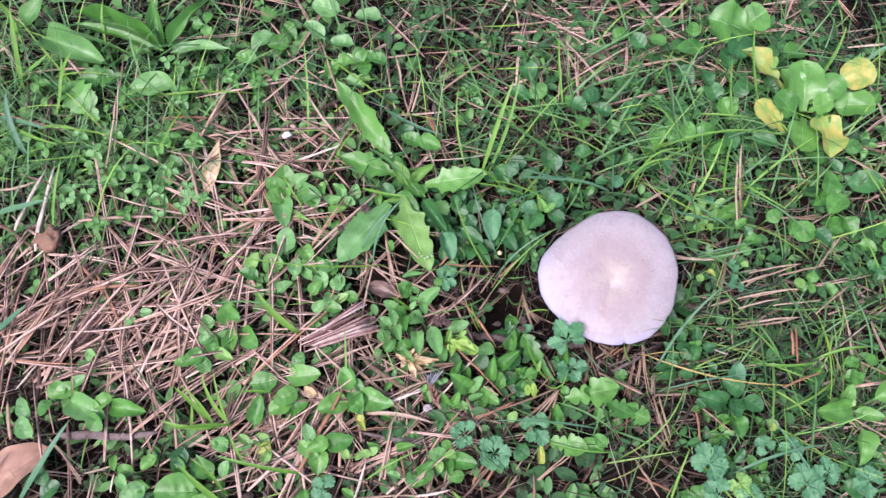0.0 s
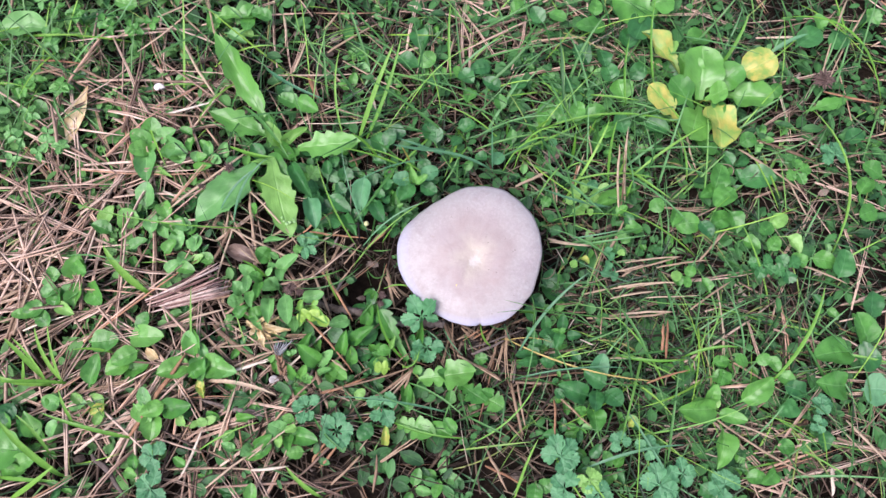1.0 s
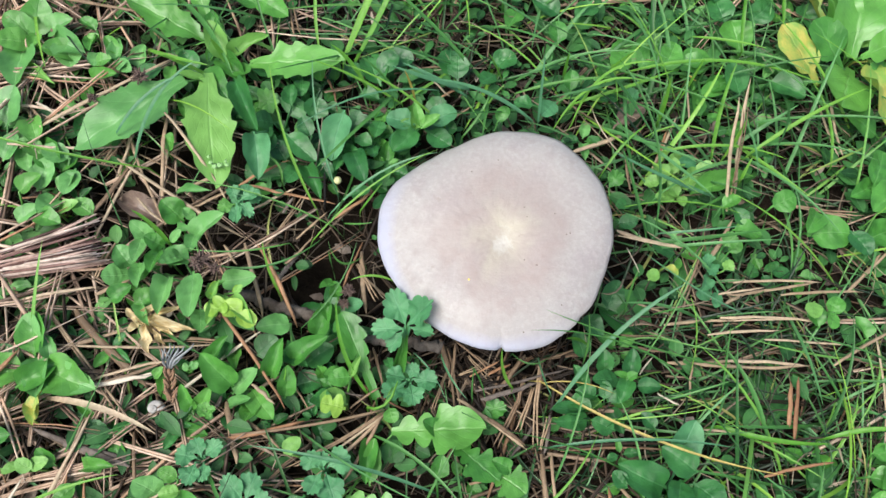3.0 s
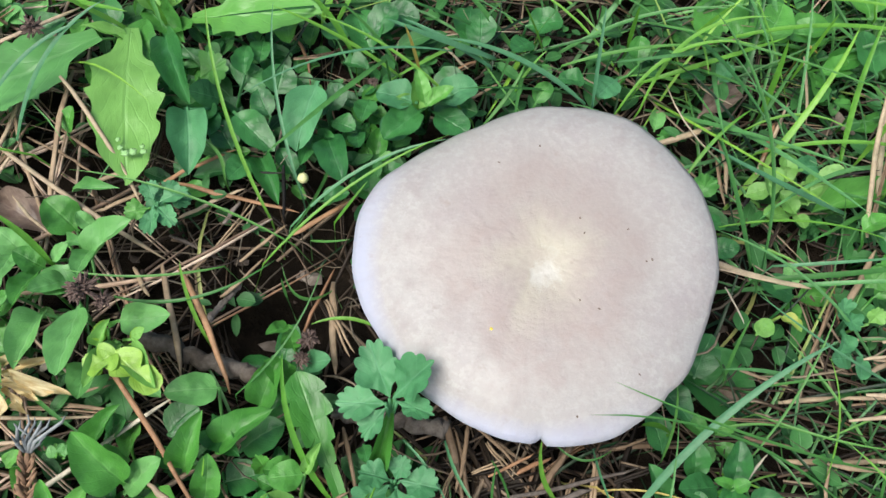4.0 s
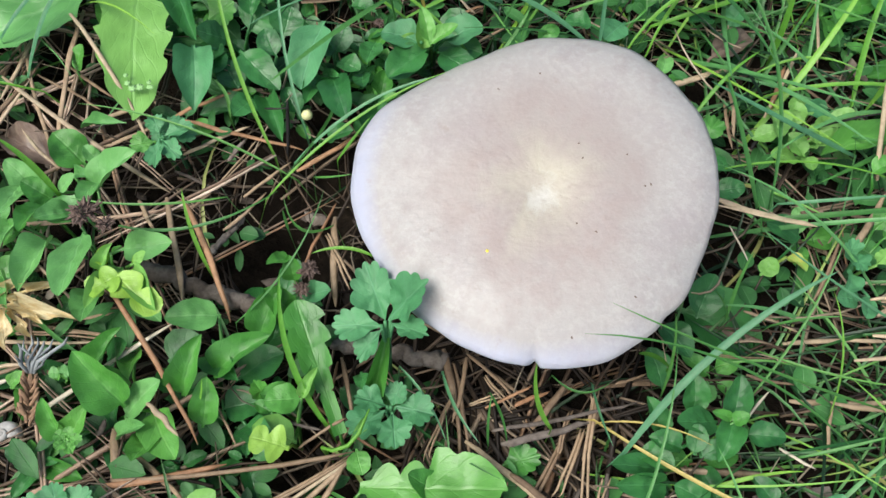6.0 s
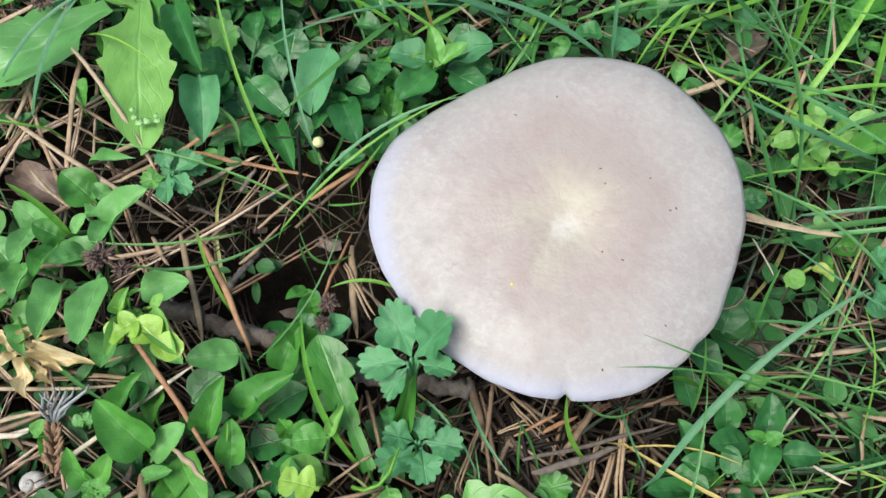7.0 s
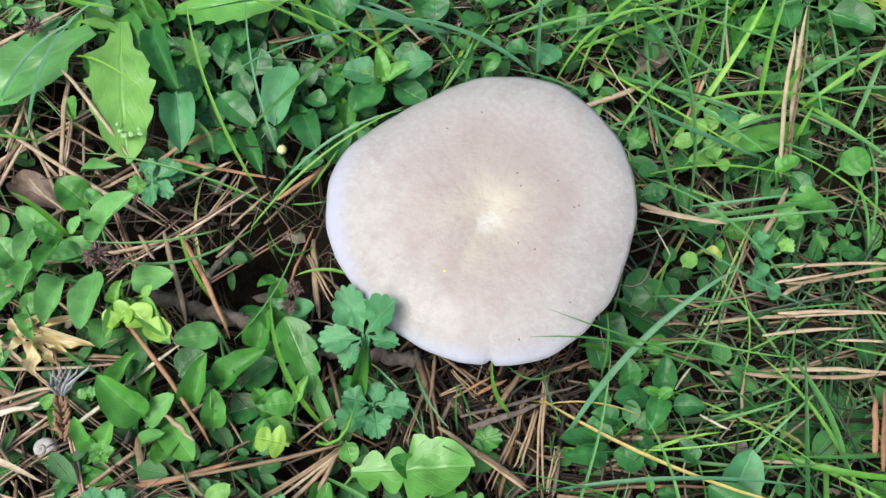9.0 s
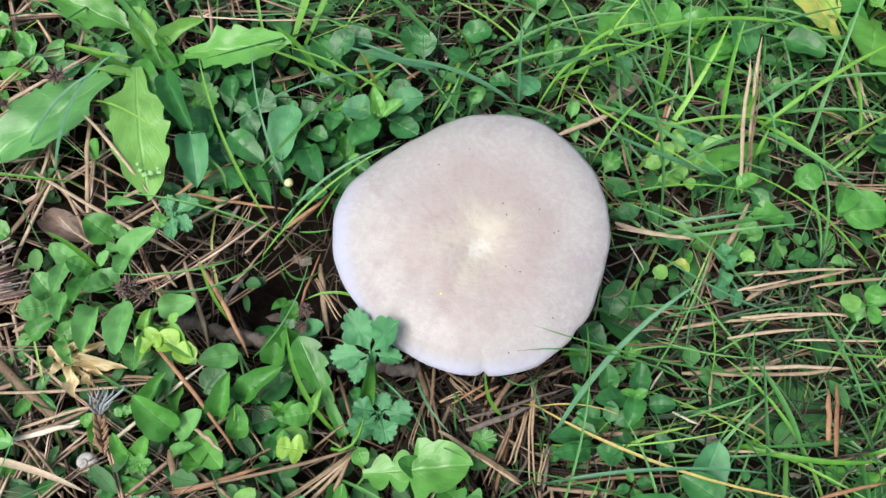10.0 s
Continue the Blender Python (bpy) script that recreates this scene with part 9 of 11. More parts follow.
leaf(p, "round", "mint", -0.2336, 0.0248, 0.0071, -0.2281, 0.0115, 0.0096, 0.0124)
p = thing("selfheal", -0.2129, 0.0109, 0.0, "low green selfheal clump on brown needles", "selfheal", "selfheal plants")
leaf(p, "oval", "mid", -0.2133, 0.0151, 0.0074, -0.2265, 0.0273, 0.0129, 0.0136)
leaf(p, "round", "mint", -0.2052, 0.0158, 0.0102, -0.2054, 0.0011, 0.0135, 0.0117)
leaf(p, "oval", "mint", -0.2202, 0.0017, 0.0077, -0.2188, 0.0181, 0.0134, 0.0124)
p = thing("selfheal", -0.2724, 0.0141, 0.0, "low green selfheal clump on brown needles", "selfheal", "selfheal plants")
leaf(p, "oval", "light", -0.2775, 0.0167, 0.0060, -0.2692, 0.0300, 0.0160, 0.0107)
leaf(p, "oval", "mid", -0.2673, 0.0116, 0.0097, -0.2812, 0.0168, 0.0156, 0.0112)
p = thing("selfheal", -0.2532, 0.0005, 0.0, "low green selfheal clump on brown needles", "selfheal", "selfheal plants")
leaf(p, "round", "mint", -0.2532, 0.0005, 0.0084, -0.2424, 0.0090, 0.0116, 0.0112)
p = thing("clover", -0.3416, 0.0992, 0.0, "light green clover leaves with round leaflets", "clover", "clover plants")
palmate(p, "round", "mint", -0.3416, 0.0992, 0.0160, 0.0075, 3, 1.65)
p = thing("clover", -0.3491, 0.0697, 0.0, "light green clover leaves with round leaflets", "clover", "clover plants")
palmate(p, "round", "mint", -0.3487, 0.0782, 0.0160, 0.0080, 3, 3.43)
palmate(p, "round", "mint", -0.3494, 0.0612, 0.0160, 0.0068, 3, 4.43)
p = thing("clover", -0.3248, 0.0759, 0.0, "light green clover leaves with round leaflets", "clover", "clover plants")
palmate(p, "round", "mint", -0.3271, 0.0845, 0.0160, 0.0069, 3, 4.60)
palmate(p, "round", "mint", -0.3164, 0.0744, 0.0160, 0.0069, 3, 0.84)
palmate(p, "round", "mint", -0.3310, 0.0687, 0.0160, 0.0068, 3, 3.02)
p = thing("clover", -0.3245, 0.1229, 0.0, "light green clover leaves with round leaflets", "clover", "clover plants")
palmate(p, "round", "mid", -0.3245, 0.1229, 0.0160, 0.0088, 3, 0.05)
p = thing("clover", -0.3338, 0.1888, 0.0, "light green clover leaves with round leaflets", "clover", "clover plants")
palmate(p, "round", "mid", -0.3250, 0.1861, 0.0160, 0.0078, 3, 4.85)
palmate(p, "round", "mid", -0.3426, 0.1916, 0.0160, 0.0078, 3, 2.63)
p = thing("clover", -0.2979, 0.1780, 0.0, "light green clover leaves with round leaflets", "clover", "clover plants")
palmate(p, "round", "mid", -0.2979, 0.1780, 0.0160, 0.0072, 3, 3.17)
p = thing("clover", -0.2705, 0.1802, 0.0, "light green clover leaves with round leaflets", "clover", "clover plants")
palmate(p, "round", "mid", -0.2766, 0.1763, 0.0160, 0.0072, 3, 3.84)
palmate(p, "round", "mid", -0.2644, 0.1840, 0.0160, 0.0072, 3, 4.98)
p = thing("clover", -0.3524, 0.1232, 0.0, "light green clover leaves with round leaflets", "clover", "clover plants")
palmate(p, "round", "mid", -0.3457, 0.1261, 0.0160, 0.0088, 3, 0.35)
palmate(p, "round", "mid", -0.3591, 0.1202, 0.0160, 0.0088, 3, 3.14)
p = thing("broad_leaf", -0.3479, 0.1773, 0.0, "dull green broad leaf in the tall grass", "leaf", "leaf plants")
leaf(p, "lance", "mint", -0.3479, 0.1773, 0.0080, -0.3859, 0.1720, 0.0200, 0.0225)
p = thing("dry_leaf", -0.3155, 0.0810, 0.0, "curled dry tan leaf standing in the litter", "dead leaf", "dead leaf plants")
leaf(p, "lance", "dry", -0.3155, 0.0810, 0.0060, -0.3070, 0.1279, 0.0140, 0.0135)
snail_shell(-0.2533, 0.1314, 0.0100, 0.0050, "small round white snail shell on the needles")
grass("light", -0.0931, 0.1018, 0.0080, -0.0698, 0.1606, 0.0500, 0.0038, 0.0000)
grass("light", -0.0873, 0.1022, 0.0080, -0.0647, 0.1674, 0.0500, 0.0028, 0.0000)
grass("light", -0.1066, 0.1040, 0.0080, -0.1124, 0.1641, 0.0300, 0.0018, 0.0000)
grass("light", -0.0304, 0.0671, 0.0100, -0.0898, 0.0853, 0.0300, 0.0014, 0.0000)
grass("blue", -0.0277, 0.0912, 0.0100, -0.0621, 0.0979, 0.0200, 0.0024, 0.0000)
grass("grass", -0.1849, 0.1203, 0.0100, -0.1424, 0.0749, 0.0200, 0.0028, 0.0000)
grass("blue", -0.1720, 0.1553, 0.0080, -0.1231, 0.1290, 0.0150, 0.0029, 0.0000)
grass("light", -0.1718, 0.0221, 0.0100, -0.3078, 0.0326, 0.0200, 0.0013, 0.0000)
needle("straw", -0.2262, 0.2139, 0.0120, -0.1859, 0.1239, 0.0080, 0.0017, -0.0048, "dry_stalk")
needle("straw", -0.2404, 0.1732, 0.0100, -0.2063, 0.1256, 0.0080, 0.0020, 0.0000, "dry_stalk")
needle("red", -0.3564, 0.1467, 0.0100, -0.3150, 0.1472, 0.0100, 0.0018, 0.0000)
needle("straw", -0.2931, 0.1718, 0.0100, -0.2259, 0.2122, 0.0120, 0.0017, 0.0000, "dry_stalk")
needle("needle", -0.3468, 0.1419, 0.0080, -0.3019, 0.1255, 0.0080, 0.0021, 0.0000)
needle("needle", -0.3110, 0.1264, 0.0080, -0.2769, 0.1137, 0.0060, 0.0025, 0.0000)
needle("needle", -0.2460, 0.1102, 0.0080, -0.2017, 0.1097, 0.0080, 0.0021, 0.0000)
needle("needle", -0.2888, 0.0862, 0.0080, -0.2691, 0.1030, 0.0060, 0.0025, 0.0000)
needle("pale", -0.2431, 0.1104, 0.0080, -0.2068, 0.1245, 0.0080, 0.0021, 0.0000, "dry_stalk")
needle("straw", -0.1647, 0.2051, 0.0060, -0.1599, 0.1777, 0.0060, 0.0018, 0.0000, "dry_stalk")
needle("straw", -0.1511, 0.1547, 0.0060, -0.1429, 0.1894, 0.0060, 0.0017, 0.0000, "dry_stalk")
needle("straw", -0.1259, 0.1736, 0.0060, -0.0857, 0.2031, 0.0080, 0.0020, 0.0000, "dry_stalk")
needle("straw", -0.1311, 0.1938, 0.0060, -0.1206, 0.2121, 0.0060, 0.0018, 0.0000, "dry_stalk")
needle("straw", -0.1131, 0.1677, 0.0060, -0.0657, 0.1445, 0.0060, 0.0017, 0.0000, "dry_stalk")
needle("needle", -0.1358, 0.1525, 0.0060, -0.1194, 0.1110, 0.0060, 0.0025, 0.0000)
needle("red", -0.1388, 0.1523, 0.0060, -0.1306, 0.1330, 0.0060, 0.0032, 0.0000)
needle("needle", -0.1954, 0.0216, 0.0060, -0.1875, 0.0463, 0.0060, 0.0021, 0.0000)
needle("needle", -0.1548, 0.0156, 0.0060, -0.1340, 0.0320, 0.0060, 0.0020, 0.0000)
p = thing("cinquefoil", -0.1223, 0.0141, 0.0, "small blue green cinquefoil leaf", "cinquefoil", "cinquefoil plants")
palmate(p, "crenate", "blue", -0.1223, 0.0141, 0.0140, 0.0084, 4, 0.24)
p = thing("selfheal", -0.2947, -0.0348, 0.0, "green selfheal seedlings in dense needle litter", "selfheal", "selfheal plants")
leaf(p, "oval", "lime", -0.2874, -0.0249, 0.0060, -0.2881, -0.0092, 0.0160, 0.0177)
leaf(p, "round", "lime", -0.3003, -0.0273, 0.0089, -0.3072, -0.0174, 0.0121, 0.0105)
leaf(p, "oval", "mid", -0.2797, -0.0260, 0.0060, -0.2654, -0.0425, 0.0160, 0.0159)
leaf(p, "round", "mint", -0.2965, -0.0421, 0.0075, -0.2824, -0.0283, 0.0118, 0.0148)
leaf(p, "round", "light", -0.2973, -0.0450, 0.0106, -0.2832, -0.0508, 0.0165, 0.0114)
leaf(p, "oval", "mid", -0.3037, -0.0455, 0.0112, -0.3178, -0.0545, 0.0158, 0.0130)
leaf(p, "oval", "mint", -0.2977, -0.0326, 0.0095, -0.3096, -0.0378, 0.0133, 0.0110)
p = thing("selfheal", -0.3052, -0.0564, 0.0, "green selfheal seedlings in dense needle litter", "selfheal", "selfheal plants")
leaf(p, "round", "lime", -0.3119, -0.0520, 0.0107, -0.3250, -0.0544, 0.0164, 0.0108)
leaf(p, "oval", "mid", -0.2986, -0.0608, 0.0111, -0.3088, -0.0503, 0.0149, 0.0119)
p = thing("selfheal", -0.1933, -0.0811, 0.0, "green selfheal with oval leaves above needles", "selfheal", "selfheal plants")
leaf(p, "oval", "mid", -0.1940, -0.0745, 0.0080, -0.1970, -0.0576, 0.0180, 0.0135)
leaf(p, "oval", "lime", -0.1891, -0.0785, 0.0080, -0.1658, -0.0846, 0.0180, 0.0182)
leaf(p, "oval", "lime", -0.1948, -0.0816, 0.0080, -0.2156, -0.0880, 0.0180, 0.0165)
leaf(p, "round", "mid", -0.1951, -0.0898, 0.0127, -0.1820, -0.0780, 0.0162, 0.0133)
p = thing("selfheal", -0.1838, -0.1021, 0.0, "green selfheal with oval leaves above needles", "selfheal", "selfheal plants")
leaf(p, "round", "yellow", -0.1838, -0.1021, 0.0103, -0.1856, -0.0911, 0.0153, 0.0085)
p = thing("selfheal", -0.2342, -0.0742, 0.0, "green selfheal with oval leaves above needles", "selfheal", "selfheal plants")
leaf(p, "oval", "lime", -0.2429, -0.0642, 0.0080, -0.2168, -0.0625, 0.0180, 0.0173)
leaf(p, "oval", "lime", -0.2322, -0.0733, 0.0125, -0.2482, -0.0838, 0.0182, 0.0144)
leaf(p, "oval", "lime", -0.2356, -0.0824, 0.0120, -0.2531, -0.0901, 0.0154, 0.0144)
leaf(p, "oval", "mid", -0.2417, -0.0874, 0.0090, -0.2255, -0.0829, 0.0130, 0.0128)
leaf(p, "round", "dry", -0.2187, -0.0779, 0.0091, -0.2277, -0.0722, 0.0133, 0.0086)
leaf(p, "oval", "mid", -0.2339, -0.0602, 0.0121, -0.2313, -0.0459, 0.0145, 0.0108)
p = thing("selfheal", -0.2692, -0.0698, 0.0, "green selfheal with oval leaves above needles", "selfheal", "selfheal plants")
leaf(p, "oval", "mid", -0.2692, -0.0698, 0.0103, -0.2488, -0.0666, 0.0129, 0.0172)
p = thing("selfheal", -0.2643, -0.1007, 0.0, "green selfheal with oval leaves above needles", "selfheal", "selfheal plants")
leaf(p, "oval", "mid", -0.2643, -0.1007, 0.0080, -0.2595, -0.0793, 0.0180, 0.0128)
p = thing("selfheal", -0.2138, -0.1123, 0.0, "green selfheal seedling with three oval leaves", "selfheal", "selfheal plants")
leaf(p, "oval", "mid", -0.2122, -0.1125, 0.0080, -0.1916, -0.1098, 0.0180, 0.0153)
leaf(p, "round", "lime", -0.2083, -0.1087, 0.0126, -0.2221, -0.1176, 0.0175, 0.0142)
leaf(p, "oval", "lime", -0.2162, -0.1155, 0.0096, -0.2156, -0.1338, 0.0128, 0.0152)
leaf(p, "round", "mint", -0.2187, -0.1126, 0.0134, -0.2252, -0.0993, 0.0174, 0.0116)
p = thing("selfheal", -0.2303, -0.1105, 0.0, "green selfheal seedling with three oval leaves", "selfheal", "selfheal plants")
leaf(p, "round", "lime", -0.2303, -0.1105, 0.0122, -0.2161, -0.1220, 0.0145, 0.0142)
p = thing("cinquefoil", -0.2107, -0.1447, 0.0, "blue green cinquefoil leaf on dry stalks", "cinquefoil", "cinquefoil plants")
palmate(p, "crenate", "blue", -0.2107, -0.1447, 0.0140, 0.0109, 4, 0.98)
p = thing("cinquefoil", -0.2086, -0.1656, 0.0, "blue green cinquefoil leaf on dry stalks", "cinquefoil", "cinquefoil plants")
palmate(p, "crenate", "blue", -0.2086, -0.1656, 0.0140, 0.0118, 5, 1.36)
grass("light", -0.2812, -0.0992, 0.0080, -0.3173, -0.1034, 0.0300, 0.0028, 0.0000)
grass("light", -0.2984, -0.0958, 0.0080, -0.3186, -0.0738, 0.0300, 0.0038, 0.0000)
grass("light", -0.2832, -0.0983, 0.0080, -0.2997, -0.0646, 0.0300, 0.0029, 0.0000)
grass("light", -0.3108, -0.1006, 0.0080, -0.3080, -0.0860, 0.0200, 0.0025, 0.0000)
grass("light", -0.2736, -0.1604, 0.0080, -0.3095, -0.1271, 0.0350, 0.0046, 0.0000)
grass("light", -0.2291, -0.1334, 0.0100, -0.2890, -0.1210, 0.0200, 0.0028, 0.0000)
grass("light", -0.2517, -0.0760, 0.0100, -0.2754, -0.0772, 0.0200, 0.0019, 0.0000)
grass("light", -0.2350, -0.0307, 0.0100, -0.2638, -0.0034, 0.0300, 0.0052, 0.0000)
grass("light", -0.3013, -0.1777, 0.0100, -0.2686, -0.1547, 0.0300, 0.0036, 0.0000)
grass("light", -0.3118, -0.1649, 0.0100, -0.2687, -0.1644, 0.0200, 0.0028, 0.0000)
grass("light", -0.0953, -0.1634, 0.0100, -0.1191, -0.1450, 0.0200, 0.0031, 0.0000)
needle("red", -0.2291, -0.1324, 0.0120, -0.1984, -0.0732, 0.0140, 0.0035, 0.0000)
needle("straw", -0.1695, -0.1360, 0.0080, -0.1635, -0.0958, 0.0100, 0.0013, 0.0000, "dry_stalk")
needle("pale", -0.1923, -0.1584, 0.0080, -0.1807, -0.1243, 0.0100, 0.0019, 0.0000, "dry_stalk")
needle("straw", -0.1724, -0.1628, 0.0120, -0.1157, -0.1167, 0.0100, 0.0017, 0.0000, "dry_stalk")
needle("bark", -0.1416, -0.1108, 0.0060, -0.1858, -0.1040, 0.0060, 0.0035, 0.0000, "twig")
needle("needle", -0.2733, -0.1059, 0.0060, -0.2377, -0.0955, 0.0060, 0.0019, 0.0000)
needle("bark", -0.2559, -0.1461, 0.0040, -0.2277, -0.1720, 0.0040, 0.0038, 0.0000, "twig")
needle("needle", -0.3183, -0.0647, 0.0080, -0.2613, -0.0343, 0.0080, 0.0023, 0.0000)
needle("pale", -0.3173, -0.0650, 0.0100, -0.2874, -0.0519, 0.0100, 0.0016, 0.0000, "dry_stalk")
needle("needle", -0.3276, -0.0722, 0.0080, -0.3161, -0.0043, 0.0100, 0.0040, 0.0000)
needle("straw", -0.3413, -0.0342, 0.0080, -0.3204, -0.0104, 0.0100, 0.0023, 0.0000, "dry_stalk")
needle("straw", -0.3383, -0.0481, 0.0080, -0.3100, -0.0068, 0.0100, 0.0020, 0.0000, "dry_stalk")
needle("needle", -0.2533, -0.0979, 0.0060, -0.2366, -0.0941, 0.0060, 0.0019, 0.0000)
needle("needle", -0.2854, -0.0987, 0.0060, -0.2821, -0.0742, 0.0060, 0.0023, 0.0000)
needle("needle", -0.1849, -0.0511, 0.0060, -0.1430, -0.0784, 0.0060, 0.0043, 0.0000)
needle("straw", -0.1667, -0.0802, 0.0080, -0.1329, -0.0660, 0.0100, 0.0015, 0.0000, "dry_stalk")
needle("red", -0.1027, -0.0949, 0.0100, -0.0717, -0.0822, 0.0100, 0.0023, 0.0000)
needle("red", -0.1035, -0.1414, 0.0060, -0.0922, -0.1227, 0.0060, 0.0022, 0.0000)
needle("red", -0.0978, -0.1448, 0.0060, -0.0864, -0.1275, 0.0060, 0.0022, 0.0000)
needle("straw", -0.2016, -0.1528, 0.0060, -0.1394, -0.1488, 0.0060, 0.0017, 0.0000, "dry_stalk")
needle("pale", -0.1446, -0.1491, 0.0060, -0.1189, -0.1449, 0.0060, 0.0022, 0.0000, "dry_stalk")
needle("needle", -0.0888, -0.1556, 0.0060, -0.0699, -0.1341, 0.0060, 0.0019, 0.0000)
needle("needle", -0.0598, -0.1587, 0.0060, -0.0594, -0.1334, 0.0060, 0.0019, 0.0000)
needle("needle", -0.0563, -0.1383, 0.0060, -0.0314, -0.1187, 0.0060, 0.0022, 0.0000)
needle_tuft(-0.2339, -0.0414, 0.0080, -0.1793, -0.0176, 0.0120, 44)
p = thing("weed", -0.1827, -0.1198, 0.0, "tiny light green weed shoots between needles", "weed", "weed plants")
leaf(p, "round", "light", -0.1862, -0.1183, 0.0063, -0.1785, -0.1210, 0.0087, 0.0069)
leaf(p, "round", "light", -0.1836, -0.1186, 0.0100, -0.1881, -0.1241, 0.0140, 0.0058)
leaf(p, "round", "light", -0.1800, -0.1210, 0.0059, -0.1749, -0.1150, 0.0106, 0.0064)
leaf(p, "round", "light", -0.1932, -0.1235, 0.0097, -0.1986, -0.1154, 0.0134, 0.0084)
leaf(p, "round", "mid", -0.1705, -0.1176, 0.0060, -0.1798, -0.1129, 0.0100, 0.0080)
p = thing("weed", -0.2279, -0.1498, 0.0, "tiny light green weed shoots between needles", "weed", "weed plants")
leaf(p, "oval", "lime", -0.2302, -0.1554, 0.0075, -0.2213, -0.1582, 0.0105, 0.0078)
leaf(p, "oval", "mid", -0.2257, -0.1442, 0.0071, -0.2235, -0.1543, 0.0103, 0.0078)
p = thing("weed", -0.1580, -0.1168, 0.0, "tiny light green weed shoots between needles", "weed", "weed plants")
leaf(p, "oval", "lime", -0.1590, -0.1234, 0.0081, -0.1657, -0.1315, 0.0106, 0.0079)
leaf(p, "round", "lime", -0.1571, -0.1103, 0.0055, -0.1513, -0.1174, 0.0087, 0.0069)
p = thing("weed", -0.1476, -0.1390, 0.0, "tiny light green weed shoots between needles", "weed", "weed plants")
leaf(p, "oval", "mid", -0.1432, -0.1401, 0.0067, -0.1325, -0.1320, 0.0121, 0.0105)
leaf(p, "round", "lime", -0.1520, -0.1379, 0.0052, -0.1393, -0.1402, 0.0098, 0.0105)
p = thing("weed", -0.1889, -0.1500, 0.0, "tiny light green weed shoots between needles", "weed", "weed plants")
leaf(p, "round", "mid", -0.1889, -0.1500, 0.0086, -0.1976, -0.1445, 0.0108, 0.0078)
p = thing("weed", -0.3118, -0.1236, 0.0, "tiny light green weed shoots between needles", "weed", "weed plants")
leaf(p, "round", "deep", -0.3100, -0.1322, 0.0053, -0.2920, -0.1277, 0.0103, 0.0158)
leaf(p, "oval", "deep", -0.3137, -0.1149, 0.0083, -0.3203, -0.1294, 0.0117, 0.0131)
p = thing("weed", -0.3065, -0.1574, 0.0, "tiny light green weed shoots between needles", "weed", "weed plants")
leaf(p, "round", "mid", -0.2992, -0.1542, 0.0055, -0.3153, -0.1448, 0.0076, 0.0156)
leaf(p, "oval", "lime", -0.3057, -0.1591, 0.0073, -0.2922, -0.1490, 0.0098, 0.0130)
leaf(p, "round", "mid", -0.3146, -0.1589, 0.0054, -0.2983, -0.1602, 0.0092, 0.0130)
p = thing("weed", -0.2518, -0.1119, 0.0, "tiny light green weed shoots between needles", "weed", "weed plants")
leaf(p, "oval", "light", -0.2514, -0.1123, 0.0065, -0.2648, -0.1083, 0.0087, 0.0106)
leaf(p, "oval", "yellow", -0.2521, -0.1115, 0.0069, -0.2592, -0.1194, 0.0102, 0.0079)
p = thing("weed", -0.2830, -0.1110, 0.0, "tiny light green weed shoots between needles", "weed", "weed plants")
leaf(p, "round", "mint", -0.2777, -0.1161, 0.0057, -0.2643, -0.1114, 0.0096, 0.0106)
leaf(p, "oval", "mid", -0.2883, -0.1059, 0.0078, -0.2843, -0.1188, 0.0108, 0.0106)
p = thing("weed", -0.1414, -0.1696, 0.0, "tiny light green weed shoots between needles", "weed", "weed plants")
leaf(p, "oval", "lime", -0.1414, -0.1696, 0.0087, -0.1419, -0.1581, 0.0138, 0.0093)
p = thing("weed", 0.1803, -0.0886, 0.0, "bright green broad-leaved seedling in the grass", "weed", "weed plants")
leaf(p, "oval", "lime", 0.1935, -0.0810, 0.0100, 0.2146, -0.0651, 0.0220, 0.0165)
leaf(p, "oval", "lime", 0.1768, -0.0869, 0.0100, 0.1510, -0.0910, 0.0220, 0.0170)
leaf(p, "oval", "lime", 0.1812, -0.1005, 0.0100, 0.1762, -0.1254, 0.0220, 0.0155)
leaf(p, "oval", "lime", 0.1723, -0.0851, 0.0100, 0.1743, -0.0718, 0.0220, 0.0102)
leaf(p, "oval", "lime", 0.1775, -0.0895, 0.0100, 0.1941, -0.0944, 0.0220, 0.0106)
p = thing("weed", 0.2835, -0.0393, 0.0, "large dull green leaves at the lawn's edge", "weed", "weed plants")
leaf(p, "oval", "mid", 0.2912, -0.0342, 0.0080, 0.2820, -0.0122, 0.0180, 0.0221)
leaf(p, "oval", "mid", 0.2774, -0.0393, 0.0080, 0.2489, -0.0440, 0.0180, 0.0230)
leaf(p, "oval", "deep", 0.2820, -0.0445, 0.0080, 0.2932, -0.0424, 0.0180, 0.0230)
p = thing("weed", 0.2776, -0.0653, 0.0, "large dull green leaves at the lawn's edge", "weed", "weed plants")
leaf(p, "oval", "mid", 0.2722, -0.0643, 0.0080, 0.2508, -0.0641, 0.0180, 0.0211)
leaf(p, "oval", "blue", 0.2830, -0.0663, 0.0080, 0.2990, -0.0675, 0.0180, 0.0243)
p = thing("weed", 0.2708, 0.0142, 0.0, "large dull green leaves at the lawn's edge", "weed", "weed plants")
leaf(p, "oval", "deep", 0.2708, 0.0142, 0.0097, 0.2777, 0.0365, 0.0146, 0.0181)
p = thing("weed", 0.2924, -0.0160, 0.0, "large dull green leaves at the lawn's edge", "weed", "weed plants")
leaf(p, "round", "deep", 0.2924, -0.0160, 0.0112, 0.2946, 0.0052, 0.0158, 0.0178)
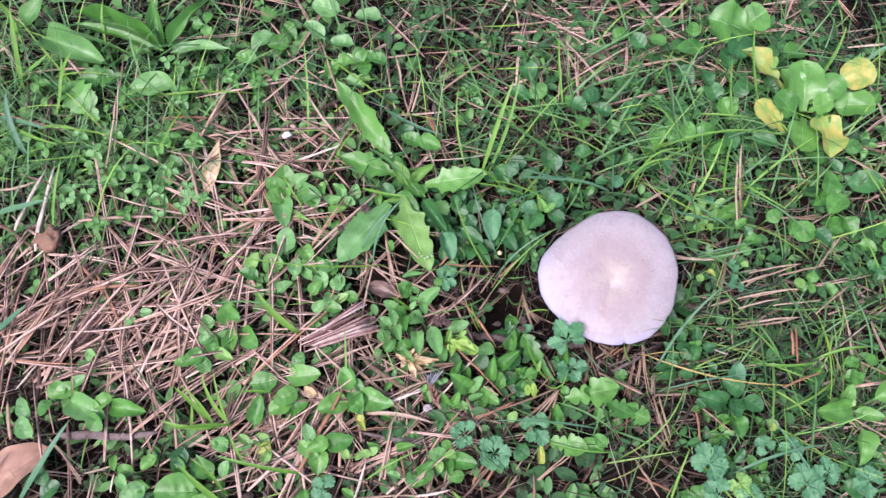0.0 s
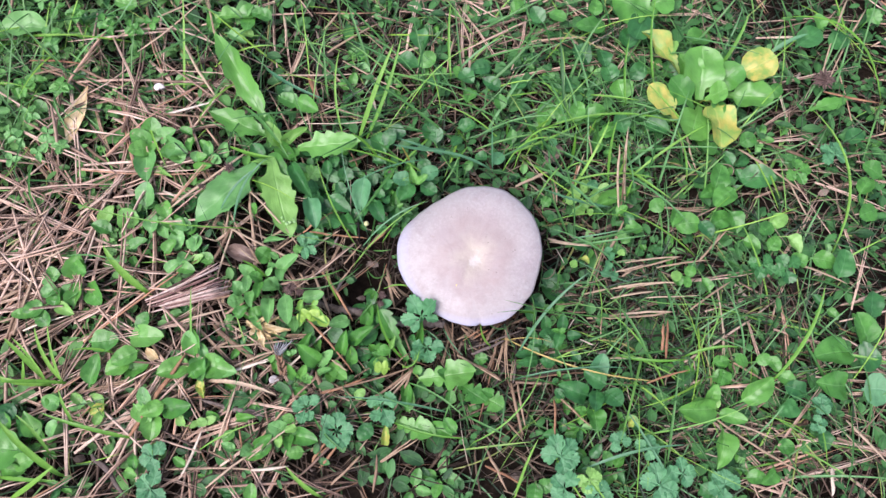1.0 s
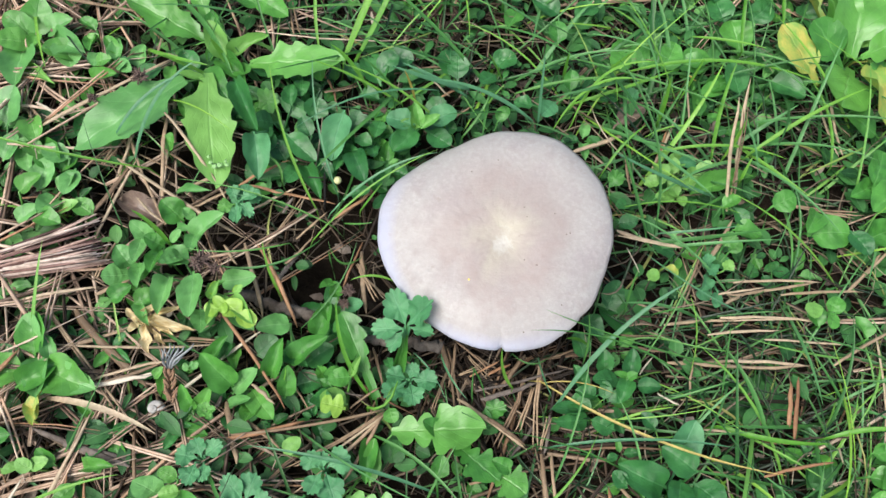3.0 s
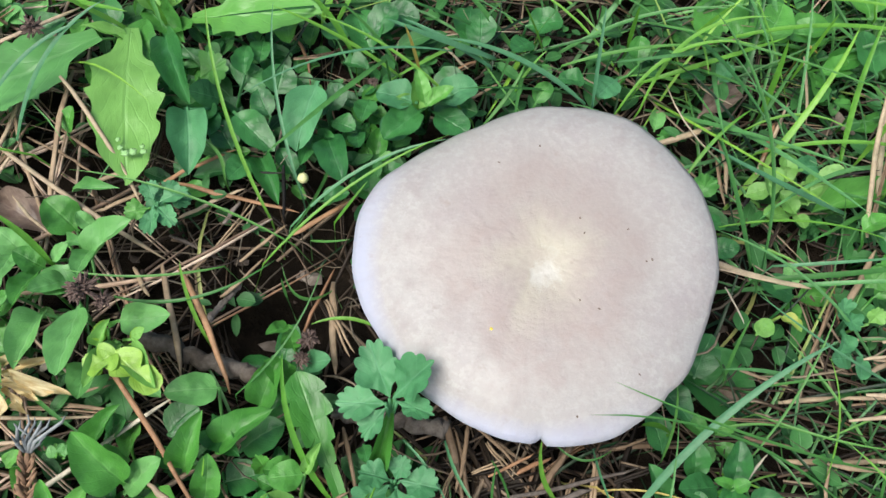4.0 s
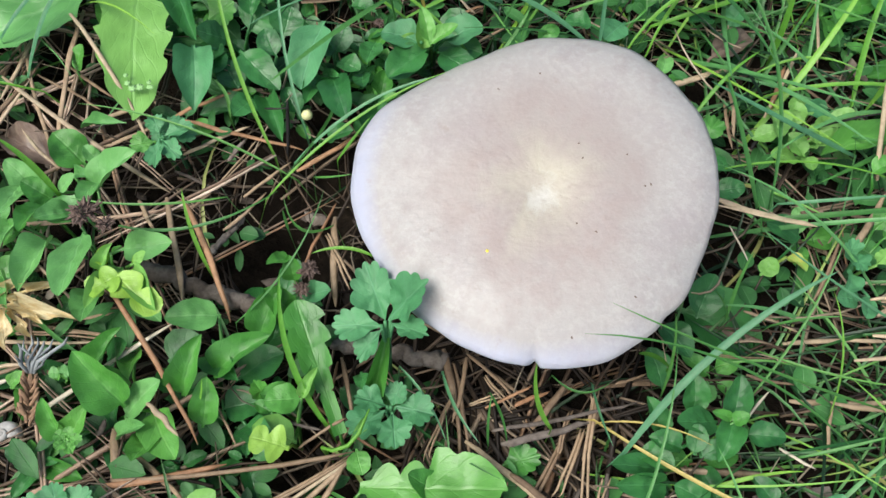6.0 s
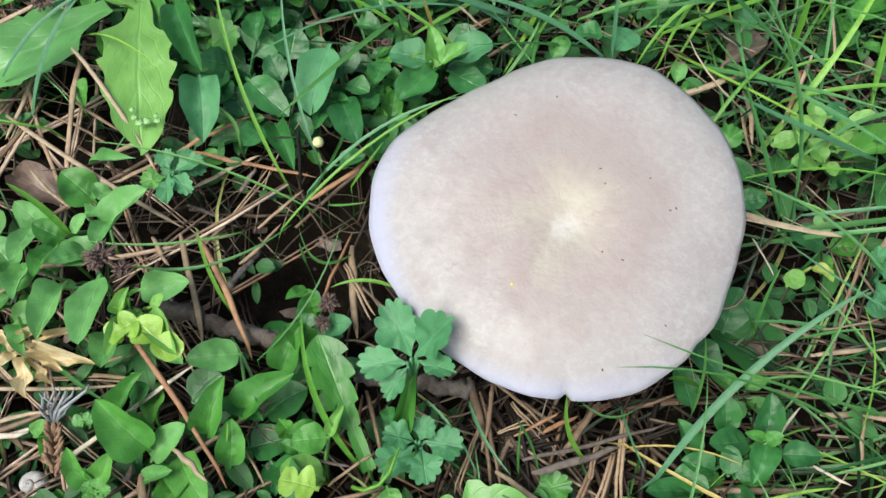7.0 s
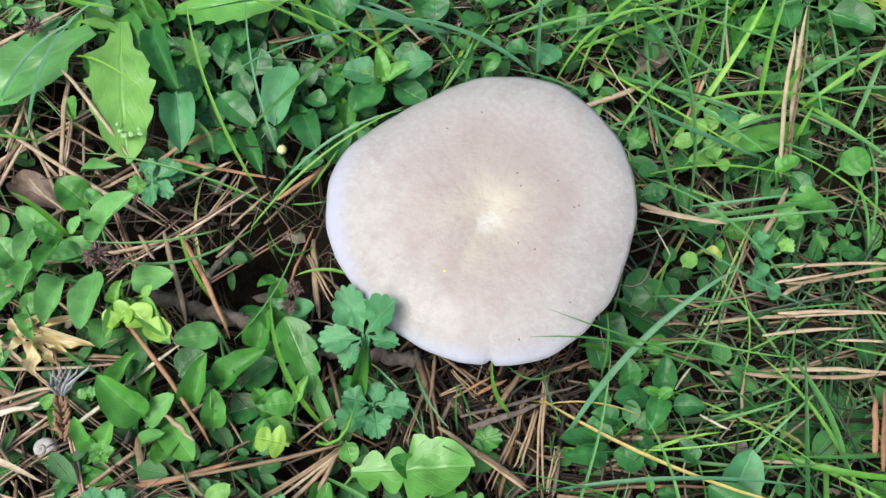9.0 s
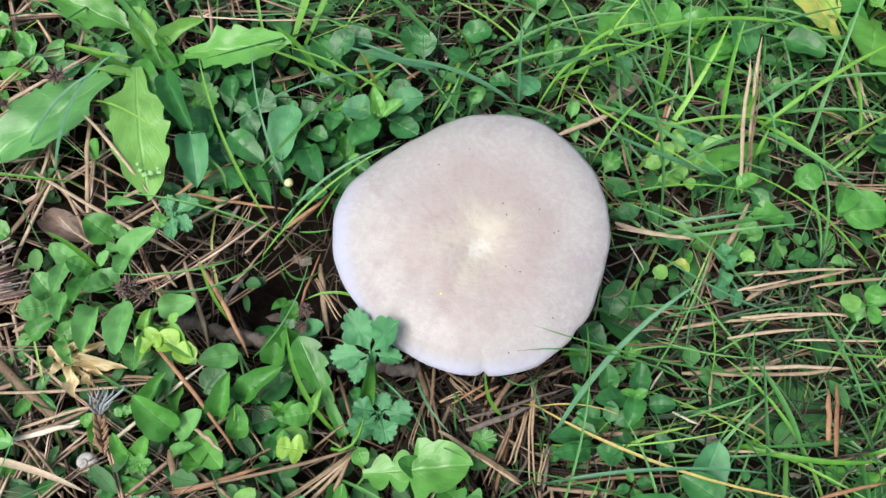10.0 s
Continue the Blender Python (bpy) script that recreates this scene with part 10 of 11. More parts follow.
p = thing("weed", 0.2391, -0.0758, 0.0, "large dull green leaves at the lawn's edge", "weed", "weed plants")
leaf(p, "round", "deep", 0.2427, -0.0719, 0.0103, 0.2258, -0.0680, 0.0155, 0.0135)
leaf(p, "oval", "deep", 0.2355, -0.0797, 0.0095, 0.2213, -0.0875, 0.0130, 0.0134)
p = thing("weed", 0.1973, -0.0523, 0.0, "large dull green leaves at the lawn's edge", "weed", "weed plants")
leaf(p, "round", "mid", 0.1862, -0.0517, 0.0117, 0.1765, -0.0552, 0.0138, 0.0087)
leaf(p, "round", "mid", 0.2010, -0.0530, 0.0122, 0.1888, -0.0522, 0.0179, 0.0092)
leaf(p, "round", "mid", 0.2048, -0.0522, 0.0120, 0.2152, -0.0482, 0.0161, 0.0092)
p = thing("weed", 0.1730, -0.0646, 0.0, "large dull green leaves at the lawn's edge", "weed", "weed plants")
leaf(p, "oval", "mid", 0.1730, -0.0646, 0.0111, 0.1868, -0.0667, 0.0157, 0.0119)
p = thing("weed", 0.2181, -0.0534, 0.0, "large dull green leaves at the lawn's edge", "weed", "weed plants")
leaf(p, "round", "mid", 0.2209, -0.0599, 0.0090, 0.2333, -0.0645, 0.0144, 0.0109)
leaf(p, "round", "mid", 0.2152, -0.0468, 0.0111, 0.2218, -0.0576, 0.0145, 0.0098)
p = thing("cinquefoil", 0.2494, -0.0799, 0.0, "blue green cinquefoil leaf in the lawn", "cinquefoil", "cinquefoil plants")
palmate(p, "crenate", "blue", 0.2494, -0.0799, 0.0160, 0.0080, 5, 4.47)
p = thing("cinquefoil", 0.2458, -0.0932, 0.0, "blue green cinquefoil leaf in the lawn", "cinquefoil", "cinquefoil plants")
palmate(p, "crenate", "blue", 0.2458, -0.0932, 0.0160, 0.0069, 4, 3.86)
p = thing("cinquefoil", 0.0670, -0.1267, 0.0, "blue green cinquefoil leaf in the lawn", "cinquefoil", "cinquefoil plants")
palmate(p, "crenate", "blue", 0.0670, -0.1267, 0.0160, 0.0146, 5, 5.00)
p = thing("cinquefoil", 0.0701, -0.1477, 0.0, "blue green cinquefoil leaf in the lawn", "cinquefoil", "cinquefoil plants")
palmate(p, "crenate", "blue", 0.0701, -0.1477, 0.0160, 0.0124, 4, 1.00)
p = thing("cinquefoil", 0.0933, -0.1487, 0.0, "blue green cinquefoil leaf in the lawn", "cinquefoil", "cinquefoil plants")
palmate(p, "crenate", "blue", 0.0933, -0.1487, 0.0160, 0.0103, 4, 3.11)
p = thing("cinquefoil", 0.1075, -0.1139, 0.0, "blue green cinquefoil leaf in the lawn", "cinquefoil", "cinquefoil plants")
palmate(p, "crenate", "blue", 0.1075, -0.1139, 0.0160, 0.0084, 4, 0.01)
p = thing("cinquefoil", 0.1272, -0.1177, 0.0, "blue green cinquefoil leaf in the lawn", "cinquefoil", "cinquefoil plants")
palmate(p, "crenate", "blue", 0.1272, -0.1177, 0.0160, 0.0094, 4, 4.97)
p = thing("cinquefoil", 0.1348, -0.1411, 0.0, "blue green cinquefoil leaf in the lawn", "cinquefoil", "cinquefoil plants")
palmate(p, "crenate", "blue", 0.1348, -0.1411, 0.0160, 0.0145, 5, 4.85)
p = thing("cinquefoil", 0.1505, -0.1326, 0.0, "blue green cinquefoil leaf in the lawn", "cinquefoil", "cinquefoil plants")
palmate(p, "crenate", "blue", 0.1505, -0.1326, 0.0160, 0.0109, 4, 5.26)
p = thing("cinquefoil", 0.1791, -0.1382, 0.0, "blue green cinquefoil leaf in the lawn", "cinquefoil", "cinquefoil plants")
palmate(p, "crenate", "blue", 0.1791, -0.1382, 0.0160, 0.0119, 5, 0.27)
p = thing("cinquefoil", 0.0868, -0.1404, 0.0, "bright green cinquefoil leaf in the lawn", "cinquefoil", "cinquefoil plants")
palmate(p, "crenate", "light", 0.0868, -0.1404, 0.0160, 0.0098, 5, 3.36)
p = thing("cinquefoil", 0.2133, 0.0205, 0.0, "dark green cinquefoil leaf in the lawn", "cinquefoil", "cinquefoil plants")
palmate(p, "crenate", "deep", 0.2133, 0.0205, 0.0140, 0.0107, 4, 3.01)
p = thing("cinquefoil", 0.2316, 0.0188, 0.0, "dark green cinquefoil leaf in the lawn", "cinquefoil", "cinquefoil plants")
palmate(p, "crenate", "deep", 0.2316, 0.0188, 0.0140, 0.0124, 4, 0.75)
grass("light", 0.2193, -0.0632, 0.0100, 0.2406, -0.0019, 0.0500, 0.0029, 0.0000)
grass("blue", 0.0866, -0.1329, 0.0100, 0.1522, -0.1136, 0.0200, 0.0022, 0.0000)
grass("blue", 0.1495, -0.1490, 0.0100, 0.1104, -0.0920, 0.0200, 0.0022, 0.0000)
grass("grass", 0.1293, -0.0551, 0.0100, 0.1048, -0.0199, 0.0200, 0.0023, 0.0000)
grass("light", 0.1574, -0.0502, 0.0080, 0.1916, -0.0436, 0.0200, 0.0023, 0.0000)
grass("light", 0.1078, -0.0535, 0.0080, 0.1551, -0.0540, 0.0150, 0.0023, 0.0000)
grass("grass", 0.1426, -0.1255, 0.0080, 0.1447, -0.0647, 0.0300, 0.0019, 0.0000)
grass("light", 0.0376, -0.1549, 0.0080, 0.0490, -0.1169, 0.0300, 0.0019, 0.0000)
grass("blue", 0.1392, -0.1409, 0.0100, 0.1338, -0.1262, 0.0200, 0.0016, 0.0000)
needle("straw", 0.1742, -0.0918, 0.0100, 0.2472, -0.1310, 0.0080, 0.0017, 0.0000, "dry_stalk")
needle("straw", 0.1807, -0.0947, 0.0120, 0.2185, -0.1056, 0.0100, 0.0015, 0.0000, "dry_stalk")
needle("straw", 0.2668, -0.0551, 0.0080, 0.3034, -0.0527, 0.0080, 0.0013, 0.0000, "dry_stalk")
needle("pale", 0.2577, -0.1219, 0.0080, 0.2571, -0.1409, 0.0080, 0.0032, 0.0000, "dry_stalk")
needle("straw", 0.2417, 0.0240, 0.0080, 0.2783, 0.0109, 0.0100, 0.0018, 0.0000, "dry_stalk")
needle("straw", 0.1109, 0.0095, 0.0060, 0.1538, 0.0243, 0.0060, 0.0016, 0.0000, "dry_stalk")
needle("straw", 0.1081, -0.0024, 0.0060, 0.1591, 0.0041, 0.0060, 0.0016, 0.0000, "dry_stalk")
needle("straw", 0.1110, -0.0223, 0.0060, 0.1503, -0.0181, 0.0060, 0.0016, 0.0000, "dry_stalk")
needle("straw", 0.1366, 0.0142, 0.0060, 0.1767, 0.0229, 0.0060, 0.0016, 0.0000, "dry_stalk")
needle("red", 0.1395, -0.0486, 0.0080, 0.1411, -0.0276, 0.0080, 0.0023, 0.0000)
needle("straw", 0.1025, -0.0114, 0.0060, 0.1364, -0.0033, 0.0060, 0.0014, 0.0000, "dry_stalk")
needle("straw", 0.2714, -0.0883, 0.0060, 0.2975, -0.1154, 0.0060, 0.0022, 0.0000, "dry_stalk")
needle("straw", 0.2556, -0.0814, 0.0060, 0.2881, -0.1160, 0.0060, 0.0013, 0.0000, "dry_stalk")
needle("straw", 0.1818, 0.0028, 0.0060, 0.1857, -0.0507, 0.0060, 0.0014, 0.0000, "dry_stalk")
needle("needle", 0.0153, -0.1234, 0.0060, 0.0325, -0.1528, 0.0060, 0.0019, 0.0000)
needle("red", 0.0160, -0.1362, 0.0060, 0.0428, -0.1471, 0.0060, 0.0019, 0.0000)
needle("straw", 0.2203, -0.1307, 0.0060, 0.2408, -0.1433, 0.0060, 0.0015, 0.0000, "dry_stalk")
p = thing("weed", 0.2509, 0.0258, 0.0, "small green leaves low in the lawn", "weed", "weed plants")
leaf(p, "round", "mid", 0.2527, 0.0299, 0.0060, 0.2713, 0.0269, 0.0090, 0.0143)
leaf(p, "round", "mid", 0.2491, 0.0217, 0.0083, 0.2382, 0.0313, 0.0112, 0.0114)
p = thing("weed", 0.1567, 0.0037, 0.0, "small green leaves low in the lawn", "weed", "weed plants")
leaf(p, "round", "mid", 0.1589, 0.0067, 0.0096, 0.1617, 0.0164, 0.0119, 0.0084)
leaf(p, "round", "mid", 0.1544, 0.0006, 0.0072, 0.1506, 0.0109, 0.0107, 0.0084)
p = thing("weed", 0.0520, -0.1461, 0.0, "small green leaves low in the lawn", "weed", "weed plants")
leaf(p, "oval", "mid", 0.0513, -0.1441, 0.0089, 0.0491, -0.1591, 0.0130, 0.0114)
leaf(p, "oval", "mid", 0.0527, -0.1482, 0.0057, 0.0640, -0.1440, 0.0108, 0.0105)
p = thing("weed", 0.1647, -0.1383, 0.0, "small green leaves low in the lawn", "weed", "weed plants")
leaf(p, "round", "deep", 0.1647, -0.1383, 0.0059, 0.1780, -0.1495, 0.0097, 0.0131)
p = thing("weed", 0.1960, -0.1328, 0.0, "small green leaves low in the lawn", "weed", "weed plants")
leaf(p, "round", "mid", 0.1960, -0.1328, 0.0076, 0.2096, -0.1307, 0.0127, 0.0105)
p = thing("weed", 0.2185, -0.1183, 0.0, "small green leaves low in the lawn", "weed", "weed plants")
leaf(p, "oval", "mid", 0.2178, -0.1267, 0.0092, 0.2076, -0.1356, 0.0146, 0.0105)
leaf(p, "round", "mid", 0.2192, -0.1099, 0.0061, 0.2324, -0.1096, 0.0093, 0.0107)
p = thing("weed", 0.1155, -0.0953, 0.0, "small green leaves low in the lawn", "weed", "weed plants")
leaf(p, "oval", "light", 0.1155, -0.0953, 0.0051, 0.1225, -0.1016, 0.0079, 0.0070)
p = thing("weed", 0.1397, -0.1420, 0.0, "small green leaves low in the lawn", "weed", "weed plants")
leaf(p, "oval", "mid", 0.1397, -0.1420, 0.0085, 0.1437, -0.1294, 0.0140, 0.0105)
p = thing("weed", 0.2516, -0.0951, 0.0, "small green leaves low in the lawn", "weed", "weed plants")
leaf(p, "oval", "deep", 0.2516, -0.0951, 0.0070, 0.2537, -0.1106, 0.0105, 0.0134)
p = thing("plantain", -0.3533, 0.2136, 0.0, "dull green long-leaved rosette at the turf's far side", "rosette plant", "rosette plant plants")
leaf(p, "lance", "mid", -0.3618, 0.2146, 0.0080, -0.3736, 0.2526, 0.0240, 0.0129)
leaf(p, "lance", "mid", -0.3568, 0.2128, 0.0080, -0.3270, 0.2545, 0.0240, 0.0135)
leaf(p, "lance", "mid", -0.3615, 0.2110, 0.0080, -0.4431, 0.2508, 0.0240, 0.0161)
leaf(p, "lance", "mid", -0.3614, 0.2099, 0.0080, -0.4342, 0.2315, 0.0240, 0.0134)
leaf(p, "lance", "mint", -0.3554, 0.2081, 0.0080, -0.3032, 0.2076, 0.0240, 0.0146)
palmate(p, "crenate", "mid", -0.3226, 0.2254, 0.0240, 0.0114, 3, 1.36)
p = thing("broad_leaf", -0.4650, 0.2214, 0.0, "broad grey green leaf among tall grass", "leaf", "leaf plants")
leaf(p, "round", "mint", -0.4650, 0.2214, 0.0100, -0.4128, 0.1983, 0.0200, 0.0303)
p = thing("broad_leaf", -0.4841, 0.2304, 0.0, "narrow grey green leaf among tall grass", "leaf", "leaf plants")
leaf(p, "lance", "mid", -0.4841, 0.2304, 0.0120, -0.4587, 0.2504, 0.0300, 0.0160)
p = thing("dandelion", -0.3997, 0.1666, 0.0, "dull green jagged leaf among tall grass", "dandelion", "dandelion plants")
leaf(p, "tooth", "mid", -0.4085, 0.1466, 0.0080, -0.4387, 0.1781, 0.0160, 0.0298)
leaf(p, "tooth", "mid", -0.3910, 0.1866, 0.0080, -0.4283, 0.1823, 0.0160, 0.0190)
p = thing("clover", -0.3685, 0.0904, 0.0, "light green clover patch beside the needles", "clover", "clover plants")
palmate(p, "round", "mint", -0.3674, 0.0981, 0.0160, 0.0085, 3, 2.53)
palmate(p, "round", "mint", -0.3702, 0.0820, 0.0160, 0.0072, 3, 5.41)
palmate(p, "round", "mint", -0.3553, 0.0836, 0.0160, 0.0066, 3, 4.29)
palmate(p, "round", "mid", -0.3810, 0.0981, 0.0160, 0.0091, 3, 4.79)
p = thing("clover", -0.3448, 0.0997, 0.0, "light green clover patch beside the needles", "clover", "clover plants")
palmate(p, "round", "mint", -0.3448, 0.0997, 0.0160, 0.0073, 3, 2.83)
p = thing("clover", -0.3207, 0.0756, 0.0, "light green clover patch beside the needles", "clover", "clover plants")
palmate(p, "round", "mint", -0.3261, 0.0772, 0.0160, 0.0078, 3, 2.57)
palmate(p, "round", "mint", -0.3153, 0.0740, 0.0160, 0.0066, 3, 0.17)
p = thing("clover", -0.4158, 0.0777, 0.0, "light green clover patch beside the needles", "clover", "clover plants")
palmate(p, "round", "mint", -0.4184, 0.0820, 0.0160, 0.0072, 3, 2.86)
palmate(p, "round", "mint", -0.4059, 0.0788, 0.0160, 0.0072, 3, 4.82)
palmate(p, "round", "mint", -0.4231, 0.0724, 0.0160, 0.0072, 3, 4.36)
p = thing("clover", -0.3894, 0.0916, 0.0, "light green clover patch beside the needles", "clover", "clover plants")
palmate(p, "round", "mid", -0.3894, 0.0916, 0.0160, 0.0091, 3, 5.47)
p = thing("clover", -0.3257, 0.1244, 0.0, "light green clover patch beside the needles", "clover", "clover plants")
palmate(p, "round", "mid", -0.3257, 0.1244, 0.0160, 0.0092, 3, 5.76)
p = thing("clover", -0.3530, 0.1211, 0.0, "light green clover patch beside the needles", "clover", "clover plants")
palmate(p, "round", "mid", -0.3530, 0.1211, 0.0160, 0.0092, 3, 4.98)
p = thing("clover", -0.3400, 0.1633, 0.0, "light green clover patch beside the needles", "clover", "clover plants")
palmate(p, "round", "mid", -0.3421, 0.1684, 0.0160, 0.0081, 3, 2.61)
palmate(p, "round", "mint", -0.3380, 0.1581, 0.0160, 0.0075, 3, 1.20)
p = thing("clover", -0.3025, 0.1823, 0.0, "light green clover patch beside the needles", "clover", "clover plants")
palmate(p, "round", "mid", -0.3025, 0.1823, 0.0160, 0.0075, 3, 4.15)
p = thing("clover", -0.2802, 0.1788, 0.0, "light green clover patch beside the needles", "clover", "clover plants")
palmate(p, "round", "mid", -0.2802, 0.1788, 0.0160, 0.0075, 3, 4.14)
p = thing("clover", -0.3267, 0.1893, 0.0, "light green clover patch beside the needles", "clover", "clover plants")
palmate(p, "round", "mid", -0.3267, 0.1893, 0.0160, 0.0082, 3, 5.55)
p = thing("clover", -0.3786, 0.2034, 0.0, "light green clover patch beside the needles", "clover", "clover plants")
palmate(p, "round", "mid", -0.3786, 0.2034, 0.0160, 0.0089, 3, 4.48)
p = thing("clover", -0.3542, 0.1964, 0.0, "light green clover patch beside the needles", "clover", "clover plants")
palmate(p, "round", "mint", -0.3542, 0.1964, 0.0160, 0.0070, 3, 2.79)
p = thing("clover", -0.3855, 0.1650, 0.0, "light green clover patch beside the needles", "clover", "clover plants")
palmate(p, "round", "mid", -0.3855, 0.1650, 0.0160, 0.0094, 3, 2.06)
p = thing("clover", -0.3909, 0.1310, 0.0, "light green clover patch beside the needles", "clover", "clover plants")
palmate(p, "round", "mid", -0.3909, 0.1310, 0.0160, 0.0092, 3, 1.57)
p = thing("clover", -0.4587, 0.1753, 0.0, "light green clover patch beside the needles", "clover", "clover plants")
palmate(p, "round", "mid", -0.4587, 0.1753, 0.0160, 0.0094, 3, 4.28)
p = thing("clover", -0.4444, 0.1178, 0.0, "light green clover patch beside the needles", "clover", "clover plants")
palmate(p, "round", "mid", -0.4444, 0.1178, 0.0160, 0.0092, 3, 4.83)
p = thing("clover", -0.4171, 0.1310, 0.0, "light green clover patch beside the needles", "clover", "clover plants")
palmate(p, "round", "mint", -0.4171, 0.1310, 0.0160, 0.0080, 3, 1.21)
p = thing("clover", -0.4043, 0.1145, 0.0, "light green clover patch beside the needles", "clover", "clover plants")
palmate(p, "round", "mint", -0.4043, 0.1145, 0.0160, 0.0079, 3, 3.35)
p = thing("clover", -0.3741, 0.0629, 0.0, "light green clover patch beside the needles", "clover", "clover plants")
palmate(p, "round", "mid", -0.3741, 0.0629, 0.0160, 0.0078, 3, 5.28)
p = thing("clover", -0.3938, 0.0535, 0.0, "light green clover patch beside the needles", "clover", "clover plants")
palmate(p, "round", "mid", -0.3938, 0.0535, 0.0160, 0.0077, 3, 2.30)
grass("blue", -0.4623, 0.1143, 0.0100, -0.4757, 0.1612, 0.0300, 0.0055, 0.0000)
grass("blue", -0.4791, 0.0643, 0.0100, -0.4294, 0.0690, 0.0300, 0.0050, 0.0000)
grass("light", -0.4742, 0.1743, 0.0100, -0.4717, 0.2247, 0.0500, 0.0045, 0.0000)
grass("light", -0.4418, 0.1639, 0.0100, -0.4230, 0.1896, 0.0400, 0.0037, 0.0000)
grass("light", -0.4759, 0.1856, 0.0100, -0.4454, 0.1954, 0.0300, 0.0038, 0.0000)
grass("light", -0.5057, 0.2545, 0.0100, -0.4620, 0.1964, 0.0400, 0.0038, 0.0000)
grass("light", -0.4322, 0.0523, 0.0100, -0.4235, 0.1021, 0.0300, 0.0025, 0.0000)
grass("light", -0.3661, 0.1680, 0.0100, -0.3128, 0.1681, 0.0200, 0.0019, 0.0000)
grass("light", -0.4563, 0.1372, 0.0100, -0.4135, 0.1292, 0.0200, 0.0026, 0.0000)
grass("light", -0.4786, 0.1405, 0.0100, -0.4283, 0.1149, 0.0300, 0.0029, 0.0000)
grass("blue", -0.4890, 0.1474, 0.0100, -0.4390, 0.1280, 0.0300, 0.0040, 0.0000)
grass("light", -0.4094, 0.2141, 0.0100, -0.4079, 0.2450, 0.0300, 0.0023, 0.0000)
grass("light", -0.4426, 0.1508, 0.0100, -0.4356, 0.1919, 0.0300, 0.0026, 0.0000)
grass("grass", -0.3154, 0.0907, 0.0100, -0.3265, 0.1128, 0.0200, 0.0018, 0.0000)
needle("straw", -0.3978, 0.1039, 0.0080, -0.3865, 0.1544, 0.0300, 0.0017, 0.0000, "dry_stalk")
needle("straw", -0.3917, 0.1170, 0.0100, -0.3872, 0.1747, 0.0300, 0.0013, 0.0000, "dry_stalk")
needle("pale", -0.4445, 0.0336, 0.0100, -0.4369, 0.1046, 0.0120, 0.0036, 0.0000, "dry_stalk")
needle("pale", -0.4626, 0.0507, 0.0100, -0.4428, 0.1030, 0.0120, 0.0033, 0.0000, "dry_stalk")
needle("straw", -0.4792, 0.0842, 0.0100, -0.4513, 0.0913, 0.0100, 0.0025, 0.0000, "dry_stalk")
needle("straw", -0.4497, 0.0347, 0.0060, -0.4380, 0.0656, 0.0080, 0.0025, 0.0000, "dry_stalk")
needle("needle", -0.4759, 0.0561, 0.0080, -0.4458, 0.0357, 0.0080, 0.0032, 0.0000)
needle("needle", -0.4012, 0.1054, 0.0060, -0.3804, 0.0586, 0.0100, 0.0022, 0.0000)
needle("needle", -0.3454, 0.0711, 0.0060, -0.3091, 0.0363, 0.0060, 0.0025, 0.0000)
needle("needle", -0.3209, 0.0695, 0.0060, -0.3155, 0.0410, 0.0060, 0.0025, 0.0000)
needle("needle", -0.3511, 0.1364, 0.0080, -0.3193, 0.1483, 0.0080, 0.0023, 0.0000)
needle("straw", -0.2741, 0.1611, 0.0100, -0.2273, 0.2137, 0.0120, 0.0016, 0.0000, "dry_stalk")
needle("straw", -0.3003, 0.2177, 0.0100, -0.2938, 0.2516, 0.0200, 0.0018, 0.0000, "dry_stalk")
needle("straw", -0.2589, 0.2128, 0.0060, -0.2154, 0.1736, 0.0060, 0.0018, 0.0000, "dry_stalk")
needle("needle", -0.3209, 0.1424, 0.0060, -0.3039, 0.1666, 0.0060, 0.0027, 0.0000)
needle("needle", -0.3196, 0.1458, 0.0060, -0.2888, 0.1322, 0.0060, 0.0026, 0.0000)
needle("needle", -0.2852, 0.1254, 0.0060, -0.2676, 0.0922, 0.0060, 0.0026, 0.0000)
needle("needle", -0.3004, 0.0792, 0.0060, -0.2719, 0.0631, 0.0060, 0.0026, 0.0000)
needle("needle", -0.2998, 0.1120, 0.0060, -0.2816, 0.0727, 0.0060, 0.0026, 0.0000)
p = thing("weed", -0.2615, 0.2268, 0.0, "leafy green weeds behind the dandelion", "weed", "weed plants")
leaf(p, "round", "mint", -0.2689, 0.2278, 0.0065, -0.2876, 0.2132, 0.0090, 0.0194)
leaf(p, "oval", "mid", -0.2546, 0.2191, 0.0069, -0.2722, 0.2141, 0.0127, 0.0142)
leaf(p, "round", "mid", -0.2611, 0.2336, 0.0098, -0.2497, 0.2215, 0.0122, 0.0129)
p = thing("weed", -0.2115, 0.2472, 0.0, "leafy green weeds behind the dandelion", "weed", "weed plants")
leaf(p, "oval", "mint", -0.2115, 0.2472, 0.0095, -0.2366, 0.2525, 0.0151, 0.0195)
p = thing("weed", -0.2257, 0.2203, 0.0, "leafy green weeds behind the dandelion", "weed", "weed plants")
leaf(p, "round", "mint", -0.2257, 0.2203, 0.0084, -0.2404, 0.2364, 0.0133, 0.0162)
p = thing("weed", -0.1994, 0.2152, 0.0, "leafy green weeds behind the dandelion", "weed", "weed plants")
leaf(p, "round", "mint", -0.1994, 0.2152, 0.0098, -0.2203, 0.2181, 0.0136, 0.0161)
p = thing("weed", -0.1792, 0.2036, 0.0, "leafy green weeds behind the dandelion", "weed", "weed plants")
leaf(p, "round", "mid", -0.1792, 0.2036, 0.0090, -0.2013, 0.1983, 0.0127, 0.0192)
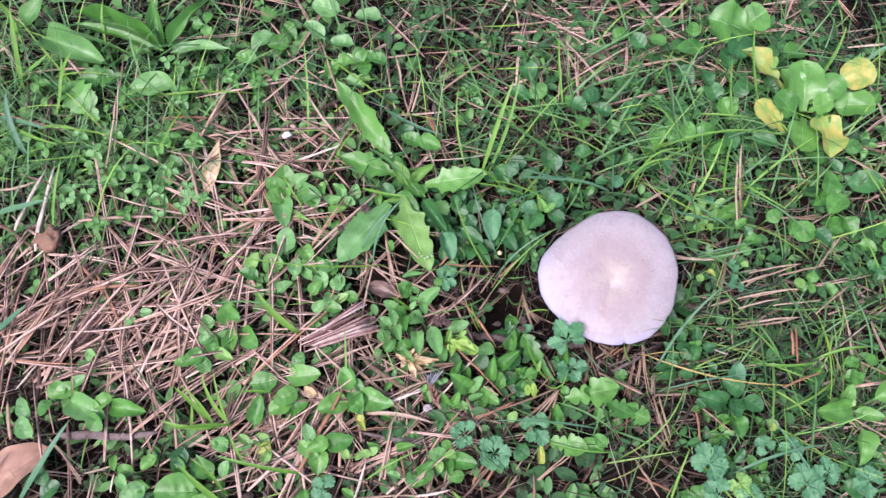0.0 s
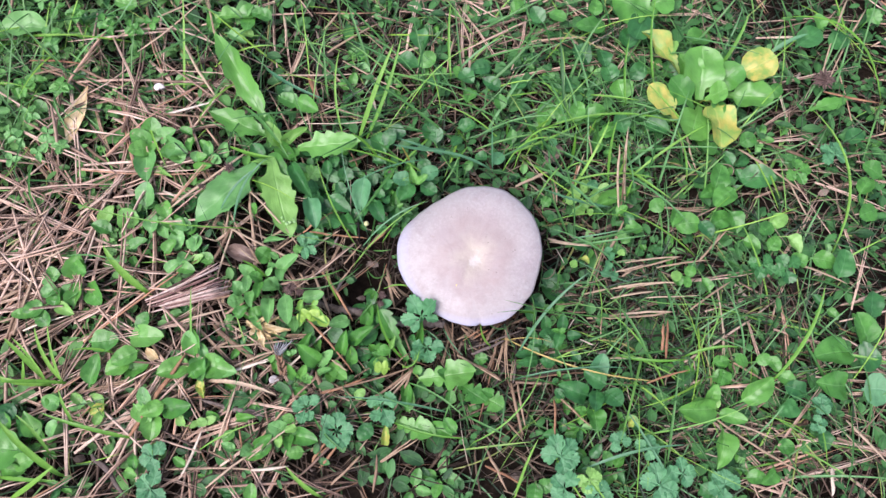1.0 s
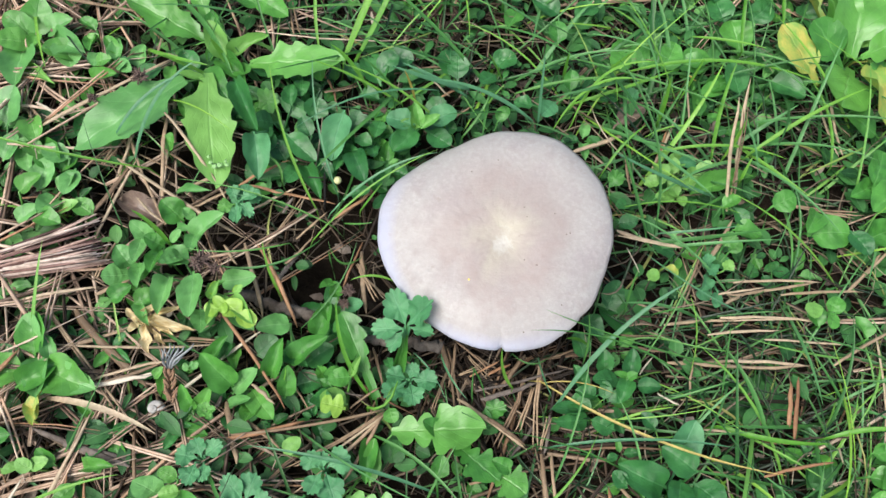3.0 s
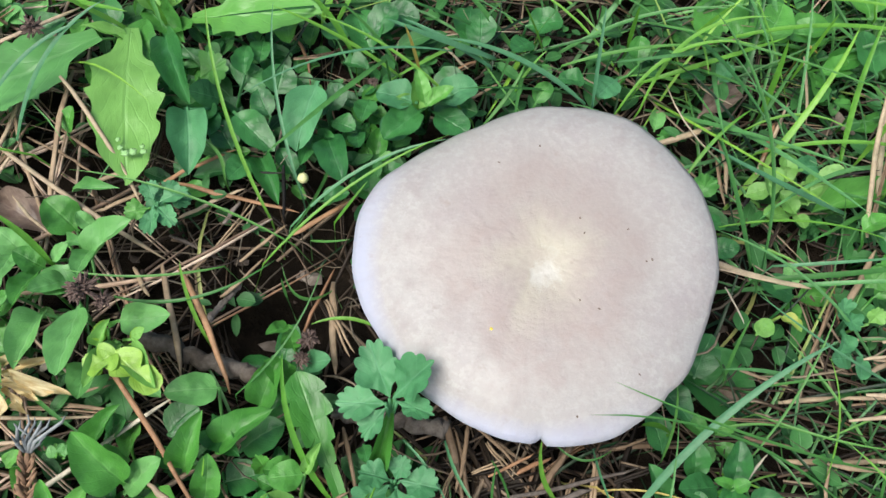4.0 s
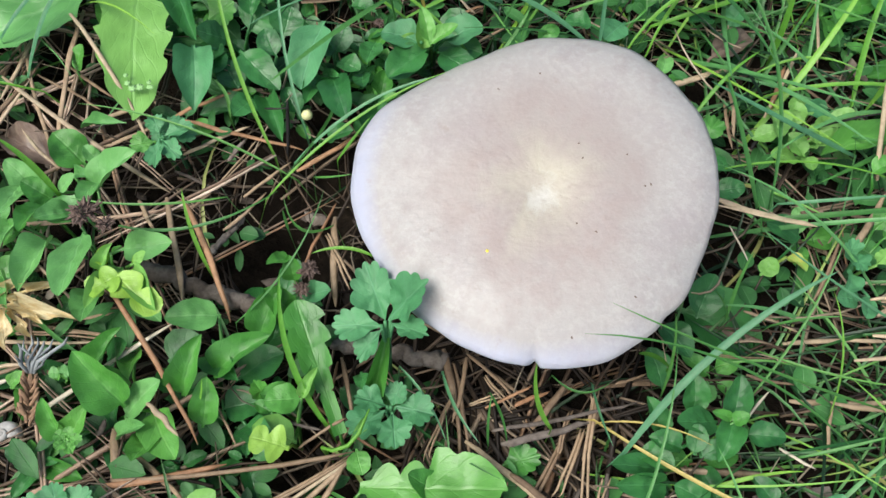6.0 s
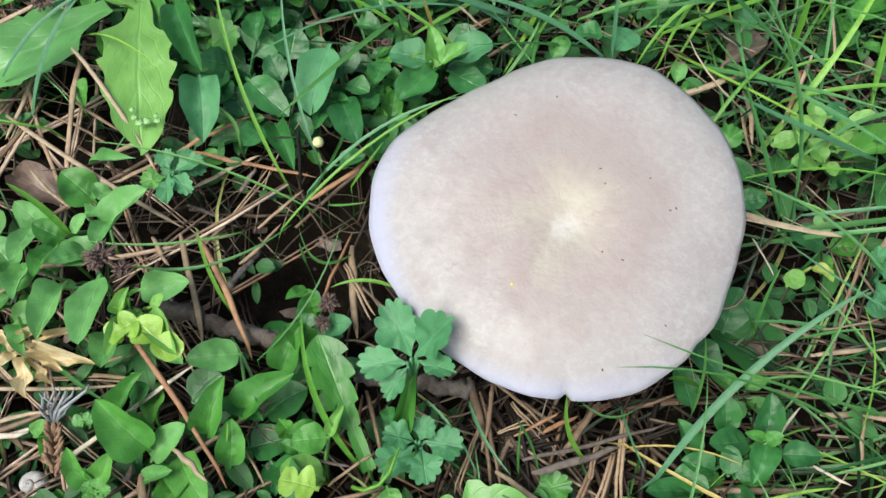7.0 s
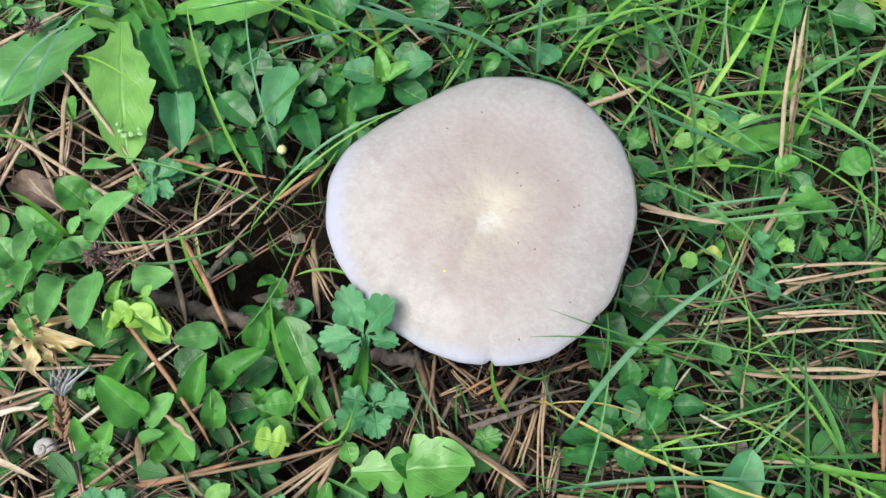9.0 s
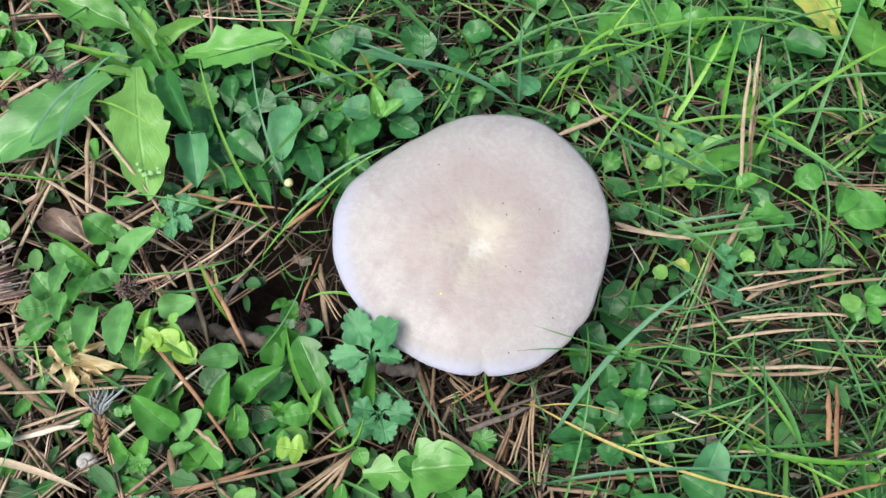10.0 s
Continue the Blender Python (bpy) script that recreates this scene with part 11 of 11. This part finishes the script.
p = thing("weed", -0.2163, 0.1992, 0.0, "leafy green weeds behind the dandelion", "weed", "weed plants")
leaf(p, "oval", "lime", -0.2145, 0.1972, 0.0109, -0.1972, 0.1990, 0.0133, 0.0140)
leaf(p, "oval", "mid", -0.2180, 0.2013, 0.0065, -0.2200, 0.1857, 0.0098, 0.0128)
p = thing("weed", -0.2798, 0.2013, 0.0, "leafy green weeds behind the dandelion", "weed", "weed plants")
leaf(p, "round", "lime", -0.2798, 0.2013, 0.0099, -0.2984, 0.2032, 0.0145, 0.0160)
p = thing("weed", -0.2696, 0.2506, 0.0, "leafy green weeds behind the dandelion", "weed", "weed plants")
leaf(p, "oval", "mid", -0.2696, 0.2506, 0.0075, -0.2763, 0.2368, 0.0116, 0.0130)
p = thing("weed", -0.1763, 0.2407, 0.0, "leafy green weeds behind the dandelion", "weed", "weed plants")
leaf(p, "round", "mint", -0.1763, 0.2407, 0.0086, -0.2000, 0.2453, 0.0112, 0.0195)
p = thing("dead_leaf", -0.4599, -0.1521, 0.0, "flat orange tan dead leaf at the litter's edge", "dead leaf", "dead leaf plants")
leaf(p, "round", "tan", -0.4599, -0.1521, 0.0080, -0.4192, -0.1136, 0.0100, 0.0414)
p = thing("bark_flake", -0.4096, -0.0425, 0.0, "grey flat bark flake among needles", "bark flake", "bark flake plants")
leaf(p, "lance", "brown", -0.4096, -0.0425, 0.0060, -0.3868, -0.0135, 0.0080, 0.0163)
p = thing("selfheal", -0.4047, -0.0745, 0.0, "green selfheal tuft on dense needle litter", "selfheal", "selfheal plants")
leaf(p, "oval", "mint", -0.4051, -0.0812, 0.0060, -0.3767, -0.0931, 0.0160, 0.0197)
leaf(p, "round", "lime", -0.3949, -0.0695, 0.0101, -0.4133, -0.0785, 0.0141, 0.0152)
leaf(p, "oval", "mid", -0.4160, -0.0803, 0.0086, -0.4211, -0.0925, 0.0141, 0.0107)
leaf(p, "round", "mint", -0.4025, -0.0723, 0.0096, -0.3907, -0.0644, 0.0151, 0.0113)
leaf(p, "oval", "lime", -0.4053, -0.0690, 0.0103, -0.4167, -0.0791, 0.0140, 0.0124)
p = thing("selfheal", -0.3769, -0.0852, 0.0, "green selfheal tuft on dense needle litter", "selfheal", "selfheal plants")
leaf(p, "oval", "mid", -0.3733, -0.0860, 0.0060, -0.3465, -0.0895, 0.0160, 0.0140)
leaf(p, "round", "lime", -0.3689, -0.0781, 0.0112, -0.3827, -0.0868, 0.0147, 0.0140)
leaf(p, "round", "mid", -0.3885, -0.0916, 0.0100, -0.3745, -0.1033, 0.0138, 0.0151)
p = thing("selfheal", -0.4275, -0.1022, 0.0, "green selfheal tuft on dense needle litter", "selfheal", "selfheal plants")
leaf(p, "round", "mint", -0.4305, -0.0954, 0.0075, -0.4412, -0.0799, 0.0098, 0.0141)
leaf(p, "round", "mint", -0.4245, -0.1090, 0.0114, -0.4362, -0.0942, 0.0147, 0.0161)
grass("blue", -0.4276, -0.1507, 0.0100, -0.3908, -0.0972, 0.0300, 0.0046, 0.0000)
grass("blue", -0.4642, -0.0303, 0.0100, -0.4339, -0.0139, 0.0300, 0.0048, 0.0000)
grass("light", -0.2938, -0.1014, 0.0100, -0.3300, -0.0966, 0.0200, 0.0033, 0.0000)
grass("light", -0.2924, -0.1014, 0.0100, -0.3138, -0.0726, 0.0300, 0.0023, 0.0000)
grass("light", -0.2828, -0.0992, 0.0100, -0.2914, -0.0617, 0.0300, 0.0020, 0.0000)
grass("light", -0.2698, -0.1257, 0.0100, -0.2798, -0.1047, 0.0200, 0.0023, 0.0000)
grass("light", -0.2820, -0.1468, 0.0100, -0.3056, -0.1232, 0.0200, 0.0026, 0.0000)
needle("straw", -0.4568, -0.0597, 0.0100, -0.4202, 0.0077, 0.0100, 0.0021, 0.0000, "dry_stalk")
needle("straw", -0.4581, -0.0511, 0.0100, -0.4018, 0.0315, 0.0120, 0.0021, 0.0000, "dry_stalk")
needle("straw", -0.4393, -0.0625, 0.0100, -0.3883, -0.0133, 0.0100, 0.0016, 0.0000, "dry_stalk")
needle("red", -0.4053, 0.0012, 0.0120, -0.3575, 0.0057, 0.0120, 0.0028, 0.0000)
needle("red", -0.3949, 0.0168, 0.0100, -0.3650, -0.0396, 0.0100, 0.0024, 0.0000)
needle("red", -0.4075, 0.0229, 0.0100, -0.3835, -0.0044, 0.0100, 0.0025, 0.0000)
needle("straw", -0.3744, -0.0254, 0.0120, -0.3099, 0.0315, 0.0120, 0.0021, 0.0000, "dry_stalk")
needle("straw", -0.3703, -0.0107, 0.0120, -0.3343, 0.0072, 0.0120, 0.0017, 0.0000, "dry_stalk")
needle("straw", -0.3647, -0.0425, 0.0100, -0.3204, 0.0162, 0.0120, 0.0021, 0.0000, "dry_stalk")
needle("needle", -0.3765, -0.0708, 0.0080, -0.3224, -0.0338, 0.0100, 0.0038, 0.0000)
needle("straw", -0.3235, -0.0682, 0.0100, -0.3130, -0.0018, 0.0120, 0.0021, 0.0000, "dry_stalk")
needle("straw", -0.3318, -0.0251, 0.0100, -0.2901, 0.0042, 0.0120, 0.0017, 0.0000, "dry_stalk")
needle("needle", -0.4553, -0.0009, 0.0080, -0.4458, 0.0358, 0.0080, 0.0028, 0.0000)
needle("straw", -0.4394, 0.0327, 0.0080, -0.4195, 0.0173, 0.0080, 0.0019, 0.0000, "dry_stalk")
needle("needle", -0.4428, -0.1094, 0.0060, -0.4487, -0.0820, 0.0080, 0.0030, 0.0000)
needle("needle", -0.4148, -0.1094, 0.0060, -0.3846, -0.1416, 0.0080, 0.0020, 0.0000)
needle("pale", -0.4301, -0.0537, 0.0080, -0.4443, -0.0736, 0.0080, 0.0017, 0.0000, "dry_stalk")
needle("pale", -0.3648, -0.1468, 0.0080, -0.3636, -0.1337, 0.0080, 0.0013, 0.0000, "dry_stalk")
needle("straw", -0.3856, -0.1337, 0.0080, -0.3589, -0.1257, 0.0080, 0.0011, 0.0000, "dry_stalk")
needle("needle", -0.4013, -0.0620, 0.0060, -0.3644, -0.0592, 0.0060, 0.0024, 0.0000)
needle("needle", -0.4619, -0.0335, 0.0080, -0.4056, -0.0218, 0.0080, 0.0028, 0.0000)
needle("bark", -0.4082, -0.1066, 0.0030, -0.3351, -0.1038, 0.0030, 0.0068, 0.0000, "twig")
needle("red", -0.4266, -0.0103, 0.0100, -0.3949, 0.0168, 0.0100, 0.0025, 0.0000)
needle("straw", -0.3548, -0.0540, 0.0100, -0.3161, -0.0396, 0.0100, 0.0014, 0.0000, "dry_stalk")
needle("straw", -0.3432, -0.0623, 0.0080, -0.2764, -0.0309, 0.0100, 0.0019, 0.0000, "dry_stalk")
needle("needle", -0.3413, -0.0247, 0.0080, -0.2876, -0.0422, 0.0080, 0.0021, 0.0000)
p = thing("selfheal", -0.2983, -0.1388, 0.0, "green selfheal tuft with large leaves", "selfheal", "selfheal plants")
leaf(p, "oval", "mid", -0.3009, -0.1469, 0.0060, -0.3312, -0.1467, 0.0160, 0.0284)
leaf(p, "lance", "lime", -0.2935, -0.1363, 0.0060, -0.3028, -0.1218, 0.0160, 0.0138)
leaf(p, "round", "mid", -0.3136, -0.1347, 0.0073, -0.3198, -0.1220, 0.0125, 0.0121)
leaf(p, "round", "mint", -0.2852, -0.1371, 0.0086, -0.2808, -0.1249, 0.0142, 0.0110)
p = thing("selfheal", -0.3428, -0.1344, 0.0, "green selfheal tuft with large leaves", "selfheal", "selfheal plants")
leaf(p, "round", "mint", -0.3381, -0.1412, 0.0100, -0.3555, -0.1523, 0.0138, 0.0174)
leaf(p, "round", "lime", -0.3488, -0.1328, 0.0072, -0.3614, -0.1293, 0.0105, 0.0110)
leaf(p, "round", "lime", -0.3323, -0.1208, 0.0112, -0.3430, -0.1307, 0.0139, 0.0110)
leaf(p, "round", "mint", -0.3588, -0.1337, 0.0120, -0.3514, -0.1441, 0.0157, 0.0109)
leaf(p, "round", "lime", -0.3360, -0.1436, 0.0090, -0.3485, -0.1395, 0.0116, 0.0109)
p = thing("selfheal", -0.4131, -0.1469, 0.0, "green selfheal tuft with large leaves", "selfheal", "selfheal plants")
leaf(p, "oval", "deep", -0.4152, -0.1511, 0.0072, -0.4013, -0.1399, 0.0128, 0.0137)
leaf(p, "oval", "deep", -0.4110, -0.1426, 0.0116, -0.4147, -0.1300, 0.0153, 0.0109)
p = thing("selfheal", -0.3645, -0.1203, 0.0, "green selfheal tuft with large leaves", "selfheal", "selfheal plants")
leaf(p, "round", "lime", -0.3645, -0.1203, 0.0089, -0.3622, -0.1311, 0.0146, 0.0083)
p = thing("selfheal", -0.2615, -0.1199, 0.0, "green selfheal tuft with large leaves", "selfheal", "selfheal plants")
leaf(p, "round", "light", -0.2556, -0.1268, 0.0088, -0.2509, -0.1166, 0.0108, 0.0083)
leaf(p, "round", "light", -0.2674, -0.1130, 0.0076, -0.2746, -0.1061, 0.0104, 0.0084)
p = thing("selfheal", -0.2803, -0.1123, 0.0, "green selfheal tuft with large leaves", "selfheal", "selfheal plants")
leaf(p, "oval", "mint", -0.2803, -0.1123, 0.0082, -0.2944, -0.1123, 0.0122, 0.0111)
p = thing("selfheal", -0.3867, -0.0536, 0.0, "green selfheal tuft with large leaves", "selfheal", "selfheal plants")
leaf(p, "oval", "lime", -0.3867, -0.0536, 0.0109, -0.3903, -0.0438, 0.0153, 0.0086)
p = thing("selfheal", -0.3627, -0.0199, 0.0, "green selfheal tuft with large leaves", "selfheal", "selfheal plants")
leaf(p, "round", "mint", -0.3571, -0.0158, 0.0112, -0.3468, -0.0150, 0.0134, 0.0087)
leaf(p, "round", "mint", -0.3683, -0.0239, 0.0096, -0.3584, -0.0210, 0.0156, 0.0087)
p = thing("selfheal", -0.3002, -0.0511, 0.0, "green selfheal tuft with large leaves", "selfheal", "selfheal plants")
leaf(p, "oval", "lime", -0.3087, -0.0530, 0.0081, -0.3214, -0.0494, 0.0106, 0.0114)
leaf(p, "oval", "mid", -0.2977, -0.0469, 0.0109, -0.2982, -0.0333, 0.0140, 0.0114)
leaf(p, "round", "lime", -0.2849, -0.0465, 0.0090, -0.2838, -0.0273, 0.0143, 0.0144)
leaf(p, "oval", "lime", -0.3096, -0.0579, 0.0093, -0.3082, -0.0447, 0.0143, 0.0114)
p = thing("selfheal", -0.2965, -0.0152, 0.0, "green selfheal tuft with large leaves", "selfheal", "selfheal plants")
leaf(p, "oval", "mint", -0.3019, -0.0180, 0.0075, -0.3071, -0.0320, 0.0131, 0.0128)
leaf(p, "round", "mid", -0.2912, -0.0123, 0.0109, -0.2796, -0.0213, 0.0165, 0.0116)
lump("berry", -0.0810, 0.0309, 0.0140, 0.0018, M_BALL, "tiny pale yellow berry between leaves", "berry", 1, 0.12)
withered_head(-0.1274, -0.0261, 0.0330, 0.0042, "dark brown withered flower head on a selfheal", 2)
withered_head(-0.1212, -0.0277, 0.0310, 0.0026, "small dark brown withered flower head", 3)
withered_head(-0.0648, -0.0224, 0.0140, 0.0032, "blackish withered flower head beside the mushroom", 4)
withered_head(-0.0654, -0.0282, 0.0120, 0.0024, "blackish withered flower head beside the mushroom", 5)
withered_head(-0.0665, 0.0717, 0.0160, 0.0018, "small brown withered bud among grass", 6)
withered_head(-0.2046, 0.0493, 0.0200, 0.0026, "small dark withered flower head over a dandelion leaf", 7)
withered_head(-0.1860, 0.0655, 0.0200, 0.0036, "small dark withered flower head over a dandelion leaf", 9)
withered_head(0.2701, 0.1765, 0.0120, 0.0075, "grey brown withered flower head in the turf", 8)
snail_shell(-0.1368, -0.0878, 0.0085, 0.0047, "chipped whitish snail shell under a dried sprig", M_OLD_SHELL)

p = thing("seedling", -0.0480, 0.0740, 0.0, "bluish green seedling with a bright young leaf pair", "seedling", "seedlings")
leaf(p, "round", "blue", -0.0497, 0.0652, 0.0180, -0.0641, 0.0667, 0.0200, 0.0120, 0)
leaf(p, "round", "blue", -0.0433, 0.0670, 0.0180, -0.0315, 0.0758, 0.0220, 0.0123, 0)
leaf(p, "round", "deep", -0.0478, 0.0642, 0.0160, -0.0576, 0.0501, 0.0200, 0.0116, 0)
leaf(p, "round", "deep", -0.0439, 0.0644, 0.0160, -0.0307, 0.0569, 0.0200, 0.0112, 0)
leaf(p, "oval", "lime", -0.0460, 0.0609, 0.0240, -0.0503, 0.0688, 0.0320, 0.0055, 0)
leaf(p, "oval", "lime", -0.0459, 0.0604, 0.0240, -0.0386, 0.0666, 0.0300, 0.0056, 0)
# small weeds among the selfheal beside the cap
p = thing("lobed_weed", -0.1246, -0.0375, 0.0, "yellow green lobed weed among dark selfheal leaves", "weed", "lobed weeds")
leaf(p, "trilobe", "sprig", -0.1132, -0.0392, 0.0260, -0.1205, -0.0471, 0.0280, 0.0101, 5)
leaf(p, "trilobe", "sprig", -0.1161, -0.0396, 0.0260, -0.0994, -0.0477, 0.0280, 0.0104, -6)
leaf(p, "oval", "sprig", -0.1204, -0.0381, 0.0240, -0.1206, -0.0330, 0.0280, 0.0045)
leaf(p, "oval", "sprig", -0.1121, -0.0358, 0.0220, -0.1112, -0.0321, 0.0260, 0.0029)
leaf(p, "oval", "lime", -0.1208, -0.0335, 0.0220, -0.1174, -0.0313, 0.0260, 0.0019)
p = thing("lobed_weed", -0.0566, -0.0710, 0.0, "small fresh green lobed weed beside fallen needles", "weed", "lobed weeds")
leaf(p, "trilobe", "sprig", -0.0547, -0.0751, 0.0160, -0.0651, -0.0748, 0.0200, 0.0106, 0)
leaf(p, "round", "mid", -0.0549, -0.0611, 0.0160, -0.0642, -0.0643, 0.0200, 0.0086, 0)
leaf(p, "oval", "light", -0.0554, -0.0612, 0.0160, -0.0531, -0.0536, 0.0220, 0.0036, 0)
leaf(p, "round", "mid", -0.0631, -0.0660, 0.0120, -0.0683, -0.0643, 0.0140, 0.0040)
p = thing("lobed_weed", -0.0370, -0.0700, 0.0, "pale green weed with one round leaf under cinquefoil", "weed", "lobed weeds")
leaf(p, "round", "lime", -0.0370, -0.0708, 0.0140, -0.0333, -0.0773, 0.0160, 0.0069, 0)
p = thing("chickweed", -0.1304, -0.0674, 0.0, "tiny pale round leaflets beside a dried sprig", "weed", "tiny weeds")
leaf(p, "round", "mint", -0.1253, -0.0684, 0.0140, -0.1278, -0.0697, 0.0150, 0.0037, 0)
leaf(p, "round", "mint", -0.1234, -0.0689, 0.0140, -0.1248, -0.0662, 0.0150, 0.0023, 0)
leaf(p, "round", "mint", -0.1228, -0.0692, 0.0140, -0.1224, -0.0659, 0.0150, 0.0027, 0)
p = thing("cinquefoil", -0.1202, -0.0873, 0.0, "tiny bright green scalloped leaf above broad leaves", "cinquefoil", "cinquefoil plants")
leaf(p, "crenate", "lime", -0.1109, -0.0863, 0.0240, -0.1104, -0.0832, 0.0260, 0.0031, 0)
leaf(p, "crenate", "lime", -0.1112, -0.0865, 0.0240, -0.1141, -0.0856, 0.0260, 0.0028, 0)
leaf(p, "crenate", "lime", -0.1111, -0.0869, 0.0240, -0.1122, -0.0895, 0.0260, 0.0032, 0)
leaf(p, "crenate", "lime", -0.1106, -0.0869, 0.0240, -0.1074, -0.0896, 0.0260, 0.0028, 0)
leaf(p, "crenate", "lime", -0.1106, -0.0865, 0.0240, -0.1063, -0.0856, 0.0260, 0.0030, 0)
tendril([(-0.0455, -0.0731, 0.0180), (-0.0420, -0.0735, 0.0210), (-0.0382, -0.0717, 0.0230), (-0.0360, -0.0682, 0.0250), (-0.0345, -0.0619, 0.0280)])

lump("bark_flake", -0.4339, 0.0429, 0.0100, 0.009, M_BUD_BROWN, "crumbled orange brown bark flake on needles", "bark flake", 11, 0.9, 0.5)
lump("dropping", -0.1428, 0.0300, 0.0178, 0.0007, M_MILDEW, "dried white dropping on a dandelion leaf", "dropping", 20, 0.9, 0.10)
lump("dropping", -0.1411, 0.0273, 0.0178, 0.0009, M_MILDEW, "dried white dropping on a dandelion leaf", "dropping", 21, 0.9, 0.10)
lump("dropping", -0.1388, 0.0255, 0.0178, 0.0011, M_MILDEW, "dried white dropping on a dandelion leaf", "dropping", 22, 0.9, 0.10)
lump("dropping", -0.1344, 0.0292, 0.0178, 0.0007, M_MILDEW, "dried white dropping on a dandelion leaf", "dropping", 23, 0.9, 0.10)
lump("dropping", -0.1333, 0.0275, 0.0178, 0.0009, M_MILDEW, "dried white dropping on a dandelion leaf", "dropping", 24, 0.9, 0.10)
lump("dropping", -0.1366, 0.0267, 0.0178, 0.0011, M_MILDEW, "dried white dropping on a dandelion leaf", "dropping", 25, 0.9, 0.10)
sprig = thing("dried_sprig", -0.1345, -0.0706, 0.0, "dried sprig with blue grey needles and a scaly stem", "dried sprig")
sprig_piece(sprig, "needle", -0.1345, -0.0704, 0.0130, -0.1371, -0.0641, 0.0200, 0.0012, M_GREYTWIG)
sprig_piece(sprig, "needle", -0.1343, -0.0704, 0.0130, -0.1357, -0.0629, 0.0200, 0.0009, M_GREYTWIG)
sprig_piece(sprig, "needle", -0.1340, -0.0703, 0.0130, -0.1344, -0.0610, 0.0200, 0.0010, M_GREYTWIG)
sprig_piece(sprig, "needle", -0.1338, -0.0703, 0.0130, -0.1323, -0.0613, 0.0200, 0.0009, M_GREYTWIG)
sprig_piece(sprig, "needle", -0.1336, -0.0703, 0.0130, -0.1301, -0.0618, 0.0200, 0.0012, M_GREYTWIG)
sprig_piece(sprig, "needle", -0.1333, -0.0702, 0.0130, -0.1279, -0.0608, 0.0200, 0.0010, M_GREYTWIG)
sprig_piece(sprig, "needle", -0.1328, -0.0701, 0.0130, -0.1242, -0.0593, 0.0200, 0.0012, M_GREYTWIG)
sprig_piece(sprig, "needle", -0.1334, -0.0702, 0.0130, -0.1271, -0.0657, 0.0200, 0.0009, M_GREYTWIG)
sprig_piece(sprig, "needle", -0.1346, -0.0705, 0.0130, -0.1365, -0.0675, 0.0200, 0.0009, M_GREYTWIG)
sprig_piece(sprig, "stem", -0.1313, -0.0832, 0.0080, -0.1342, -0.0696, 0.0130, 0.0026, M_BUD_BROWN)
sprig_piece(sprig, "scale", -0.1284, -0.0844, 0.0120, -0.1279, -0.0814, 0.0130, 0.0010, M_BUD_BROWN)
sprig_piece(sprig, "scale", -0.1294, -0.0837, 0.0120, -0.1334, -0.0802, 0.0135, 0.0012, M_BUD_BROWN)
sprig_piece(sprig, "scale", -0.1291, -0.0826, 0.0120, -0.1267, -0.0784, 0.0140, 0.0014, M_BUD_BROWN)
sprig_piece(sprig, "scale", -0.1301, -0.0819, 0.0120, -0.1331, -0.0792, 0.0145, 0.0016, M_BUD_BROWN)
sprig_piece(sprig, "scale", -0.1298, -0.0808, 0.0120, -0.1269, -0.0775, 0.0150, 0.0010, M_BUD_BROWN)
sprig_piece(sprig, "scale", -0.1309, -0.0801, 0.0120, -0.1348, -0.0764, 0.0130, 0.0012, M_BUD_BROWN)
sprig_piece(sprig, "scale", -0.1306, -0.0790, 0.0120, -0.1289, -0.0748, 0.0135, 0.0014, M_BUD_BROWN)
sprig_piece(sprig, "scale", -0.1316, -0.0782, 0.0120, -0.1345, -0.0754, 0.0140, 0.0016, M_BUD_BROWN)
sprig_piece(sprig, "scale", -0.1314, -0.0772, 0.0120, -0.1290, -0.0738, 0.0145, 0.0010, M_BUD_BROWN)
sprig_piece(sprig, "scale", -0.1324, -0.0764, 0.0120, -0.1349, -0.0727, 0.0150, 0.0012, M_BUD_BROWN)
sprig_piece(sprig, "scale", -0.1321, -0.0754, 0.0120, -0.1311, -0.0710, 0.0130, 0.0014, M_BUD_BROWN)
sprig_piece(sprig, "scale", -0.1331, -0.0746, 0.0120, -0.1359, -0.0715, 0.0135, 0.0016, M_BUD_BROWN)
sprig_piece(sprig, "scale", -0.1329, -0.0735, 0.0120, -0.1313, -0.0701, 0.0140, 0.0010, M_BUD_BROWN)
sprig_piece(sprig, "scale", -0.1339, -0.0727, 0.0120, -0.1364, -0.0687, 0.0145, 0.0012, M_BUD_BROWN)
